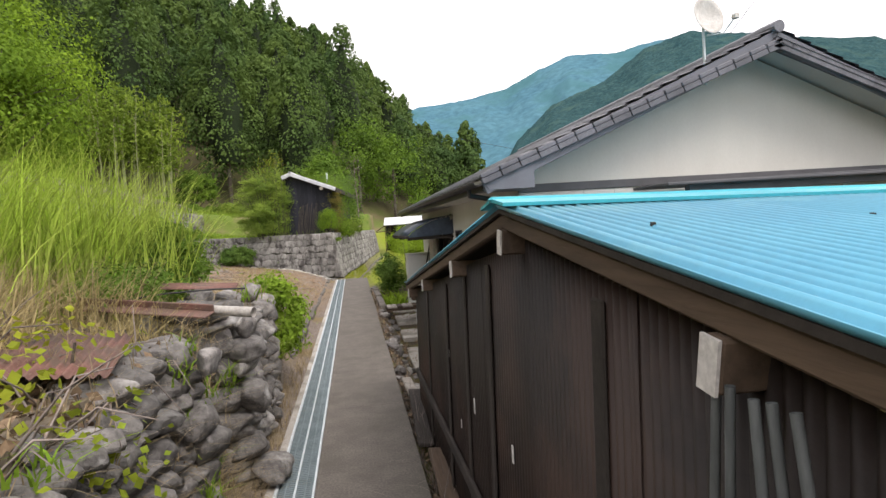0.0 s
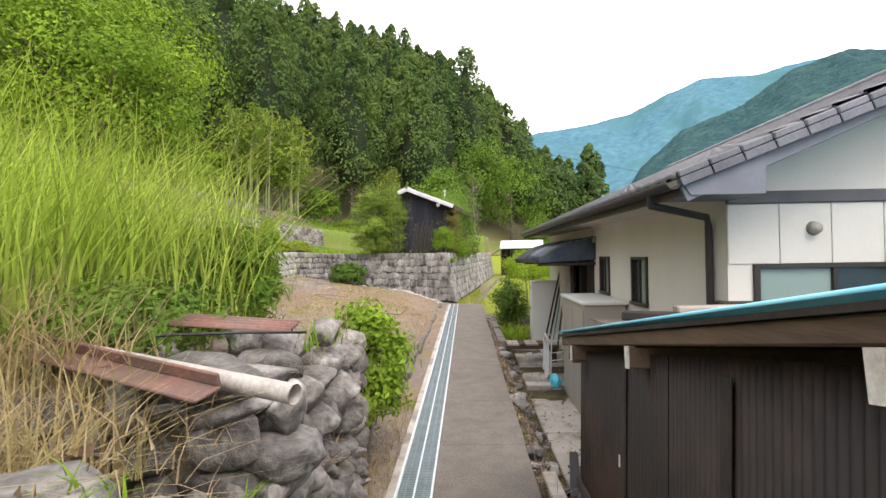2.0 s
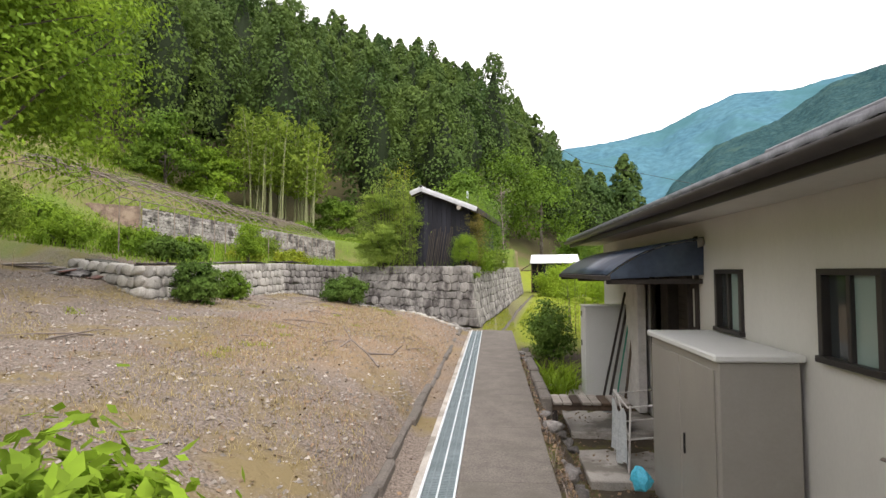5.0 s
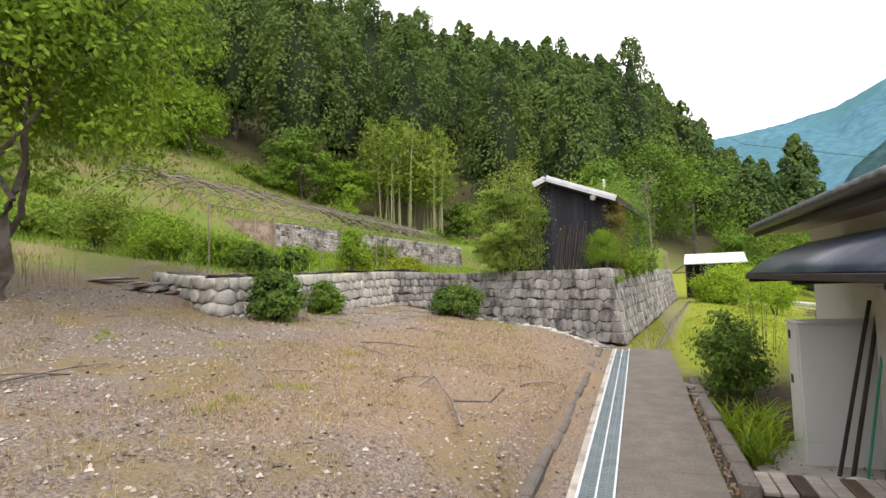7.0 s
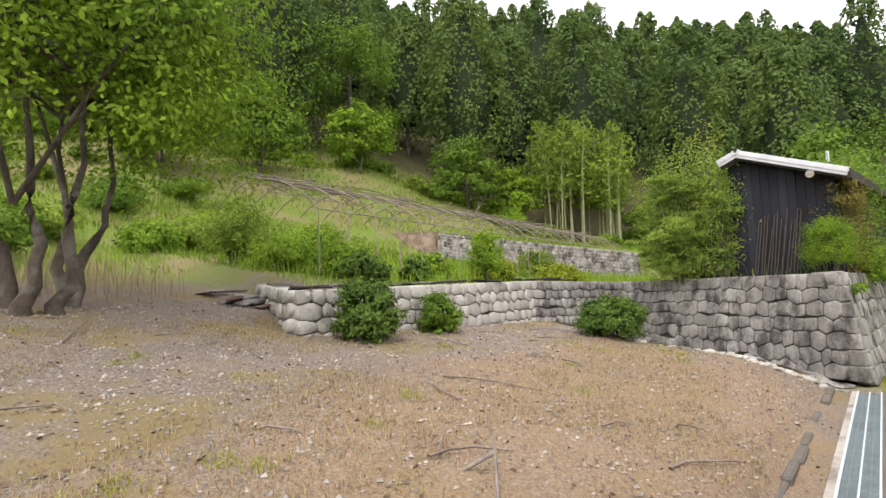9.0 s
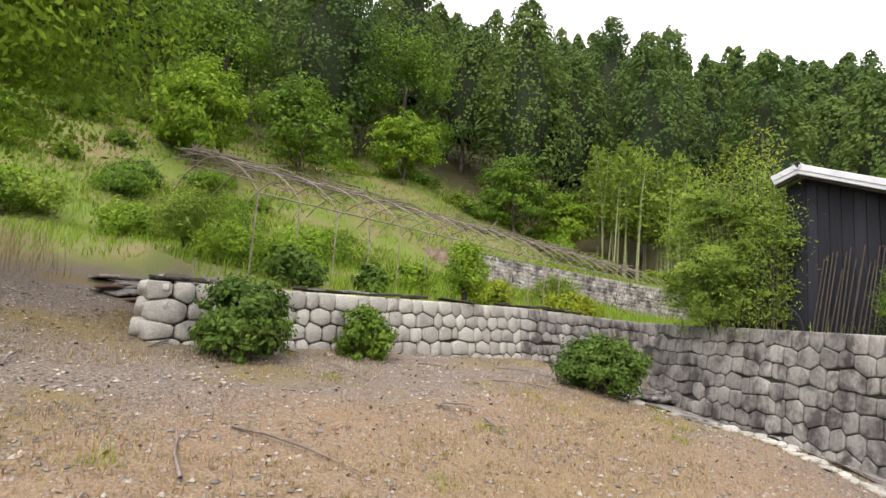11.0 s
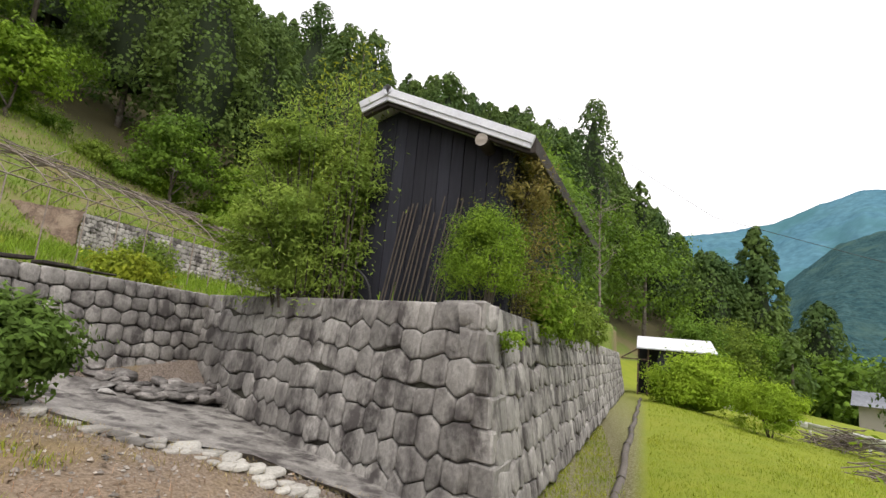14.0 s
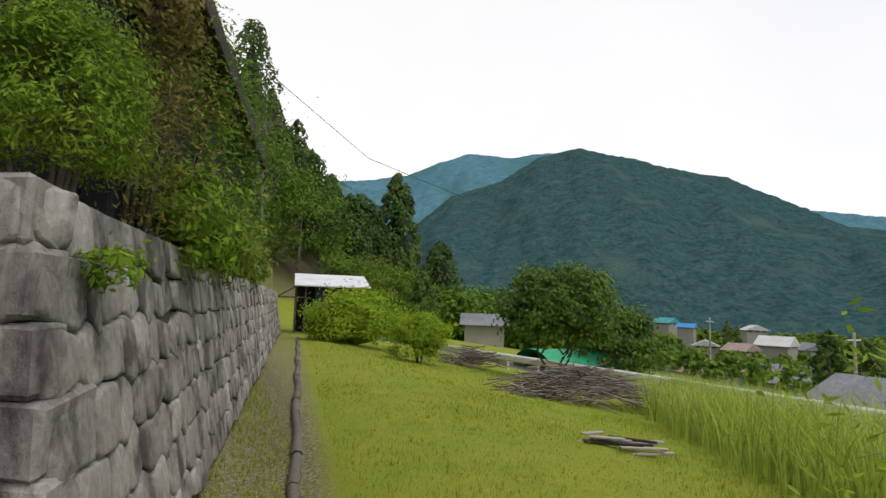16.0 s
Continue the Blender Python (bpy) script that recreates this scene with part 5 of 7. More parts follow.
bmesh.ops.create_cone(bm, cap_ends=True, segments=18, radius1=0.135, radius2=0.09, depth=0.03, matrix=pose(1.62, 13.75, -0.36 + 0.20))
tagged(part("metal_pail", bm, M_GALV, smooth=False), "small dented steel pail on the yard slab", "pail")
for k, (xa, ya, xb, mt, r_) in enumerate(((1.78, 14.5, 2.2, M_DARKWOOD, 0.022), (1.85, 14.35, 2.22, mat("green_handle", (0.03, 0.25, 0.16), (0.02, 0.2, 0.13), rough=0.4, bump=0), 0.013), (1.95, 14.2, 2.24, M_WOOD, 0.02), (1.70, 14.6, 2.15, M_DARKWOOD, 0.02))):
    tagged(tube("tool_handle", [(xa, ya, -0.40), (xb, ya + 0.25, 1.35)], r_, mt), "long tool handle leaning by the entrance", "tool", "tools by the entrance")
boxpart("wall_board", (2.10, 2.22, 13.9, 14.6, -0.4, 1.5), M_WHITEPAINT, house, "pale board beside the entrance")
# timber pile on corrugated sheet between shed and house
pile = thing("lean_to_roof", "low rusty corrugated roof between shed and house", "lean-to", (0, 0, 0))
corrugated("roof_sheet", 2.9, 0.75, mat("rusty_sheet", (0.17, 0.14, 0.12), (0.11, 0.085, 0.07), rough=0.6, bump=0.3), pile, pose(1.15, 6.62, 1.16, -3, 1, 0))
boxpart("beam", (1.12, 4.2, 6.60, 6.68, 1.04, 1.13), M_WOOD, pile)
for x_ in (1.17, 4.0):
    boxpart("post", (x_, x_ + 0.08, 6.69, 6.77, -0.72, 1.06), M_WOOD, pile)
for k, (x0, x1, y_, z_, h_, rz, mt) in enumerate(((1.75, 3.1, 6.72, 1.18, 0.13, 1, M_PALEWOOD), (1.9, 3.9, 6.86, 1.19, 0.07, -2, M_PALEWOOD), (2.2, 3.3, 6.9, 1.27, 0.06, 3, M_DARKWOOD), (1.3, 1.8, 6.85, 1.18, 0.08, -25, M_DARKWOOD))):
    bm = bmesh.new()
    box(bm, 0, x1 - x0, 0, 0.14, 0, h_, bevel=0.012)
    o = part("timber", bm, mt)
    o.matrix_basis = pose(x0, y_ - 0.1, z_ - 0.0, 0, 0, rz)
    tagged(o, "bleached old timber lying on the corrugated roof" if mt is M_PALEWOOD else "dark old timber lying on the corrugated roof", "timber", "timbers on the low roof")
tagged(tube("black_pipe", [(2.4, 6.66, 1.25), (3.2, 6.66, 1.28), (4.3, 6.7, 1.30)], 0.05, M_BLACKPLASTIC), "black plastic pipe lying on the timbers", "pipe")
tagged(tube("blue_pipe", [(1.2, 6.9, -0.72), (1.2, 6.92, 0.85)], 0.02, M_PLASTICBLUE), "upright blue plastic pipe behind the shed", "pipe")

# ---- barn on the terrace ----
barn = thing("barn", "small black-boarded barn with a pale metal gable roof", "barn", (0, 0, 0))
BM = pose(-2.25, 22.28, 0, 0, 0, -8.2)
BZ, BR, BE, BH = 1.8, 4.30, 3.60, 1.76
# local: x across the gable, y back
for x0, x1, y0, y1, nm in ((-0.28, 1.5, 0.30, 0.42, "gable_wall"), (1.38, 1.5, 0.42, 5.2, "side_wall"), (-0.28, -0.16, 0.42, 5.2, "side_wall"), (-0.28, 1.5, 5.2, 5.32, "back_wall")):
    boxpart(nm, (x0, x1, y0, y1, BZ - 0.2, BE - 0.02), M_BLACKBOARD, barn, m=BM, bevel=0)
bm = bmesh.new()
for yv in (0.30, 0.42):
    for x, z in ((-0.28, BE - 0.02), (1.5, BE - 0.02), (1.5, BE + 0.04), (0, BR - 0.06), (-0.28, BR - 0.18)):
        bm.verts.new((x, yv, z))
bm.verts.ensure_lookup_table()
bm.faces.new([bm.verts[i] for i in range(5)])
bm.faces.new([bm.verts[i] for i in range(9, 4, -1)])
bmesh.ops.transform(bm, matrix=BM, verts=bm.verts)
part("gable_top", bm, M_BLACKBOARD, barn)
rbn = random.Random(3)
for k in range(11):
    x = -0.15 + k * 0.15
    zt = BR - 0.12 - (BR - BE) * abs(x + 0.07) / 1.76
    boxpart("board", (x + 0.002, x + 0.145, 0.275 + rbn.uniform(0, .012), 0.298, BZ - 0.1, zt), M_BLACKBOARD, barn, m=BM, bevel=0.003)
for k in range(8):
    boxpart("side_board", (1.502, 1.52, 0.42 + k * 0.6, 1.01 + k * 0.6, BZ - 0.1, BE - 0.1), M_BLACKBOARD, barn, m=BM, bevel=0.003)
brs = math.atan((BR - BE) / BH)
for sg in (1, -1):
    m = BM @ pose(0, 0, BR) @ Matrix.Rotation(brs * sg, 4, "Y")
    ln = (BH if sg > 0 else 0.34) / math.cos(brs)
    boxpart("roof_slope", (min(0, sg * ln), max(0, sg * ln), 0.0, 5.6, 0.02, 0.07), M_ZINC, barn, "pale zinc roof sheet", m=m, bevel=0.01)
    boxpart("verge_flashing", (min(0, sg * ln), max(0, sg * ln), -0.03, -0.002, -0.06, 0.075), M_ZINC, barn, m=m)
    boxpart("verge_flashing", (min(0, sg * ln), max(0, sg * ln), -0.045, -0.03, -0.005, 0.085), M_ZINC, barn, m=m)
    boxpart("rafter", (min(0, sg * ln), max(0, sg * ln), 0.01, 0.08, -0.10, 0.015), M_DARKWOOD, barn, m=m)
boxpart("eave_board", (BH - 0.03, BH + 0.035, -0.02, 5.6, BE - 0.10, BE + 0.075), M_DARKWOOD, barn, "dark eave board", m=BM)
tube("ridge_cap", [BM @ Vector((0, -0.06, BR + 0.06)), BM @ Vector((0, 5.6, BR + 0.06))], 0.06, M_ZINC, barn, "rounded zinc ridge cap", 10)
for x_ in (1.2,):
    z_ = BR - (BR - BE) * abs(x_) / BH - 0.14
    tube("purlin_log", [BM @ Vector((x_, -0.02, z_)), BM @ Vector((x_, 0.5, z_))], 0.075, M_DARKWOOD, barn, "round log purlin", 12)
    bm = bmesh.new()
    bmesh.ops.create_circle(bm, cap_ends=True, segments=14, radius=0.072, matrix=BM @ pose(x_, -0.023, z_, 90))
    part("log_end", bm, M_PALEWOOD, barn, "pale sawn end of the log")
for k in range(14):
    x_ = 0.18 + k * 0.055
    tagged(tube("bamboo_pole", [BM @ Vector((x_ - 0.10 + rbn.uniform(-.02, .02), 0.12 + rbn.uniform(0, .06), BZ)), BM @ Vector((x_ + 0.06, 0.235, BZ + rbn.uniform(1.0, 1.35)))], 0.010, M_BAMBOOPOLE, sides=5), "thin dry bamboo pole leaning on the black boards", "pole", "bamboo poles against the barn")
tube("hoop", [BM @ Vector((-0.45 + 0.42 * math.cos(t), 0.18, BZ + 0.1 + 0.42 * math.sin(t))) for t in np.linspace(0, math.pi, 14)], 0.014, M_BLACKPLASTIC, barn, "black hoop leaning on the wall", 6)
tube("chimney_pipe", [BM @ Vector((1.0, 2.5, 3.8)), BM @ Vector((1.0, 2.5, 4.55))], 0.035, M_GALV, barn, "thin steel flue", 8)

# ---- far shed ----
fs = thing("far_shed", "small dark open shed with a pale metal roof", "shed", (0, 0, 0))
FM = pose(2.58, 43.2, 0, 0, 0, -6)
boxpart("roof", (-0.05, 3.25, -0.2, 2.6, 0, 0.06), M_ZINC, fs, "pale sheet roof", m=FM @ pose(0, 0, 2.25, 13, 0, 0))
boxpart("back_wall", (0, 3.2, 2.3, 2.4, 0.0, 2.7), M_BLACKBOARD, fs, m=FM, bevel=0)
boxpart("front_wall", (0.85, 3.2, 0.1, 0.2, 0.0, 2.26), M_BLACKBOARD, fs, m=FM, bevel=0)
boxpart("side_wall", (3.1, 3.2, 0.2, 2.3, 0.0, 2.3), M_BLACKBOARD, fs, m=FM, bevel=0)
for x_ in (0.0, 0.42):
    boxpart("post", (x_, x_ + 0.07, 0.1, 0.17, 0.0, 2.25), M_WOOD, fs, m=FM)
tube("brace", [FM @ Vector((-0.7, 0.1, 1.75)), FM @ Vector((0.0, 0.1, 2.2))], 0.03, M_WOOD, fs)
boxpart("rail", (-0.7, 0.45, 0.1, 0.15, 1.7, 1.76), M_WOOD, fs, m=FM)

# ---- road and guardrail ----
road = thing("road", "narrow grey asphalt road below the lawn", "road", kind="structure")
rp = [(12.9 + 0.0, 18.0), (13.3, 26.5), (12.7, 32.0), (11.6, 38.0), (10.4, 46.0), (8.0, 60.0)]
v, f = [], []
for k, (x, y) in enumerate(rp):
    z = -1.27
    v += [(x + 0.3, y, z + 0.01), (x + 4.0, y, z + 0.01), (x + 4.0, y, z - 0.3), (x + 0.3, y, z - 0.3)]
for k in range(len(rp) - 1):
    for q in range(4):
        f.append([k * 4 + q, k * 4 + (q + 1) % 4, k * 4 + 4 + (q + 1) % 4, k * 4 + 4 + q])
ob_np("asphalt", v, f, M_ASPHALT, road)
rail = thing("guardrail", "white steel guardrail along the road", "guardrail", (0, 0, 0))
for (xa, ya), (xb, yb) in zip(rp[:-1], rp[1:]):
    n_ = max(1, int(math.hypot(xb - xa, yb - ya) / 2.0))
    for k in range(n_):
        u = k / n_
        x, y = xa + (xb - xa) * u, ya + (yb - ya) * u
        tube("post", [(x, y, -1.6), (x, y, -0.40)], 0.055, M_RAIL, rail)
    J = Joined()
    d = np.array([xb - xa, yb - ya])
    prof = [(-0.0, -0.02), (0.05, 0.06), (0.0, 0.13), (0.05, 0.20), (0.0, 0.28)]
    nx_, ny_ = d[1] / np.linalg.norm(d), -d[0] / np.linalg.norm(d)
    vv = [(x - nx_ * (0.06 + o_), y - ny_ * (0.06 + o_), -0.68 + z_) for (x, y) in ((xa, ya), (xb, yb)) for o_, z_ in prof]
    o = J.add(np.array(vv), np.array([[k, k + 1, k + 6, k + 5] for k in range(4)])).make("rail_beam", M_RAIL, rail, smooth=True)
    md = o.modifiers.new("thick", "SOLIDIFY")
    md.thickness = 0.01

# ---- vegetation ----
def bush(name, label, centre, radii, material, clumps=60, per=40, size=0.07, seed=1, clump=0.28, aspect=0.45, category="shrub", stems=5, group="", core=0.42, squash=1.0, up=0.5, base=None, stemw=1.0):
    """A shrub: stems, a shaded core and clumped leaves."""
    rng = np.random.default_rng(seed)
    x, y, z = centre
    base = base or (x, y, gz(x, y))
    t = thing(name, label, category, base, group)
    loc = np.array([x - base[0], y - base[1], z - base[2]])
    J = Joined()
    for k in range(stems):
        a = rng.uniform(0, 6.28)
        tip = loc + np.array([math.cos(a) * radii[0] * 0.5, math.sin(a) * radii[1] * 0.5, radii[2] * rng.uniform(0, 0.6)])
        J.tube([(math.cos(a) * 0.05, math.sin(a) * 0.05, -0.05), tip * [0.4, 0.4, 0.55], tip], np.array([0.022, 0.016, 0.006]) * stemw, 5)
    tagged(J.make("stems", M_BARK, t), kind="stuff")
    if core:
        ob_np("inner_foliage", *blob_np(loc, np.asarray(radii) * core, rng), material, t, smooth=False)
    ob_np("foliage", *clumps_np(loc, radii, clumps, per, size, rng, clump, aspect, up, squash=squash), material, t)
    return t


def plume_bush(name, label, base, height, rx, ry, stems, per, material, seed, size=0.1, category="bush", cane=0.013):
    """Arching leafy canes that fan out of one root."""
    rng = np.random.default_rng(seed)
    t = thing(name, label, category, base)
    J, pts, axs = Joined(), [], []
    for k in range(stems):
        a = rng.uniform(0, 6.283)
        reach = math.sqrt(rng.uniform(0.0, 1.0)) * rng.uniform(0.75, 1.18)
        h = height * rng.uniform(0.75, 1.12) * math.sqrt(max(0.04, 1.12 - reach ** 2 * 0.93))
        dx, dy = math.cos(a) * rx * reach, math.sin(a) * ry * reach
        u = np.linspace(0, 1, 6)
        curve = np.stack([dx * (0.3 + 0.7 * u ** 1.2), dy * (0.3 + 0.7 * u ** 1.2), h * np.sin(u * 1.85) / math.sin(1.57)], 1) + np.array([math.cos(a) * 0.12, math.sin(a) * 0.12, -0.03])
        J.tube(curve, np.linspace(cane, cane * 0.25, 6), 4)
        uu = rng.uniform(0.04, 1.04, per) ** 0.8
        q = np.stack([np.interp(uu, u, curve[:, c]) for c in range(3)], 1)
        wide = 0.05 + 0.13 * np.sin(np.clip(uu, 0, 1) * 2.6)
        q += rng.normal(0, 1, (per, 3)) * wide[:, None]
        q[:, 2] -= np.abs(rng.normal(0, 0.07, per))
        pts.append(q)
    tagged(J.make("cane_rest", M_BARK, t), kind="stuff")
    ob_np("foliage", *leaves_np(np.concatenate(pts), size, np.array([[0.1, -0.5, 1.0]]), 0.3, rng, 0.8), material, t)
    return t


def broad_tree(name, label, x, y, height, crown_r, material, seed, trunks=1, clumps=120, per=60, size=0.14, base_z=None, crown_low=0.35, lean=(0, 0), rad=0.14, squash=0.75):
    rng = np.random.default_rng(seed)
    z0 = gz(x, y) if base_z is None else base_z
    t = thing(name, label, "tree", (x, y, z0))
    top = np.array([lean[0], lean[1], height * (1 + crown_low) / 2])
    cr = np.array([crown_r, crown_r, height * (1 - crown_low) / 2 * 1.08])
    J = Joined()
    for k in range(trunks):
        a = 6.28 * k / trunks + rng.uniform(0, 0.8) if trunks > 1 else 0
        o = np.array([math.cos(a), math.sin(a), 0]) * (0.4 if trunks > 1 else 0)
        mid = o * 1.6 + top * [0.4, 0.4, 0] + [0, 0, height * crown_low]
        pts = np.array([o * 0.9 + [0, 0, -0.2], o * 1.1 + [rng.normal(0, .06), rng.normal(0, .06), height * crown_low * 0.5], mid, top * 0.9 + o * 2.0 + rng.normal(0, 0.15, 3)])
        if trunks > 1:
            uu = np.linspace(0, 1, 12)
            bent = np.stack([np.interp(uu * 3, [0, 1, 2, 3], pts[:, c]) for c in range(3)], 1)
            bent[1:, :2] += rng.normal(0, 0.075, (11, 2)).cumsum(0) * 0.8
            J.tube(bent, np.interp(uu, [0, 0.08, 0.35, 1], [1.9, 1.25, 0.9, 0.2]) * rad * rng.uniform(0.9, 1.15, 12), 9)
            pts[3] = bent[-1]
        else:
            J.tube(pts, np.array([1.35, 0.95, 0.75, 0.2]) * rad, 8)
        for q in range(7):
            u = rng.uniform(0.45, 0.95)
            st = pts[2] * (1 - u) + pts[3] * u if u > 0.6 else pts[1] * 0.3 + pts[2] * 0.7
            dd = rng.normal(size=3)
            dd[2] = abs(dd[2]) * 0.5
            dd /= np.linalg.norm(dd)
            en = top + dd * cr * 0.85
            J.tube([st, (st + en) / 2 + [0, 0, 0.12], en], [rad * 0.5, rad * 0.3, rad * 0.08], 5)
    J.make("trunk", M_BARK, t)
    ob_np("crown", *clumps_np(top, cr, clumps, per, size, rng, 0.24, 0.5, 0.5, inner=0.12, squash=squash), material, t)
    return t


# forest: conifers in one mass
def conifer_np(x, y, z, h, r, rng, tufts=260, size=0.8, low=0.12, boughs=46):
    """A cedar crown of rounded drooping boughs, each a puff of needles, on a tapering egg outline."""
    u = np.clip(np.linspace(0, 1, boughs) ** 0.9 + rng.normal(0, 0.02, boughs), 0, 1)
    a = np.arange(boughs) * 2.4 + rng.uniform(0, 6.28) + rng.normal(0, 0.3, boughs)
    prof = np.clip(1 - u ** 1.6, 0.0, 1) ** 0.65 * (0.72 + 0.28 * np.clip(u / 0.25, 0, 1))
    rb_ = r * prof * rng.uniform(0.6, 0.95, boughs)
    bc = np.stack([x + rb_ * np.cos(a), y + rb_ * np.sin(a), z + h * (low + (0.97 - low) * u)], 1)
    k = rng.integers(0, boughs, tufts)
    br = (0.15 + 0.17 * prof) * r * rng.uniform(0.8, 1.25, boughs)
    d = rng.normal(size=(tufts, 3)) + np.stack([np.cos(a[k]), np.sin(a[k]), np.full(tufts, 0.55)], 1) * 0.75
    d /= np.linalg.norm(d, axis=1)[:, None]
    p = bc[k] + d * br[k][:, None] * np.array([1.0, 1.0, 1.1]) * rng.uniform(0.72, 1.1, (tufts, 1))
    ax = np.stack([np.cos(a[k]), np.sin(a[k]), np.full(tufts, -0.7)], 1)
    return leaves_np(p, size, d * 1.5 + np.array([0, 0, 0.25]), 0.62, rng, 0.42, ax)


frng = np.random.default_rng(21)
F, CORE, TR, BL = Joined(), Joined(), Joined(), Joined()
placed = []
for k in range(5000):
    az = frng.uniform(-98, 19)
    d0 = float(np.interp(az, AZ, EDGE_D))
    d = d0 + 2.5 + (172 - d0) * frng.uniform(0, 1) ** 1.2
    x, y = d * math.sin(radians(az)), 10 + d * math.cos(radians(az))
    sp = frng.uniform(0.85, 1.25) * ((5.8 if d - d0 < 15 else 4.2) + d * 0.012)
    if any((x - q[0]) ** 2 + (y - q[1]) ** 2 < sp * sp for q in placed):
        continue
    placed.append((x, y))
    if len(placed) > 820:
        break
PX = np.array(placed)
PZ = ground(PX[:, 0], PX[:, 1])
for (x, y), z in zip(placed, PZ):
    d = math.hypot(x, y - 10)
    az = math.degrees(math.atan2(x, y - 10))
    d0 = float(np.interp(az, AZ, EDGE_D))
    closeness = d - d0
    big = closeness < 15
    h = frng.uniform(10.5, 17.5) + (6 if big else 0) * frng.uniform(0.3, 1)
    if az > 7:
        h *= 0.72
    n_ = int(np.interp(d, [40, 60, 90, 130, 175], [4600, 3200, 1700, 900, 520]))
    s_ = float(np.interp(d, [40, 60, 90, 130, 175], [0.32, 0.39, 0.55, 0.76, 1.02]))
    rad = frng.uniform(2.7, 3.7) + (1.3 if big else 0)
    n_ = int(n_ * (1.5 if big else 1.0))
    if frng.random() < (0.28 if closeness < 7 else 0.12) and az < 6:
        hh = h * frng.uniform(0.4, 0.7)
        BL.add(*clumps_np((x, y, z + hh * 0.55), (rad * 1.1, rad * 1.1, hh * 0.45), 40, max(6, n_ // 40), s_ * 0.75, frng, 0.3, 0.7, 0.6, inner=0.3))
    else:
        F.add(*conifer_np(x, y, z, h, rad, frng, n_, s_, 0.16 if closeness < 6 else 0.1, 120 if big else 84))
        # Added dark core: paints the crown's inner shade and blocks see-through.
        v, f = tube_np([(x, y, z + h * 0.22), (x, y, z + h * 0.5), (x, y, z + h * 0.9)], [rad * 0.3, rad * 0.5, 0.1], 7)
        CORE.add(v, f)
    if closeness < 16:
        TR.tube([(x, y, z - 0.5), (x, y, z + h * 0.4)], [0.24, 0.15], 6)
forest = thing("forest", "dense dark green cedar forest on the steep hillside", "forest", kind="stuff")
tagged(F.make("cedar_crowns", M_CEDAR, forest, smooth=False), kind="stuff")
tagged(BL.make("broadleaf_crowns", M_BROAD, forest, "lighter broadleaf crowns among the cedars", smooth=False), kind="stuff")
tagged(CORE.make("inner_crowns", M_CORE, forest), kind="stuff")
tagged(TR.make("tree_trunks", M_BARK, forest), kind="stuff")

# bamboo stand at the forest edge
bam = thing("bamboo_grove", "tall yellow-green bamboo grove at the forest edge", "bamboo", kind="stuff")
brg = np.random.default_rng(5)
ST, LF = Joined(), []
for k in range(46):
    az, d = brg.uniform(-28, -20.5), brg.uniform(41, 46)
    x, y = d * math.sin(radians(az)), 10 + d * math.cos(radians(az))
    z = gz(x, y)
    h = brg.uniform(6.5, 9.5)
    lx, ly = brg.normal(0, 0.5, 2)
    ST.tube([(x, y, z), (x + lx * 0.3, y + ly * 0.3, z + h * 0.6), (x + lx, y + ly, z + h)], [0.06, 0.05, 0.015], 5)
    m_ = 190
    u = brg.uniform(0.42, 1.03, m_)
    sp = 1.15 * np.sin(np.clip((u - 0.35) / 0.7, 0, 1) * np.pi) + 0.15
    LF.append(np.stack([x + lx * u + brg.normal(0, 1, m_) * sp * 0.6, y + ly * u + brg.normal(0, 1, m_) * sp * 0.6, z + h * u], 1))
ST.make("canes", mat("bamboo_cane", (0.30, 0.30, 0.16), (0.20, 0.22, 0.10), rough=0.5, bump=0.05), bam)
ob_np("bamboo_leaves", *leaves_np(np.concatenate(LF), 0.42, None, 0.35, brg, 1.0), M_BAMBOO, bam)

# near trees and shrubs
broad_tree("garden_tree", "leafy broadleaf tree with several gnarled trunks", -7.75, 12.4, 5.6, 2.75, M_BRIGHT, 3, trunks=5, clumps=330, per=170, size=0.085, crown_low=0.24, rad=0.072)
plume_bush("bamboo_bush", "large feathery green bamboo clump beside the barn", (-3.30, 22.95, 1.8), 2.6, 1.2, 0.7, 60, 240, M_FEATHER, 11, 0.066)
bush("bamboo_bush", "large feathery green bamboo clump in layered sprays", (-3.5, 22.92, 3.05), (1.25, 0.8, 1.3), M_FEATHER, 130, 190, 0.066, 113, 0.17, 0.3, core=0.3, squash=0.45, up=1.1, base=(-3.42, 23.0, 1.8))
bush("bamboo_bush", "low dense skirt of feathery leaves at the wall edge", (-3.35, 22.78, 2.25), (1.1, 0.42, 0.5), M_FEATHER, 150, 80, 0.06, 111, 0.25, 0.3, core=0.5)
plume_bush("bamboo_bush", "feathery green shoots leaning on the barn front", (-2.72, 22.62, 1.8), 2.5, 0.36, 0.3, 22, 260, M_FEATHER, 112, 0.066)
plume_bush("bamboo_bush", "feathery yellowing bamboo shoots above the bush", (-3.0, 22.95, 1.8), 3.3, 0.5, 0.45, 12, 170, M_YELLOW, 12, 0.075)
bush("round_shrub", "small rounded bright green shrub on the wall edge", (-0.86, 21.76, 2.36), (0.42, 0.40, 0.46), M_BRIGHT, 150, 120, 0.034, 13, 0.3, 0.3, core=0)
plume_bush("climbing_shrub", "straggly green creeper beside the barn", (-0.78, 22.75, 1.85), 1.6, 0.3, 0.45, 30, 230, M_RUSSETLEAF, 14, 0.055, "shrub")
plume_bush("climbing_shrub", "lush green shrub crowding the barn corner", (-0.72, 24.1, 1.85), 2.3, 0.5, 1.0, 60, 260, M_BROAD, 156, 0.065, "shrub")
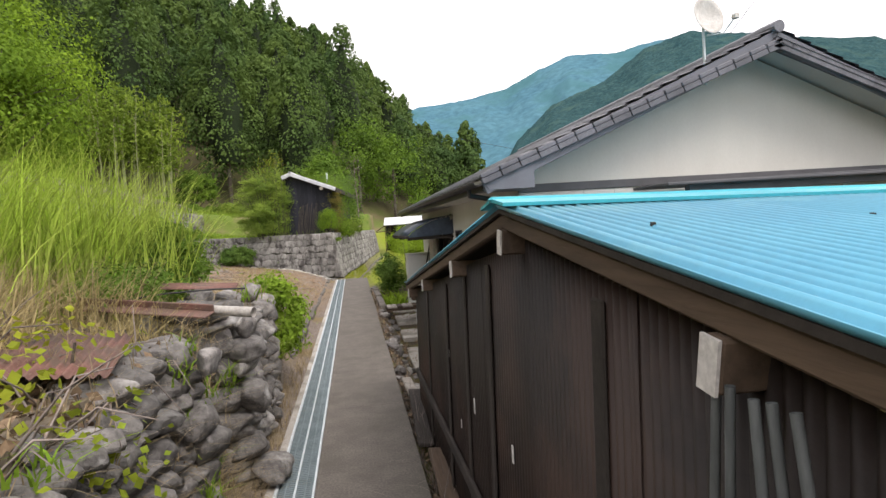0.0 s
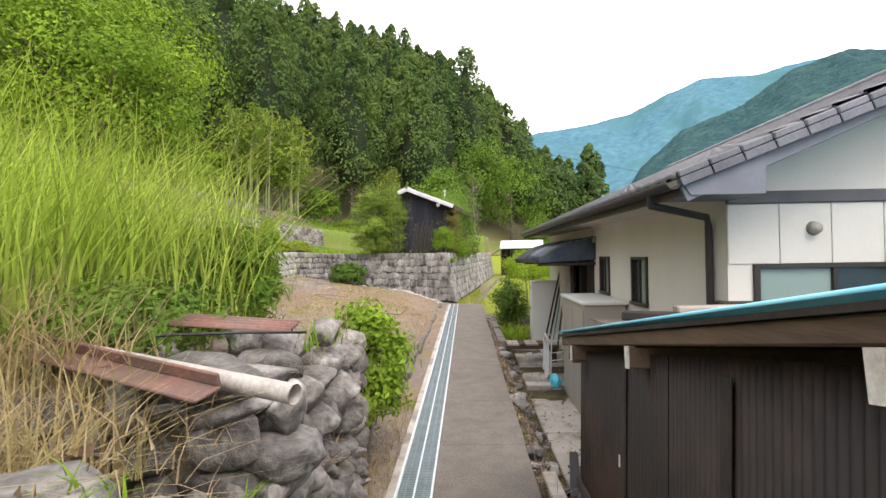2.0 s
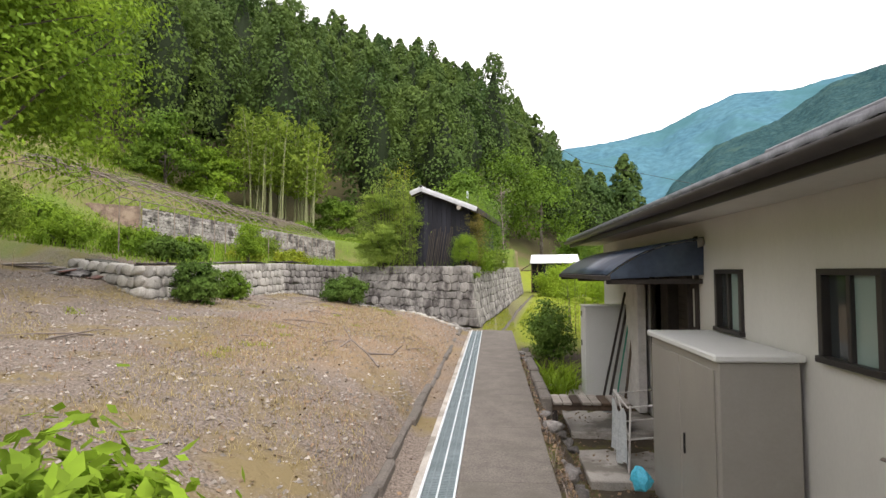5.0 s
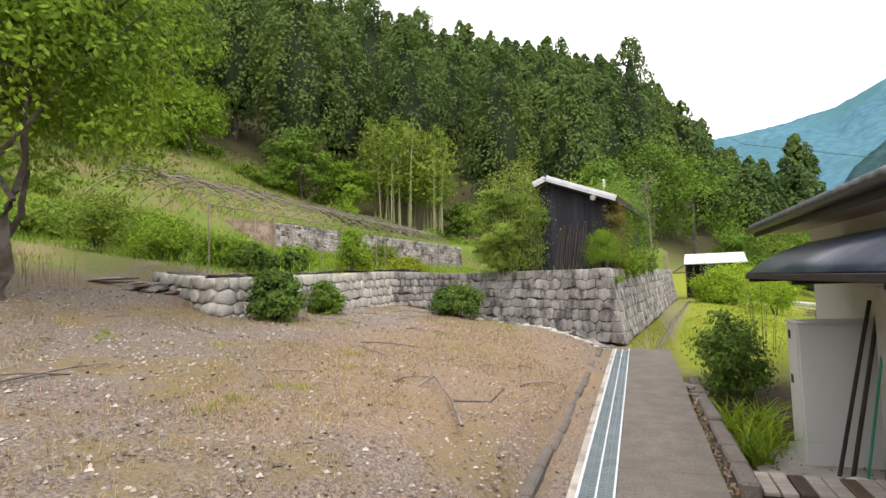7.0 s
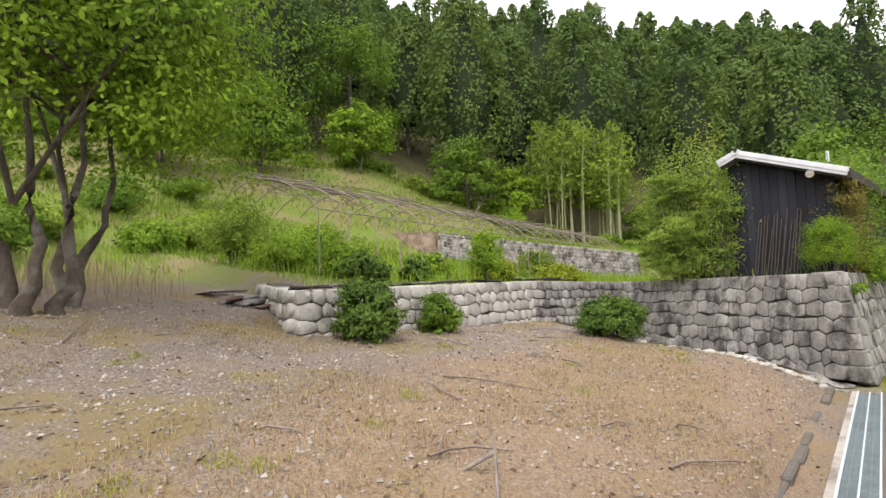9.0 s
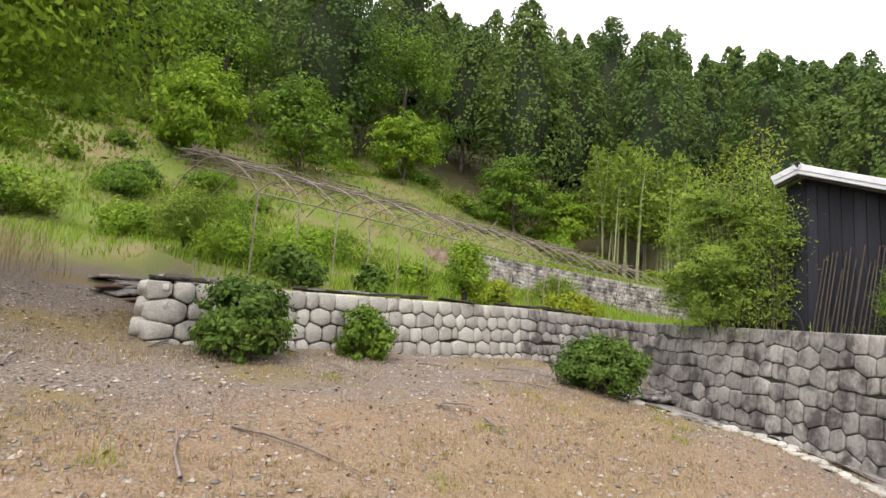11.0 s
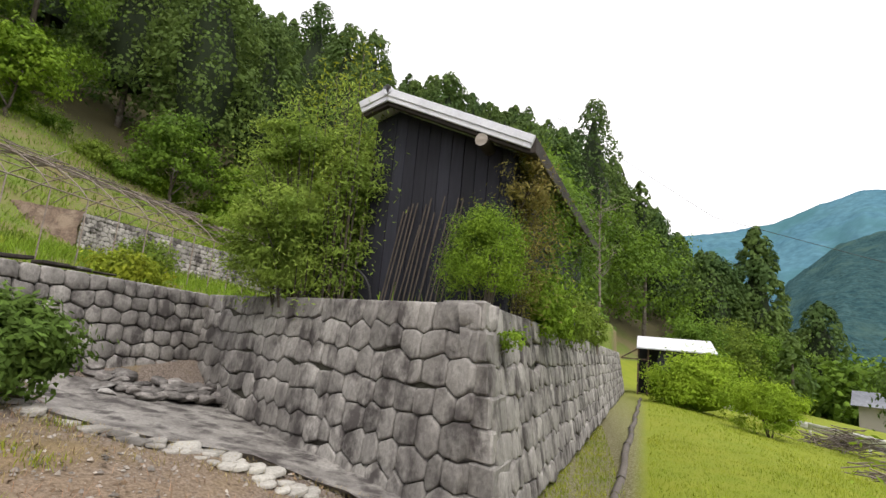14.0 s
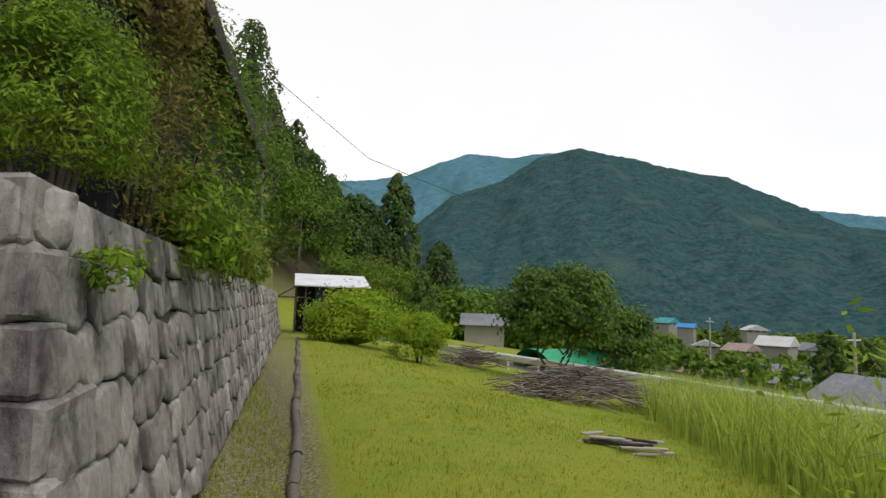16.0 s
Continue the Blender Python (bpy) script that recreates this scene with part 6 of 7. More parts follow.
plume_bush("climbing_shrub", "lush green shrub along the barn side", (-0.6, 26.2, 1.85), 2.7, 0.7, 1.2, 60, 220, M_GLOSSY, 157, 0.075, "shrub")
bush("wall_shrub", "leafy green shrub on the terrace edge", (-0.5, 23.6, 2.1), (0.5, 0.6, 0.5), M_BRIGHT, 70, 50, 0.08, 15, 0.3, 0.35, base=(-0.85, 23.7, 1.82))
bush("wall_shrub", "leafy green shrub on the terrace edge", (-0.25, 25.2, 2.05), (0.5, 0.7, 0.4), M_BAMBOO, 60, 45, 0.09, 16, 0.3, 0.35, base=(-0.65, 25.2, 1.82))
bush("climbing_shrub", "straggly russet creeper on the barn eave", (-0.6, 22.45, 3.3), (0.26, 0.35, 0.42), M_RUSSETLEAF, 46, 45, 0.05, 152, 0.33, 0.35, core=0, base=(-0.98, 22.6, 1.82))
bush("terrace_tree", "dense green trees behind the barn", (-1.3, 28.5, 3.6), (1.5, 1.8, 2.3), M_BROAD, 160, 60, 0.16, 153, 0.25, 0.5, "tree")
bush("terrace_tree", "dense green trees behind the barn", (-0.6, 33.5, 3.4), (1.4, 2.0, 2.0), M_GLOSSY, 140, 50, 0.17, 154, 0.25, 0.5, "tree")
bush("terrace_shrub", "low light green shrub on the terrace edge", (0.1, 30.0, 2.2), (0.5, 0.9, 0.5), M_BAMBOO, 60, 45, 0.1, 155)
bush("wall_weed", "tuft of green weed on the wall face", (-0.5, 21.45, 1.6), (0.12, 0.16, 0.12), M_BRIGHT, 16, 22, 0.05, 17, 0.4, 0.35, "weed", 2, core=0, base=(-0.62, 21.45, 1.52), stemw=0.25)
bush("garden_shrub", "dark glossy evergreen shrub against the stone wall", (-5.72, 15.55, 1.50), (0.47, 0.48, 0.46), M_GLOSSY, 130, 70, 0.065, 18, 0.22)
bush("garden_shrub", "small evergreen shrub against the stone wall", (-5.82, 17.2, 1.36), (0.36, 0.34, 0.42), M_BROAD, 80, 50, 0.06, 19, 0.24)
bush("garden_shrub", "dark glossy evergreen shrub on the dry lawn", (-3.98, 19.75, 1.20), (0.64, 0.5, 0.40), M_GLOSSY, 150, 70, 0.065, 20, 0.22)
bush("path_bush", "leafy green bush at the end of the rubble wall", (-0.98, 6.5, 0.82), (0.42, 0.45, 0.52), M_BRIGHT, 120, 70, 0.06, 21, 0.3, 0.5)
bush("yard_shrub", "dark green shrub beside the path", (1.15, 17.2, 0.35), (0.5, 0.7, 0.75), M_GLOSSY, 90, 55, 0.075, 22)
bush("lawn_bush", "large rounded light green bush on the far lawn", (4.3, 39.2, 0.95), (1.75, 1.4, 1.15), M_LIME, 190, 70, 0.13, 25, core=0.75)
bush("lawn_bush", "arching tuft of tall pampas-like grass", (5.25, 34.2, 0.6), (0.95, 0.9, 0.75), M_LIME, 90, 55, 0.2, 26, aspect=0.15)
broad_tree("persimmon_tree", "spreading dark green fruit tree at the lawn edge", 9.9, 34.0, 3.7, 2.0, M_GLOSSY, 31, trunks=3, clumps=230, per=70, size=0.16, crown_low=0.3, rad=0.06, squash=0.9)
broad_tree("round_tree", "dense round dark tree beyond the road", 17.6, 40.5, 4.4, 2.3, M_GLOSSY, 32, clumps=120, per=55, size=0.24, crown_low=0.1, base_z=-2.6)
bush("terrace_shrub", "bright yellow-green shrub behind the stone wall", (-6.75, 20.0, 2.5), (0.42, 0.42, 0.58), M_BRIGHT, 90, 55, 0.06, 49, 0.3)
for k, (x, y, rx_, rz_, mt) in enumerate(((-8.4, 17.4, 0.7, 0.35, M_BRIGHT), (-7.2, 16.9, 0.45, 0.3, M_GLOSSY), (-11.5, 16.9, 0.9, 0.75, M_BAMBOO), (-7.4, 18.4, 0.3, 0.28, M_GLOSSY), (-10.0, 17.2, 0.8, 0.4, M_BRIGHT), (-7.6, 21.6, 0.6, 0.28, M_YELLOW), (-8.8, 20.5, 0.6, 0.3, M_BRIGHT), (-7.0, 23.8, 0.7, 0.3, M_YELLOW), (-13.5, 18.5, 1.2, 0.8, M_BROAD), (-15.5, 22.5, 1.2, 0.6, M_BROAD), (-9.3, 26.5, 0.8, 0.5, M_BAMBOO))):
    bush("terrace_shrub", "low bright green shrub on the terrace", (x, y, gz(x, y) + rz_ * 0.8), (rx_, rx_ * 0.8, rz_), mt, 60, 45, 0.09, 50 + k, 0.32, group="terrace shrubs")
for k, (x, y, rx_) in enumerate(((-14.5, 13.0, 1.6), (-18.5, 15.0, 2.2), (-22, 18, 2.4), (-17, 18.5, 1.8), (-25, 22, 2.6), (-21, 12.5, 2.2))):
    bush("tea_hedge", "clipped light green tea bush on the slope", (x, y, gz(x, y) + 0.35), (rx_, 0.8, 0.5), M_BAMBOO if k % 2 else M_BROAD, 60, 45, 0.14, 80 + k, 0.25, group="tea bushes")
sg_ = np.random.default_rng(88)
for k in range(34):
    az, dd = sg_.uniform(-88, -47), sg_.uniform(16, 33)
    x, y = dd * math.sin(radians(az)), 10 + dd * math.cos(radians(az))
    r_ = sg_.uniform(0.6, 1.5)
    if x > -13:
        continue
    bush("slope_bush", "rounded green bush on the overgrown slope", (x, y, gz(x, y) + r_ * 0.32), (r_, r_ * 0.8, r_ * 0.5), (M_BRIGHT, M_BROAD, M_BAMBOO, M_GLOSSY)[k % 4], 50, 42, 0.13, 200 + k, 0.3, group="bushes on the slope")
for k in range(40):
    az, dd = sg_.uniform(-86, -14), sg_.uniform(38, 44)
    x, y = dd * math.sin(radians(az)), 10 + dd * math.cos(radians(az))
    r_ = sg_.uniform(0.7, 1.5)
    bush("slope_bush", "low mixed green bush below the forest", (x, y, gz(x, y) + r_ * 0.25), (r_, r_, r_ * 0.5), (M_BRIGHT, M_BAMBOO, M_BROAD, M_BRIGHT)[k % 4], 44, 40, 0.17, 300 + k, 0.3, stems=3, group="bushes on the slope")
# trees at the forest edge behind the hoop house
for k, (az, d, h, cr_, mt) in enumerate(((-57, 33, 5.5, 2.4, M_BROAD), (-47, 37, 4.5, 2.0, M_BRIGHT), (-36, 40, 5.0, 2.3, M_BROAD), (-31, 43, 4.2, 2.0, M_BRIGHT), (-66, 30, 5.0, 2.2, M_BRIGHT), (-18, 46, 4.0, 2.0, M_BROAD), (12, 64, 6, 3.0, M_BAMBOO), (15, 66, 6.5, 3.0, M_BROAD), (9, 55, 5, 2.6, M_BROAD))):
    x, y = d * math.sin(radians(az)), 10 + d * math.cos(radians(az))
    broad_tree("slope_tree", "light green broadleaf tree at the forest edge", x, y, h, cr_ * 1.15, mt, 100 + k, clumps=120, per=50, size=0.26, crown_low=0.08, rad=0.1)
# tall conifer standing alone
cx_, cy_ = 18.6, 83.0
cz_ = -2.0
lone = thing("cedar_tree", "tall pointed dark cedar standing apart", "tree", (cx_, cy_, cz_))
tube("trunk", [(0, 0, -3), (0, 0, 12)], [0.4, 0.1], M_BARK, lone)
crg = np.random.default_rng(9)
ob_np("crown", *conifer_np(0, 0, 0, 20.0, 3.6, crg, 5200, 0.55, 0.06, 130), M_CEDAR, lone)
# Dark core put in for the shade inside the crown.
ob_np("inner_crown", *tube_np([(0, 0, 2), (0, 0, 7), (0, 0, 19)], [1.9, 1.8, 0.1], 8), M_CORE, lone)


def scatter(n, x0, x1, y0, y1, rng, keep=None):
    x, y = rng.uniform(x0, x1, n), rng.uniform(y0, y1, n)
    if keep is not None:
        k = keep(x, y)
        x, y = x[k], y[k]
    return np.stack([x, y, ground(x, y)], 1)


# tall grass on the bank
tg = np.random.default_rng(17)
pts = scatter(7000, -5.5, -1.7, 3.4, 6.9, tg, lambda x, y: x < -1.7 - 0.25 * np.abs(y - 5.6))
tuft = np.round(pts[:, :2] / 0.35) * 0.35 + tg.normal(0, 0.07, (len(pts), 2))
pts[:, 0], pts[:, 1] = np.minimum(tuft[:, 0], -1.6), tuft[:, 1]
pts[:, 2] = ground(pts[:, 0], pts[:, 1]) - 0.03
tagged(ob_np("tall_grass", *blades_np(pts, 1.3, 0.019, tg, 0.5, 5, (0.2, 0.1, 0)), M_TALLGRASS), "tall bright green grass on the bank", "grass", kind="stuff")
pts = scatter(1500, -5.0, -1.5, 1.0, 5.0, tg)
tagged(ob_np("dry_grass", *blades_np(pts, 0.5, 0.012, tg, 0.9, 3), M_DRYGRASS), "straw-coloured dry grass on the bank", "grass", kind="stuff")
bush("bank_shrub", "low green weeds at the foot of the tall grass", (-1.85, 4.75, 1.45), (0.45, 0.7, 0.2), M_BROAD, 90, 60, 0.045, 41, core=0)
bush("bank_shrub", "dark yellow-tipped shrub beside the grass", (-1.85, 5.95, 1.6), (0.38, 0.45, 0.42), M_BROAD, 90, 60, 0.075, 42, 0.35, 0.22)
bush("bank_vine", "yellow-green vine leaves over the bank edge", (-1.35, 2.3, 1.36), (0.4, 0.8, 0.14), M_YELLOW, 26, 8, 0.045, 43, 0.35, 0.8, "vine", 3, core=0)
pts = scatter(3800, -3.2, -1.25, 1.6, 4.1, tg, lambda x, y: (y > 2.3) | (x < -1.7))
pts[:, 2] = np.maximum(pts[:, 2], 1.0)
tagged(ob_np("dry_grass", *blades_np(pts, 0.5, 0.011, tg, 0.9, 4, (0.35, -0.2, 0)), M_STRAW), "long straw-coloured grass leaning over the bank edge", "grass", kind="stuff")
# dry strip along the drain
pts = scatter(1800, -1.25, -0.70, 2.0, 8.6, tg)
tagged(ob_np("dry_grass", *blades_np(pts, 0.16, 0.007, tg, 1.1, 3), M_DRYGRASS), "dry straw along the foot of the rubble wall", "grass", kind="stuff")
# straw and earth between the rocks of the rubble wall
y_ = np.concatenate([tg.uniform(0.2, 6.1, 1500), tg.uniform(3.05, 3.85, 1900)])
z_ = np.concatenate([tg.uniform(0.15, 1.3, 1500), tg.uniform(0.02, 0.75, 1900)])
pts = np.stack([-0.84 - z_ * np.where(np.arange(len(y_)) < 1500, 0.09, 0.75) - tg.uniform(0, 0.1, len(y_)), y_, z_], 1)
tagged(ob_np("dry_straw", *blades_np(pts, 0.2, 0.007, tg, 1.6, 3, (0.25, 0, -0.1)), M_DRYGRASS), "dry straw hanging between the wall rocks", "grass", kind="stuff")
pts = scatter(1500, -2.6, -1.2, 0.4, 4.2, tg)
pts[:, 2] += 0.01
tagged(ob_np("dry_straw", *blades_np(pts, 0.28, 0.008, tg, 1.8, 3), M_DRYGRASS), "matted dry straw on top of the bank", "grass", kind="stuff")
lf = scatter(4200, -2.4, -1.0, 0.4, 3.3, tg)
lf[:, 2] = np.maximum(lf[:, 2], 1.12) + tg.uniform(0.0, 0.16, len(lf))
tagged(ob_np("dead_leaves", *leaves_np(lf, 0.055, None, 0.6, tg, 1.0), M_DEADLEAF), "brown dead leaves caught on the bank", "leaves", kind="stuff")
J = Joined()
for k in range(320):
    p = np.array([tg.uniform(-2.2, -0.98), tg.uniform(0.5, 3.0), 0])
    p[2] = max(gz(p[0], p[1]), 1.12) + tg.uniform(0, 0.10)
    e = tg.normal(0, 0.16, 3) + [0.08, 0, 0]
    J.tube([p, p + e * 0.5 + [0, 0, 0.09], p + e + [0, 0, tg.uniform(-.05, .12)]], [0.006, 0.004, 0.002], 4)
tagged(J.make("dry_twigs", M_TWIG), "tangle of dry brown twigs on the bank", "twigs", kind="stuff")
bush("wall_vine", "trailing green vine leaves down the rubble wall", (-0.90, 1.75, 0.95), (0.08, 0.6, 0.42), M_YELLOW, 22, 8, 0.042, 44, 0.4, 0.85, "vine", 3, core=0, base=(-1.05, 1.75, 1.15), stemw=0.25)
yw = np.repeat(tg.uniform(0.3, 6.5, 26), 22)
zw = np.repeat(tg.uniform(0.3, 1.3, 26), 22)
pts = np.stack([-0.82 - zw * 0.09 + tg.normal(0, 0.03, len(yw)), yw + tg.normal(0, 0.05, len(yw)), zw + tg.normal(0, 0.03, len(yw))], 1)
tagged(ob_np("wall_weeds", *blades_np(pts, 0.13, 0.014, tg, 1.2, 3, (0.3, 0, 0)), M_BRIGHT), "small green weeds growing between the wall rocks", "weeds", kind="stuff")
# russet patch in the garden
pts = scatter(15000, -6.0, -1.0, 9.2, 21.0, tg, lambda x, y: ((x + 2.3) / 2.0) ** 2 + ((y - 15.5) / 5.4) ** 2 + 0.7 * np.sin(x * 2.3 + 1.5 * np.sin(y * 1.4)) + tg.normal(0, 0.25, len(x)) < 1)
tagged(ob_np("russet_grass", *blades_np(pts, 0.07, 0.006, tg, 1.0, 2), M_REDGRASS), "low russet dry grass over the garden", "grass", kind="stuff")
# pebbles, leaves and sticks in the garden
pb = scatter(42000, -8.5, -1.0, 8.0, 21.5, tg, lambda x, y: ground(x, y) < 1.75)
s_ = 0.005 + 0.02 * tg.uniform(0, 1, len(pb)) ** 3.5
oct_v = np.array([(1, 0, 0), (0, 1, 0), (-1, 0, 0), (0, -1, 0), (0.2, 0.1, 0.7), (0.2, 0.1, 0.7)])
v = pb[:, None, :] + oct_v[None] * s_[:, None, None] * tg.uniform(0.7, 1.4, (len(pb), 1, 3))
fq = np.array([[0, 1, 4, 4], [1, 2, 4, 4], [2, 3, 4, 4], [3, 0, 4, 4]])[:, :3]
tagged(ob_np("pebbles", v.reshape(-1, 3), (np.arange(len(pb))[:, None, None] * 6 + fq[None]).reshape(-1, 3), M_PEBBLE), "pale pebbles strewn over the garden", "pebbles", kind="stuff")
lf = scatter(3800, -8.5, -0.7, 8.4, 21.5, tg, lambda x, y: ground(x, y) < 1.8)
lf[:, 2] += 0.012
tagged(ob_np("dead_leaves", *leaves_np(lf, 0.045, np.array([[0, 0, 1.5]]), 0.6, tg, 0.5), M_DEADLEAF), "brown dead leaves strewn over the garden", "leaves", kind="stuff")
sk = random.Random(8)
for k in range(26):
    x, y = sk.uniform(-6.5, -1.2), sk.uniform(9.5, 19.5)
    a, ln = sk.uniform(0, 6.28), sk.uniform(0.25, 1.0)
    p = [(x + math.cos(a) * ln * u + 0.05 * math.sin(u * 7 + k), y + math.sin(a) * ln * u, gz(x + math.cos(a) * ln * u, y + math.sin(a) * ln * u) + 0.012 + 0.03 * math.sin(u * 3.1)) for u in (0, 0.3, 0.65, 1)]
    tagged(tube("stick", p, [0.011, 0.009, 0.007, 0.004], M_TWIG, sides=5), "dry fallen stick on the gravel", "stick", "sticks on the garden")
br1 = thing("fallen_branch", "forked dry branch lying on the garden", "branch", (-1.75, 12.6, gz(-1.75, 12.6)))
for pts_ in (((0.3, -0.5, 0.02), (0.05, 0.0, 0.10), (-0.3, 0.5, 0.22), (-0.45, 0.65, 0.38)), ((0.05, 0.0, 0.10), (0.35, 0.2, 0.06), (0.5, 0.1, 0.2)), ((-0.3, 0.5, 0.22), (-0.55, 0.2, 0.05), (-0.75, 0.6, 0.3))):
    tube("limb", pts_, np.linspace(0.016, 0.006, len(pts_)), M_TWIG, br1, sides=5)

# lawn
lg = np.random.default_rng(23)
pts = np.concatenate([scatter(26000, 0.75, 7.0, 20.0, 28.0, lg, lambda x, y: x > 0.55 + (y - 20.8) * 0.11), scatter(16000, 1.2, 9.5, 28.0, 44.0, lg, lambda x, y: x > 0.6 + (y - 20.8) * 0.11)])
tagged(ob_np("lawn_grass", *blades_np(pts, np.where(pts[:, 1] < 28, 0.05, 0.06) * (0.6 + 0.9 * (0.5 + 0.5 * np.sin(pts[:, 0] * 2.1 + 1.7 * np.sin(pts[:, 1] * 1.3)))), np.where(pts[:, 1] < 28, 0.007, 0.012), lg, 0.9, 2), M_LAWN), "short bright green lawn grass", "grass", kind="stuff")
pts = scatter(9000, -0.35, 0.6, 20.6, 30, lg, lambda x, y: (x > -0.55 + (y - 20.8) * 0.11) & (lg.random(len(x)) < 0.8))
tagged(ob_np("path_weeds", *blades_np(pts, 0.07, 0.008, lg, 0.8, 2), M_YELLOW), "low weeds on the earth path by the wall", "grass", kind="stuff")
pts = scatter(16000, 4.3, 13.0, 20.5, 30, lg, lambda x, y: (x > 4.95 + (y - 23) * 0.627 + lg.normal(0, 0.18, len(x))) & (x < 9.2 + (y - 23) * 0.4))
tagged(ob_np("tall_grass", *blades_np(pts, 1.0, 0.02, lg, 0.6, 4), M_TALLGRASS), "tall pale green grass below the lawn", "grass", kind="stuff")
# earth path edging log
lgx = [0.12 + 0.115 * (y - 20.0) + 0.02 * math.sin(y * 2.1) for y in np.arange(20.2, 41, 0.8)]
edging = thing("path_edging", "old concrete edging along the earth path", "kerb", kind="structure")
for k, (x, y) in enumerate(zip(lgx[:-1], np.arange(20.2, 41, 0.8))):
    z = gz(x, y)
    tube("edge_log", [(x, y, z + 0.01), (lgx[k + 1], y + 0.79, gz(lgx[k + 1], y + 0.79) + 0.01)], [0.05 + 0.006 * (k % 3), 0.05], M_CONC, edging, sides=7)
# brushwood pile
heap = thing("brushwood_pile", "grey heap of cut dry branches on the lawn", "brushwood", (6.9, 29.0, gz(6.9, 29.0)))
J = Joined()
hr = np.random.default_rng(31)
for k in range(420):
    u = hr.normal(0, 0.45, 2)
    c = np.array([u[0] * 2.2, u[1] * 1.1, 0.05 + 0.72 * math.exp(-(u[0] ** 2 + u[1] ** 2) * 1.6) * hr.uniform(0.1, 1)])
    a = hr.uniform(0, 6.28)
    d_ = np.array([math.cos(a), math.sin(a), hr.normal(0, 0.16)]) * hr.uniform(0.25, 0.75)
    J.tube([c - d_, c + [0, 0, hr.uniform(-.05, .08)], c + d_], [0.014, 0.011, 0.004], 4)
tagged(J.make("brushwood", M_TWIG, heap), kind="stuff")
J = Joined()
for k in range(160):
    u = hr.normal(0, 0.45, 2)
    c = np.array([u[0] * 1.5, u[1] * 0.9, 0.05 + 0.7 * math.exp(-(u[0] ** 2 + u[1] ** 2) * 1.6) * hr.uniform(0.1, 1)])
    a = hr.uniform(0, 6.28)
    d_ = np.array([math.cos(a), math.sin(a), hr.normal(0, 0.2)]) * hr.uniform(0.25, 0.7)
    J.tube([c - d_, c + [0, 0, hr.uniform(-.05, .08)], c + d_], [0.016, 0.012, 0.005], 4)
heap = thing("brushwood_pile", "grey heap of cut dry branches beside the pampas tuft", "brushwood", (8.1, 37.0, gz(8.1, 37.0)))
tagged(J.make("brushwood", M_TWIG, heap), kind="stuff")
# leafy sprays of a shrub right of the path end
plume_bush("path_shrub", "tall shrub with sprays of long light green leaves", (2.0, 19.6, gz(2.0, 19.6)), 1.45, 0.55, 0.5, 20, 90, M_LIME, 61, 0.055, "shrub", 0.005)
sp_ = np.random.default_rng(62)
for k, (x, y) in enumerate(((1.0, 14.9), (1.2, 15.5), (0.95, 16.0), (1.3, 16.2))):
    t = thing("strap_leaf_plant", "clump of arching bright green strap leaves by the path", "plant", (x, y, gz(x, y)), "strap-leaved plants")
    q = np.stack([sp_.normal(0, 0.10, 70), sp_.normal(0, 0.12, 70), np.zeros(70)], 1)
    tagged(ob_np("leaves", *blades_np(q, 0.5, 0.04, sp_, 1.2, 5), M_LIME, t), kind="stuff")
kerb2 = thing("border_kerb", "broken concrete kerb between path and planting", "kerb", kind="structure")
for k in range(9):
    y = 12.9 + k * 0.52
    boxpart("kerb_stone", (0.56, 0.72, y, y + 0.49, -0.35, 0.03 + random.uniform(-.02, .02)), M_CONC, kerb2, bevel=0.02)

# ---- hoop house frame ----
hoop = thing("hoop_house", "bare rusty hoop-house frame overgrown with dry vines", "greenhouse frame", (0, 0, 0))
pa, pb_ = np.array([-8.2, 16.7]), np.array([-9.2, 35.0])
ax_ = (pb_ - pa) / np.linalg.norm(pb_ - pa)
sd = np.array([-ax_[1], ax_[0]])
wid = 3.3
for k in range(25):
    c = pa + (pb_ - pa) * k / 24
    pts_ = []
    for t in np.linspace(0, 1, 13):
        off = wid * t
        hgt = 1.3 + 0.62 * math.sin(math.pi * t) ** 0.8
        q = c + sd * off
        pts_.append((q[0], q[1], gz(c[0], c[1]) + hgt + 0.13 * off))
    base = (c[0], c[1], gz(c[0], c[1]) - 0.1)
    tube("hoop", [base] + pts_, 0.0135, M_RUSTPIPE, hoop, sides=5)
for t, r_ in ((0.0, 0.014), (0.25, 0.013), (0.5, 0.02), (0.75, 0.013)):
    off = wid * t
    hgt = 1.3 + 0.62 * math.sin(math.pi * t) ** 0.8
    pts_ = []
    for k in range(17):
        c = pa + (pb_ - pa) * k / 16
        q = c + sd * off
        pts_.append((q[0], q[1], gz(c[0], c[1]) + hgt + 0.13 * off))
    tube("purlin", pts_, r_, M_RUSTPIPE, hoop, sides=5)
J = Joined()
vr = np.random.default_rng(41)
for k in range(190):
    u = vr.uniform(0, 16)
    c = pa + (pb_ - pa) * u / 16
    t = vr.normal(0.52, 0.06)
    q = c + sd * wid * t
    z = gz(c[0], c[1]) + 1.3 + 0.62 * math.sin(math.pi * min(max(t, 0), 1)) ** 0.8 + 0.13 * wid * t + vr.normal(0, 0.05)
    d_ = ax_ * vr.uniform(0.3, 0.9)
    e_ = vr.normal(0, 0.10, 3)
    J.tube([(q[0] - d_[0], q[1] - d_[1], z + e_[0]), (q[0] + e_[1], q[1], z + 0.05), (q[0] + d_[0], q[1] + d_[1], z + e_[2])], 0.009, 4)
J.make("dry_vines", M_TWIG, hoop, "matted dry vines along the ridge")

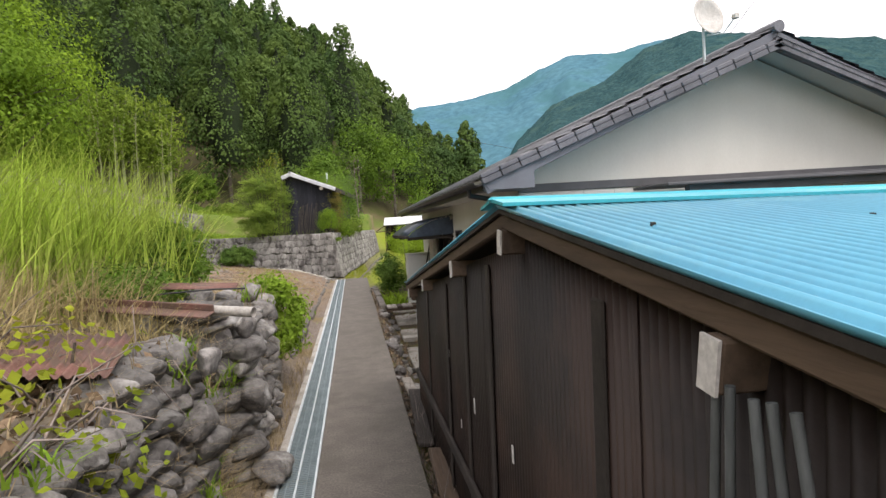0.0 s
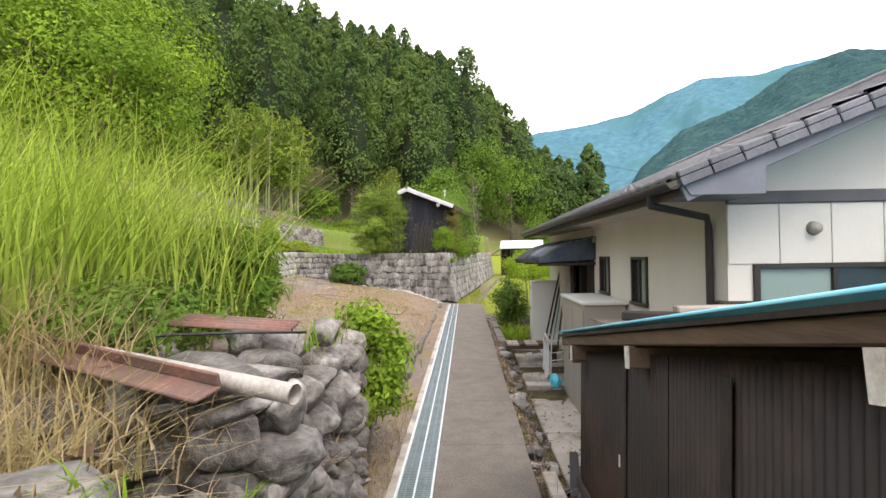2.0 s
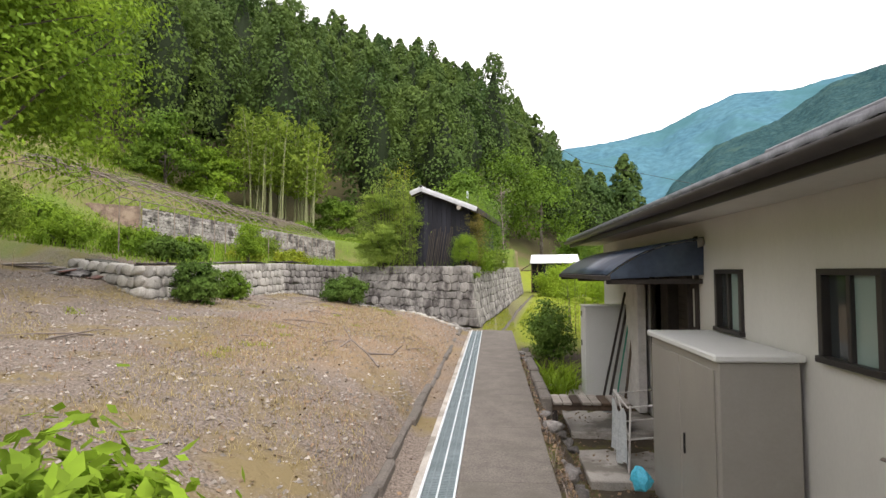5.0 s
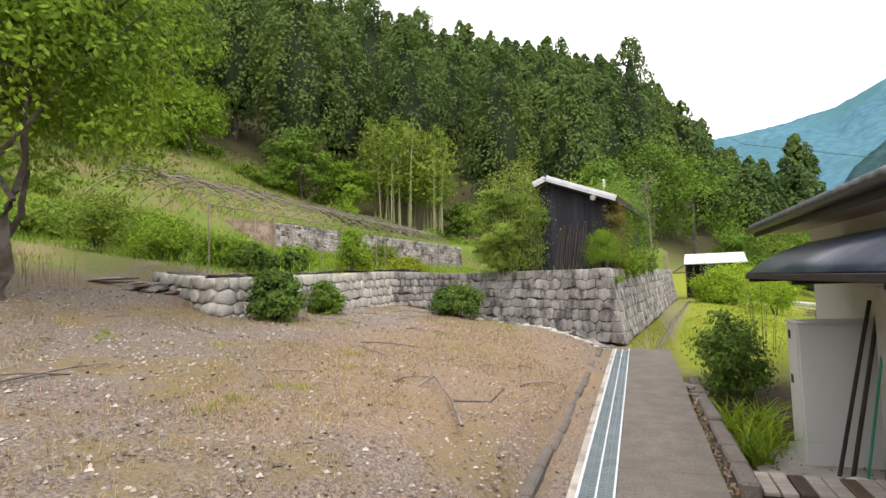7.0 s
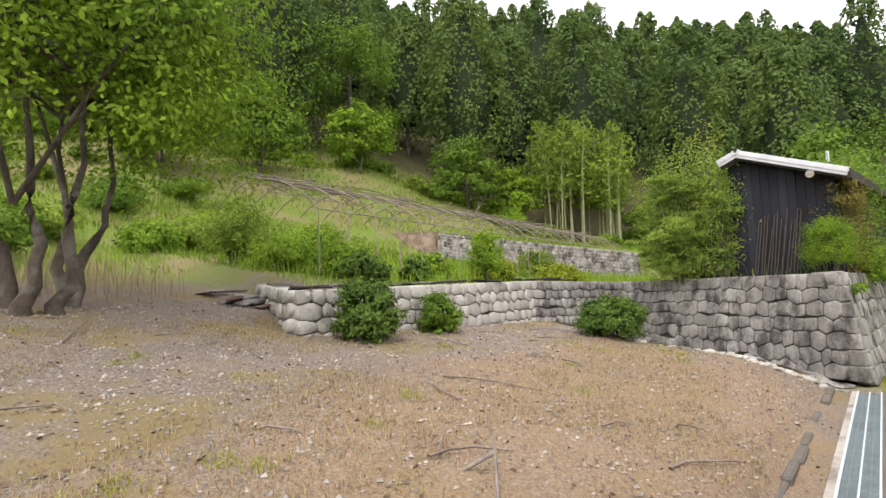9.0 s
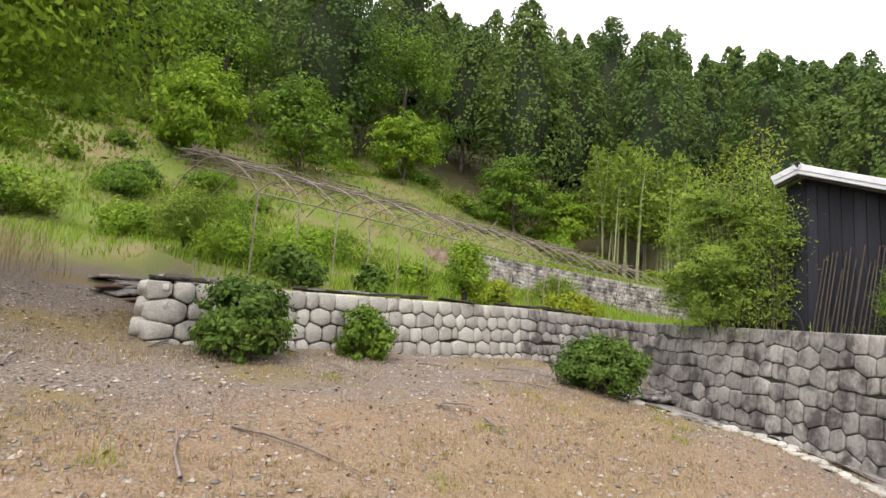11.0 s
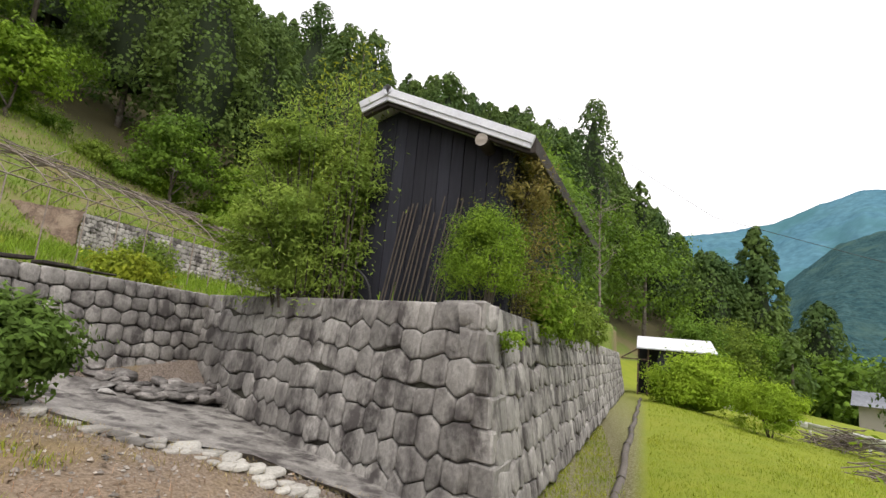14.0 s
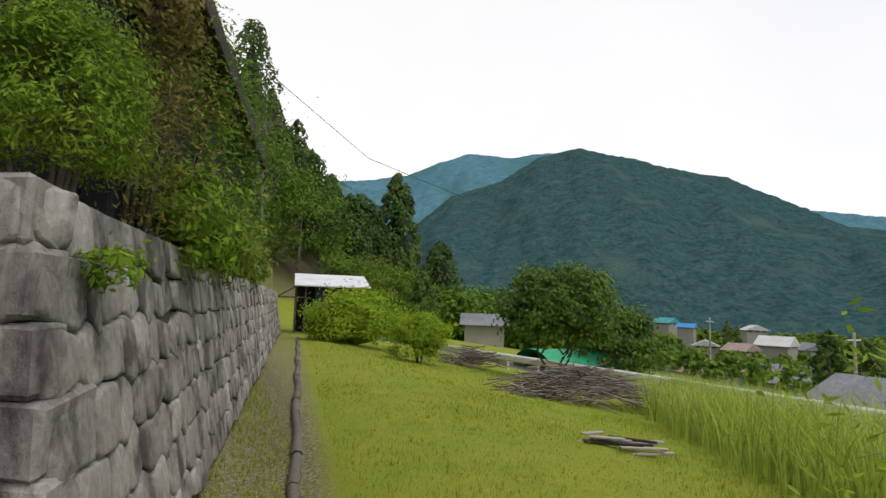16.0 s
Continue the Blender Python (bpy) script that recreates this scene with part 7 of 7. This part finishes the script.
# ---- mountains and village ----
def mountain(name, label, dist, profile, material, depth, bumps, seed):
    """A ridge as a sloping wooded surface, its crest given as azimuth and elevation from the lawn."""
    rng = np.random.default_rng(seed)
    az = np.arange(profile[0][0], profile[-1][0] + 0.01, 0.17)
    el = np.interp(az, [p[0] for p in profile], [p[1] for p in profile])
    rows = 100
    v = []
    ph = rng.uniform(0, 6, 9)
    for r in range(rows + 1):
        u = r / rows
        d = dist - depth * (1 - u)
        crest = dist * np.tan(np.radians(el))
        shape = u ** 0.85
        fold = sum(np.sin(az * k * 0.32 + ph[k] + u * (2.2 * k * (-1) ** k + 1.5)) / k for k in range(1, 8)) * 0.022 * dist * u * (1 - u)
        z = -14 + (crest + 14) * shape + fold + np.array([noise.noise(Vector((d * math.sin(q) / (dist * 0.035), d * math.cos(q) / (dist * 0.035), seed))) * 1.6 + noise.noise(Vector((d * math.sin(q) / (dist * 0.011), d * math.cos(q) / (dist * 0.011), seed + 5))) * 1.6 for q in np.radians(az)]) * bumps * (0.45 if r == rows else 0.25 + 0.75 * u)
        a = np.radians(az)
        v.append(np.stack([d * np.sin(a), 14 + d * np.cos(a), z], 1))
    n_ = len(az)
    i = (np.arange(rows)[:, None] * n_ + np.arange(n_ - 1)[None]).ravel()
    return tagged(ob_np(name, np.concatenate(v), np.stack([i, i + 1, i + n_ + 1, i + n_], 1), material, smooth=True), label, "mountain", kind="structure")


# No air haze here; both ridges carry it in their colours.
mountain("backdrop_far", "distant wooded mountain with blue-green haze in its colour", 1500, [(-5, 9), (5, 12), (8, 12.6), (12, 12.9), (17, 13.7), (20, 15), (23.7, 16.2), (28, 15.8), (32, 16.3), (36, 16.2), (42, 13), (52, 10.2), (61, 8.6), (75, 7), (100, 6)], M_FARHILL, 700, 3.0, 1)
mountain("backdrop_near", "wooded mountain across the valley, tinted teal for haze", 950, [(14, 2), (18, 8.5), (22, 11.8), (27, 13.4), (31, 15.8), (35.1, 16.7), (39.1, 15.7), (44, 14.3), (49, 13.0), (54.3, 10.2), (58, 8), (64, 7), (75, 9), (100, 10), (140, 9)], M_MIDHILL, 610, 2.2, 2)


def village_house(x, y, z, w, d, h, rz, wall_c, roof_c, label):
    t = thing("house", label, "house", (x, y, z), "valley houses")
    t.rotation_euler = (0, 0, radians(rz))
    boxpart("wall", (-w / 2, w / 2, -d / 2, d / 2, -7, h), wall_c, t, bevel=0.02)
    bm = bmesh.new()
    for yv in (-d / 2 - 0.5, d / 2 + 0.5):
        for x_, z_ in ((-w / 2 - 0.6, h - 0.15), (w / 2 + 0.6, h - 0.15), (0, h + w * 0.24)):
            bm.verts.new((x_, yv, z_))
    bm.verts.ensure_lookup_table()
    q = bm.verts
    for ids in ((0, 1, 2), (5, 4, 3), (0, 2, 5, 3), (1, 4, 5, 2), (0, 3, 4, 1)):
        bm.faces.new([q[i_] for i_ in ids])
    part("roof", bm, roof_c, t)
    for k in range(3):
        boxpart("window", (-w / 2 + 0.6 + k * w / 3.2, -w / 2 + 1.6 + k * w / 3.2, -d / 2 - 0.03, -d / 2 - 0.004, h * 0.35, h * 0.75), M_DARKGLASS, t, bevel=0)
    return t


M_ROOFA = mat("slate_roof_far", (0.20, 0.21, 0.23), (0.15, 0.16, 0.18), scale=0.6, fine=4, bump=0.2)
M_ROOFB = mat("brown_roof_far", (0.30, 0.23, 0.20), (0.24, 0.19, 0.17), scale=0.6, fine=4, bump=0.2)
M_ROOFC = mat("teal_roof_far", (0.05, 0.28, 0.30), (0.04, 0.22, 0.26), scale=0.6, fine=4, bump=0.1)
M_ROOFD = mat("pale_roof_far", (0.5, 0.5, 0.49), (0.42, 0.42, 0.42), scale=0.6, fine=4, bump=0.1)


def at_az(az, d):
    return d * math.sin(radians(az)), 18.5 + d * math.cos(radians(az))


vrn = random.Random(77)
M_ROOFBLUE = mat("blue_roof_far", (0.05, 0.22, 0.5), (0.05, 0.2, 0.42), bump=0.1)
# azimuth and distance from the path's end, roof height, width, depth, wall height, turn
VILLAGE = [(25.6, 58, 0.2, 4.2, 4, 2.2, 90, M_BIN, M_ROOFA), (37.8, 62, -3.4, 4.0, 4, 2.0, 70, M_BIN, M_ROOFB), (43.6, 210, -0.2, 7, 6, 3, 60, M_BIN, M_ROOFC), (45.4, 200, -1.8, 5, 5, 3, 80, M_BIN, M_ROOFBLUE),
           (51.0, 190, -1.4, 6, 5, 3, 20, M_BIN, M_ROOFD), (52.7, 160, -3.6, 9, 7, 3, 75, M_BIN, M_ROOFD), (49.9, 140, -5.0, 6, 5, 2.5, 60, M_BIN, M_ROOFB), (45.9, 100, -6.8, 6, 6, 2.5, 50, M_BIN, M_ROOFB), (47.9, 104, -6.6, 5.5, 6, 2.5, 110, M_BIN, M_ROOFB),
           (53.8, 90, -5.6, 8.5, 7, 2.6, 80, M_BIN, M_ROOFA), (55.2, 170, -5.2, 7, 6, 3, 30, M_BIN, M_ROOFA), (47.0, 165, -5.6, 6, 5, 3, 0, M_BIN, M_ROOFD), (60.6, 34, -2.0, 4.6, 5, 2.2, 60, M_BIN, M_ROOFA)]
for az, d, z, w_, dd, h_, rz, wc, rc in VILLAGE:
    x, y = at_az(az, d)
    village_house(x, y, z - h_ * 0.3 - w_ * 0.24 + 0.8, w_, dd, h_ * 0.3, rz - az, wc, rc, "small distant house with a " + {"slate_roof_far": "grey", "brown_roof_far": "brown", "teal_roof_far": "teal", "pale_roof_far": "pale", "blue_roof_far": "blue"}[rc.name] + " gabled roof")
# green net shelter
x, y = at_az(33.7, 28)
net = thing("net_shelter", "low greenhouse covered in bright green netting", "greenhouse", (x, y, gz(x, y)))
th = np.linspace(0, np.pi, 10)
v = [(q, 1.8 * math.cos(t), 0.95 * math.sin(t)) for q in (-2.0, 2.0) for t in th]
ob_np("net_cover", v, [[k, k + 1, k + 11, k + 10] for k in range(9)], M_GREENNET, net, smooth=True)
# valley woods
VW = Joined()
vg = np.random.default_rng(51)
for k in range(1000):
    az, d = vg.uniform(14, 76), 66 + 270 * vg.uniform(0, 1) ** 1.3
    x, y = at_az(az, d)
    if (x < 24 and d < 70) or (36 < az < 64 and vg.random() < (0.75 if d < 100 else 0.35 if d < 215 else 0.0)):
        continue
    z = gz(x, y)
    r_ = vg.uniform(1.2, 2.4) if d < 215 and az > 36 else vg.uniform(1.8, 3.8)
    h_ = r_ * vg.uniform(0.8, 1.3)
    VW.add(*clumps_np((x, y, z + h_ * 0.8), (r_, r_, h_), 18, 16, float(np.interp(d, [45, 300], [0.6, 2.0])), vg, 0.4, 0.7, 0.6, inner=0.3))
tagged(VW.make("valley_woods", M_BROAD, smooth=False), "mixed green trees among the valley houses", "woods", kind="stuff")
for k, (az, d, h_) in enumerate(((56.2, 62, 6.2), (58.3, 60, 5.8), (58.9, 62, 5.4), (19, 50, 6), (48.8, 160, 11), (49.6, 162, 10))):
    x, y = at_az(az, d)
    z = gz(x, y)
    t = thing("conifer_tree", "dark pointed conifer in the valley", "tree", (x, y, z))
    tube("trunk", [(0, 0, -0.5), (0, 0, h_ * 0.8)], [0.2, 0.05], M_BARK, t)
    ob_np("crown", *conifer_np(0, 0, 0, h_, 1.5, crg, 500, 0.6, 0.1), M_CEDAR, t)
# bare twiggy tree behind the barn
dead = thing("bare_tree", "thin bare tree with sparse grey twigs", "tree", (0.42, 31.0, gz(0.42, 31.0)))
dg = np.random.default_rng(19)
J = Joined()
J.tube([(0, 0, -0.1), (0.05, 0.1, 3.0), (-0.05, 0.1, 5.4)], [0.05, 0.035, 0.015], 6)
for k in range(34):
    z_ = dg.uniform(3.4, 5.4)
    e_ = np.array([dg.normal(0, 0.28), dg.normal(0, 0.28), dg.uniform(0.25, 0.8)])
    J.tube([(0.0, 0.1, z_), np.array([0, 0.1, z_]) + e_ * [0.6, 0.6, 0.4], np.array([0, 0.1, z_]) + e_], [0.012, 0.008, 0.003], 4)
J.make("trunk", M_TWIG, dead)
ob_np("twig_leaves", *leaves_np(np.stack([dg.normal(0, 0.38, 260), dg.normal(0.1, 0.38, 260), dg.uniform(4.2, 6.2, 260)], 1), 0.07, None, 0.3, dg, 1.0), M_TWIG, dead)
tagged(boxpart("concrete_block", (-0.2, 0.26, -0.5, 0.5, 0.0, 0.30), M_PALECONC, None, m=pose(0.22, 30.6, 1.88, 0, 0, -6), bevel=0.02), "weathered concrete block on the terrace wall", "block")
# poles and cables
for k, (az, d, h_) in enumerate(((47.2, 70, 7.0), (57.8, 40, 4.2))):
    x, y = at_az(az, d)
    z = gz(x, y)
    t = thing("utility_pole", "thin grey concrete utility pole", "utility pole", (x, y, z))
    tube("pole", [(0, 0, -0.5), (0, 0, h_)], [0.12, 0.08], M_PALECONC, t)
    boxpart("crossarm", (-0.6, 0.6, -0.04, 0.04, h_ - 0.5, h_ - 0.42), M_GALV, t)
tagged(tube("cable", [(-2.0, 50, 16.5), (8, 54, 11.3), (22, 60, 9.5)], 0.02, M_BLACKPLASTIC, sides=4), "thin black overhead cable", "cable")
tagged(tube("cable", [(5.8, 7.2, 4.4), (9, 10, 6.5), (16, 18, 11)], 0.008, M_BLACKPLASTIC, sides=4), "thin black overhead cable", "cable")
# loose sheets and pipe on the rubble wall
o = corrugated("scrap_sheet", 0.55, 0.75, M_REDSHEET, None, pose(-1.50, 2.08, 1.38, 4, 8, 14))
tagged(o, "crumpled faded red corrugated sheet on the bank", "metal sheet")
o = tube("drain_pipe", [(-1.95, 4.22, 1.42), (-0.66, 3.70, 1.32)], 0.036, M_PIPE, sides=14)
tagged(o, "grey plastic pipe lying on the rubble wall", "pipe")
bm = bmesh.new()
box(bm, -0.02, 1.16, -0.055, 0.055, 0, 0.014, bevel=0.004)
box(bm, -0.02, 1.16, 0.042, 0.058, 0.0145, 0.06, bevel=0.004)
o = part("board", bm, M_REDSHEET)
o.matrix_basis = pose(-1.98, 4.13, 1.41, 14, 4, -25)
tagged(o, "red-brown weathered board on the rubble wall", "board")
o = corrugated("scrap_sheet", 0.22, 0.58, M_REDSHEET, None, pose(-1.52, 4.62, 1.50, -5, 4, -84), pitch=0.06, amp=0.012)
tagged(o, "rusty corrugated scrap sheet on the rubble wall", "metal sheet")

o = tube("drain_pipe", [(-2.7, 5.5, 1.47), (-2.28, 5.67, 1.43)], 0.05, M_PIPE, sides=14)
tagged(o, "short grey plastic pipe among the weeds", "pipe")
tagged(tube("cable", [(-1.75, 4.2, 1.42), (-1.4, 4.25, 1.45), (-1.05, 4.3, 1.45), (-0.86, 4.5, 1.42), (-0.92, 4.7, 1.40)], 0.007, M_BLACKPLASTIC, sides=5), "thin black cable lying over the rocks", "cable")

# wild growth on the terrace and slope
wg = np.random.default_rng(61)
pts = scatter(30000, -26, -6.4, 12.5, 42, wg, lambda x, y: (ground(x, y) > 1.72) & (terrace_depth(x, y) > 0.4) | (x < -11.5))
hgt = 0.18 + 0.28 * (0.5 + 0.5 * np.sin(pts[:, 0] * 1.3 + 2 * np.sin(pts[:, 1] * 0.9))) 
tagged(ob_np("wild_grass", *blades_np(pts, hgt * 0.8, 0.022, wg, 0.6, 3), M_BRIGHT), "knee-high wild green growth on the terrace", "grass", kind="stuff")
az_, dd_ = wg.uniform(-95, -8, 26000), wg.uniform(21, 46, 26000)
px_, py_ = dd_ * np.sin(np.radians(az_)), 10 + dd_ * np.cos(np.radians(az_))
keep_ = (px_ < -11.5) | (py_ > 40)
pts = np.stack([px_, py_, ground(px_, py_)], 1)[keep_]
tagged(ob_np("wild_grass", *blades_np(pts, 0.16 + 0.26 * (0.5 + 0.5 * np.sin(pts[:, 0] * 0.7 + 2 * np.sin(pts[:, 1] * 0.5))), 0.08, wg, 0.7, 3), M_BAMBOO), "coarse tall grass over the open slope", "grass", kind="stuff")
pts = scatter(5000, -6.2, 1.2, 21.2, 40, wg, lambda x, y: terrace_depth(x, y) > 0.35)
tagged(ob_np("wild_grass", *blades_np(pts, 0.3, 0.02, wg, 0.6, 3), M_BRIGHT), "wild green growth round the barn", "grass", kind="stuff")
pts = scatter(1000, -12.5, -8.3, 9.5, 14.6, wg)
tagged(ob_np("dry_weeds", *blades_np(pts, 0.55, 0.012, wg, 0.4, 3), M_DRYGRASS), "standing dry brown weeds round the tree", "grass", kind="stuff")
# pale rubble edging of the apron
apron = thing("apron_edging", "line of pale rubble along the concrete apron", "edging", kind="structure")
ra = random.Random(19)
for k in range(80):
    u = k / 80
    p = np.array([-3.75, 19.75]) * (1 - u) + np.array([-0.85, 20.45]) * u + np.array([ra.uniform(-.1, .1), ra.uniform(-.1, .1)])
    s_ = ra.uniform(0.07, 0.16)
    o = new("stone", ra.choice(SET_NEW))
    o.parent = apron
    o.matrix_basis = Matrix.Translation((p[0], p[1], gz(p[0], p[1]) + 0.02)) @ Matrix.Rotation(radians(-90 + ra.uniform(-15, 15)), 4, "X") @ Matrix.Rotation(ra.uniform(0, 6), 4, "Y") @ Matrix.Diagonal((s_ * 1.4, s_, s_, 1))
# flat slates on the garden wall top
rc_ = random.Random(23)
for k in range(26):
    u = rc_.uniform(0, 1)
    x, y = -6.35 + 0.1 * u + rc_.uniform(-.12, .05), 14.9 + u * 8.0
    bm = bmesh.new()
    w_, l_ = rc_.uniform(0.10, 0.25), rc_.uniform(0.2, 0.6)
    box(bm, -w_ / 2, w_ / 2, -l_ / 2, l_ / 2, 0, rc_.uniform(0.02, 0.045), bevel=0.008)
    o = part("slate", bm, rc_.choice([M_DARKWOOD, M_ROCK, M_DARKWOOD]))
    o.matrix_basis = pose(x, y, 1.88 + 0.14 * min(u * 1.4, 1), rc_.uniform(-4, 4), rc_.uniform(-4, 4), rc_.uniform(-25, 25))
    tagged(o, "dark flat slate lying on the wall top", "slate", "slates on the wall")
for k in range(9):
    x, y = -8.3 + rc_.uniform(-.7, .9), 15.1 + rc_.uniform(-.3, .3)
    bm = bmesh.new()
    box(bm, -0.12, 0.12, -0.3, 0.3, 0, 0.03, bevel=0.006)
    o = part("broken_board", bm, rc_.choice([M_PALEWOOD, M_REDSHEET, M_ROCK]))
    o.matrix_basis = pose(x, y, gz(x, y) + 0.05, rc_.uniform(-10, 10), rc_.uniform(-10, 10), rc_.uniform(0, 180))
    tagged(o, "broken board lying at the wall end", "board", "debris at the wall end")

lf = scatter(5000, 0.47, 1.0, 1.0, 17.0, wg)
lf[:, 2] += 0.015
tagged(ob_np("leaf_litter", *leaves_np(lf, 0.05, np.array([[0, 0, 1.2]]), 0.55, wg, 0.6), M_DEADLEAF), "brown leaf litter along the path border", "leaves", kind="stuff")
lf = scatter(700, 0.98, 2.2, 7.2, 15.5, wg)
lf[:, 2] += 0.045
tagged(ob_np("leaf_litter", *leaves_np(lf, 0.05, np.array([[0, 0, 1.2]]), 0.55, wg, 0.5), M_DEADLEAF), "brown leaf litter on the yard slab", "leaves", kind="stuff")
pts = scatter(900, 0.46, 0.75, 1.0, 15.0, wg)
tagged(ob_np("dry_stalks", *blades_np(pts, np.where(pts[:, 1] < 6, 0.38, 0.14), 0.008, wg, 0.9, 3), M_TWIG), "dead brown stalks along the path border", "grass", kind="stuff")

# stony apron between garden and terrace wall
sv = np.linspace(-0.15, 4.7, 40)
uv = np.linspace(0, 1, 14)
arg = np.random.default_rng(71)
rows_ = []
for s_ in sv:
    e_ = 0.40 + 2.1 * float(sm(0, 1.9, s_))
    for u in uv:
        n_ = -0.05 + u * e_
        p = C0 + WDIR * s_ + WNOR * (n_ + 0.12)
        rows_.append((p[0], p[1], gz(p[0], p[1]) + 0.012 + arg.uniform(0, 0.035)))
i = (np.arange(39)[:, None] * 14 + np.arange(13)[None]).ravel()
tagged(ob_np("apron", rows_, np.stack([i, i + 1, i + 15, i + 14], 1), M_STONE_OLD), "rough grey stone and concrete apron below the wall", "paving", kind="structure")
ramp = thing("stone_ramp", "rubble ramp of flat worn stones rising between two walls", "ramp", kind="structure")
rs_ = random.Random(29)
for k in range(60):
    u, w_ = rs_.uniform(0, 1), rs_.uniform(0, 1)
    p = C0 + WDIR * (4.35 + 0.55 * w_ - 0.3 * u) + WNOR * (1.5 - 1.5 * u)
    o = new("rock", rs_.choice(SET_ROCK))
    o.parent = ramp
    s_ = rs_.uniform(0.16, 0.34)
    o.matrix_basis = pose(p[0], p[1], gz(p[0], p[1]) + 0.02 + 0.12 * u, rs_.uniform(-12, 12), rs_.uniform(-12, 12), rs_.uniform(0, 360)) @ Matrix.Diagonal((s_ * 1.4, s_, 0.12, 1))
# olive dry tufts over the garden
pts = scatter(42000, -7.0, -1.0, 8.2, 21.0, wg, lambda x, y: (ground(x, y) < 1.7) & (np.sin(x * 1.7 + 1.3 * np.sin(y * 1.1)) + 0.6 * np.sin(y * 2.3 + x) > -0.1))
tagged(ob_np("dry_turf", *blades_np(pts, 0.055, 0.007, wg, 1.2, 2), M_STRAW), "thin dry olive turf over the garden", "grass", kind="stuff")
for k in range(22):
    x, y = wg.uniform(-7.0, -2.0), wg.uniform(10.5, 20)
    q = np.stack([x + wg.normal(0, 0.07, 60), y + wg.normal(0, 0.07, 60)], 1)
    q = np.concatenate([q, ground(q[:, 0], q[:, 1])[:, None]], 1)
    tagged(ob_np("grass_tuft", *blades_np(q, 0.06, 0.007, wg, 0.8, 2), M_YELLOW), "small green grass tuft on the gravel", "grass", "tufts on the garden", kind="stuff")

rl = random.Random(37)
for k in range(13):
    x, y = 3.95 + rl.uniform(-.3, .3), 23.65 + rl.uniform(-.25, .25)
    bm = bmesh.new()
    ln = rl.uniform(0.14, 0.3)
    box(bm, -ln, ln, -0.03, 0.03, 0, 0.022, bevel=0.004)
    o = part("board", bm, rl.choice([M_PALEWOOD, M_DARKWOOD]))
    o.matrix_basis = pose(x, y, gz(x, y) + 0.03 + 0.008 * k, rl.uniform(-5, 5), rl.uniform(-5, 5), rl.uniform(-50, 20))
    tagged(o, "broken grey board lying in the grass", "board", "boards on the lawn")
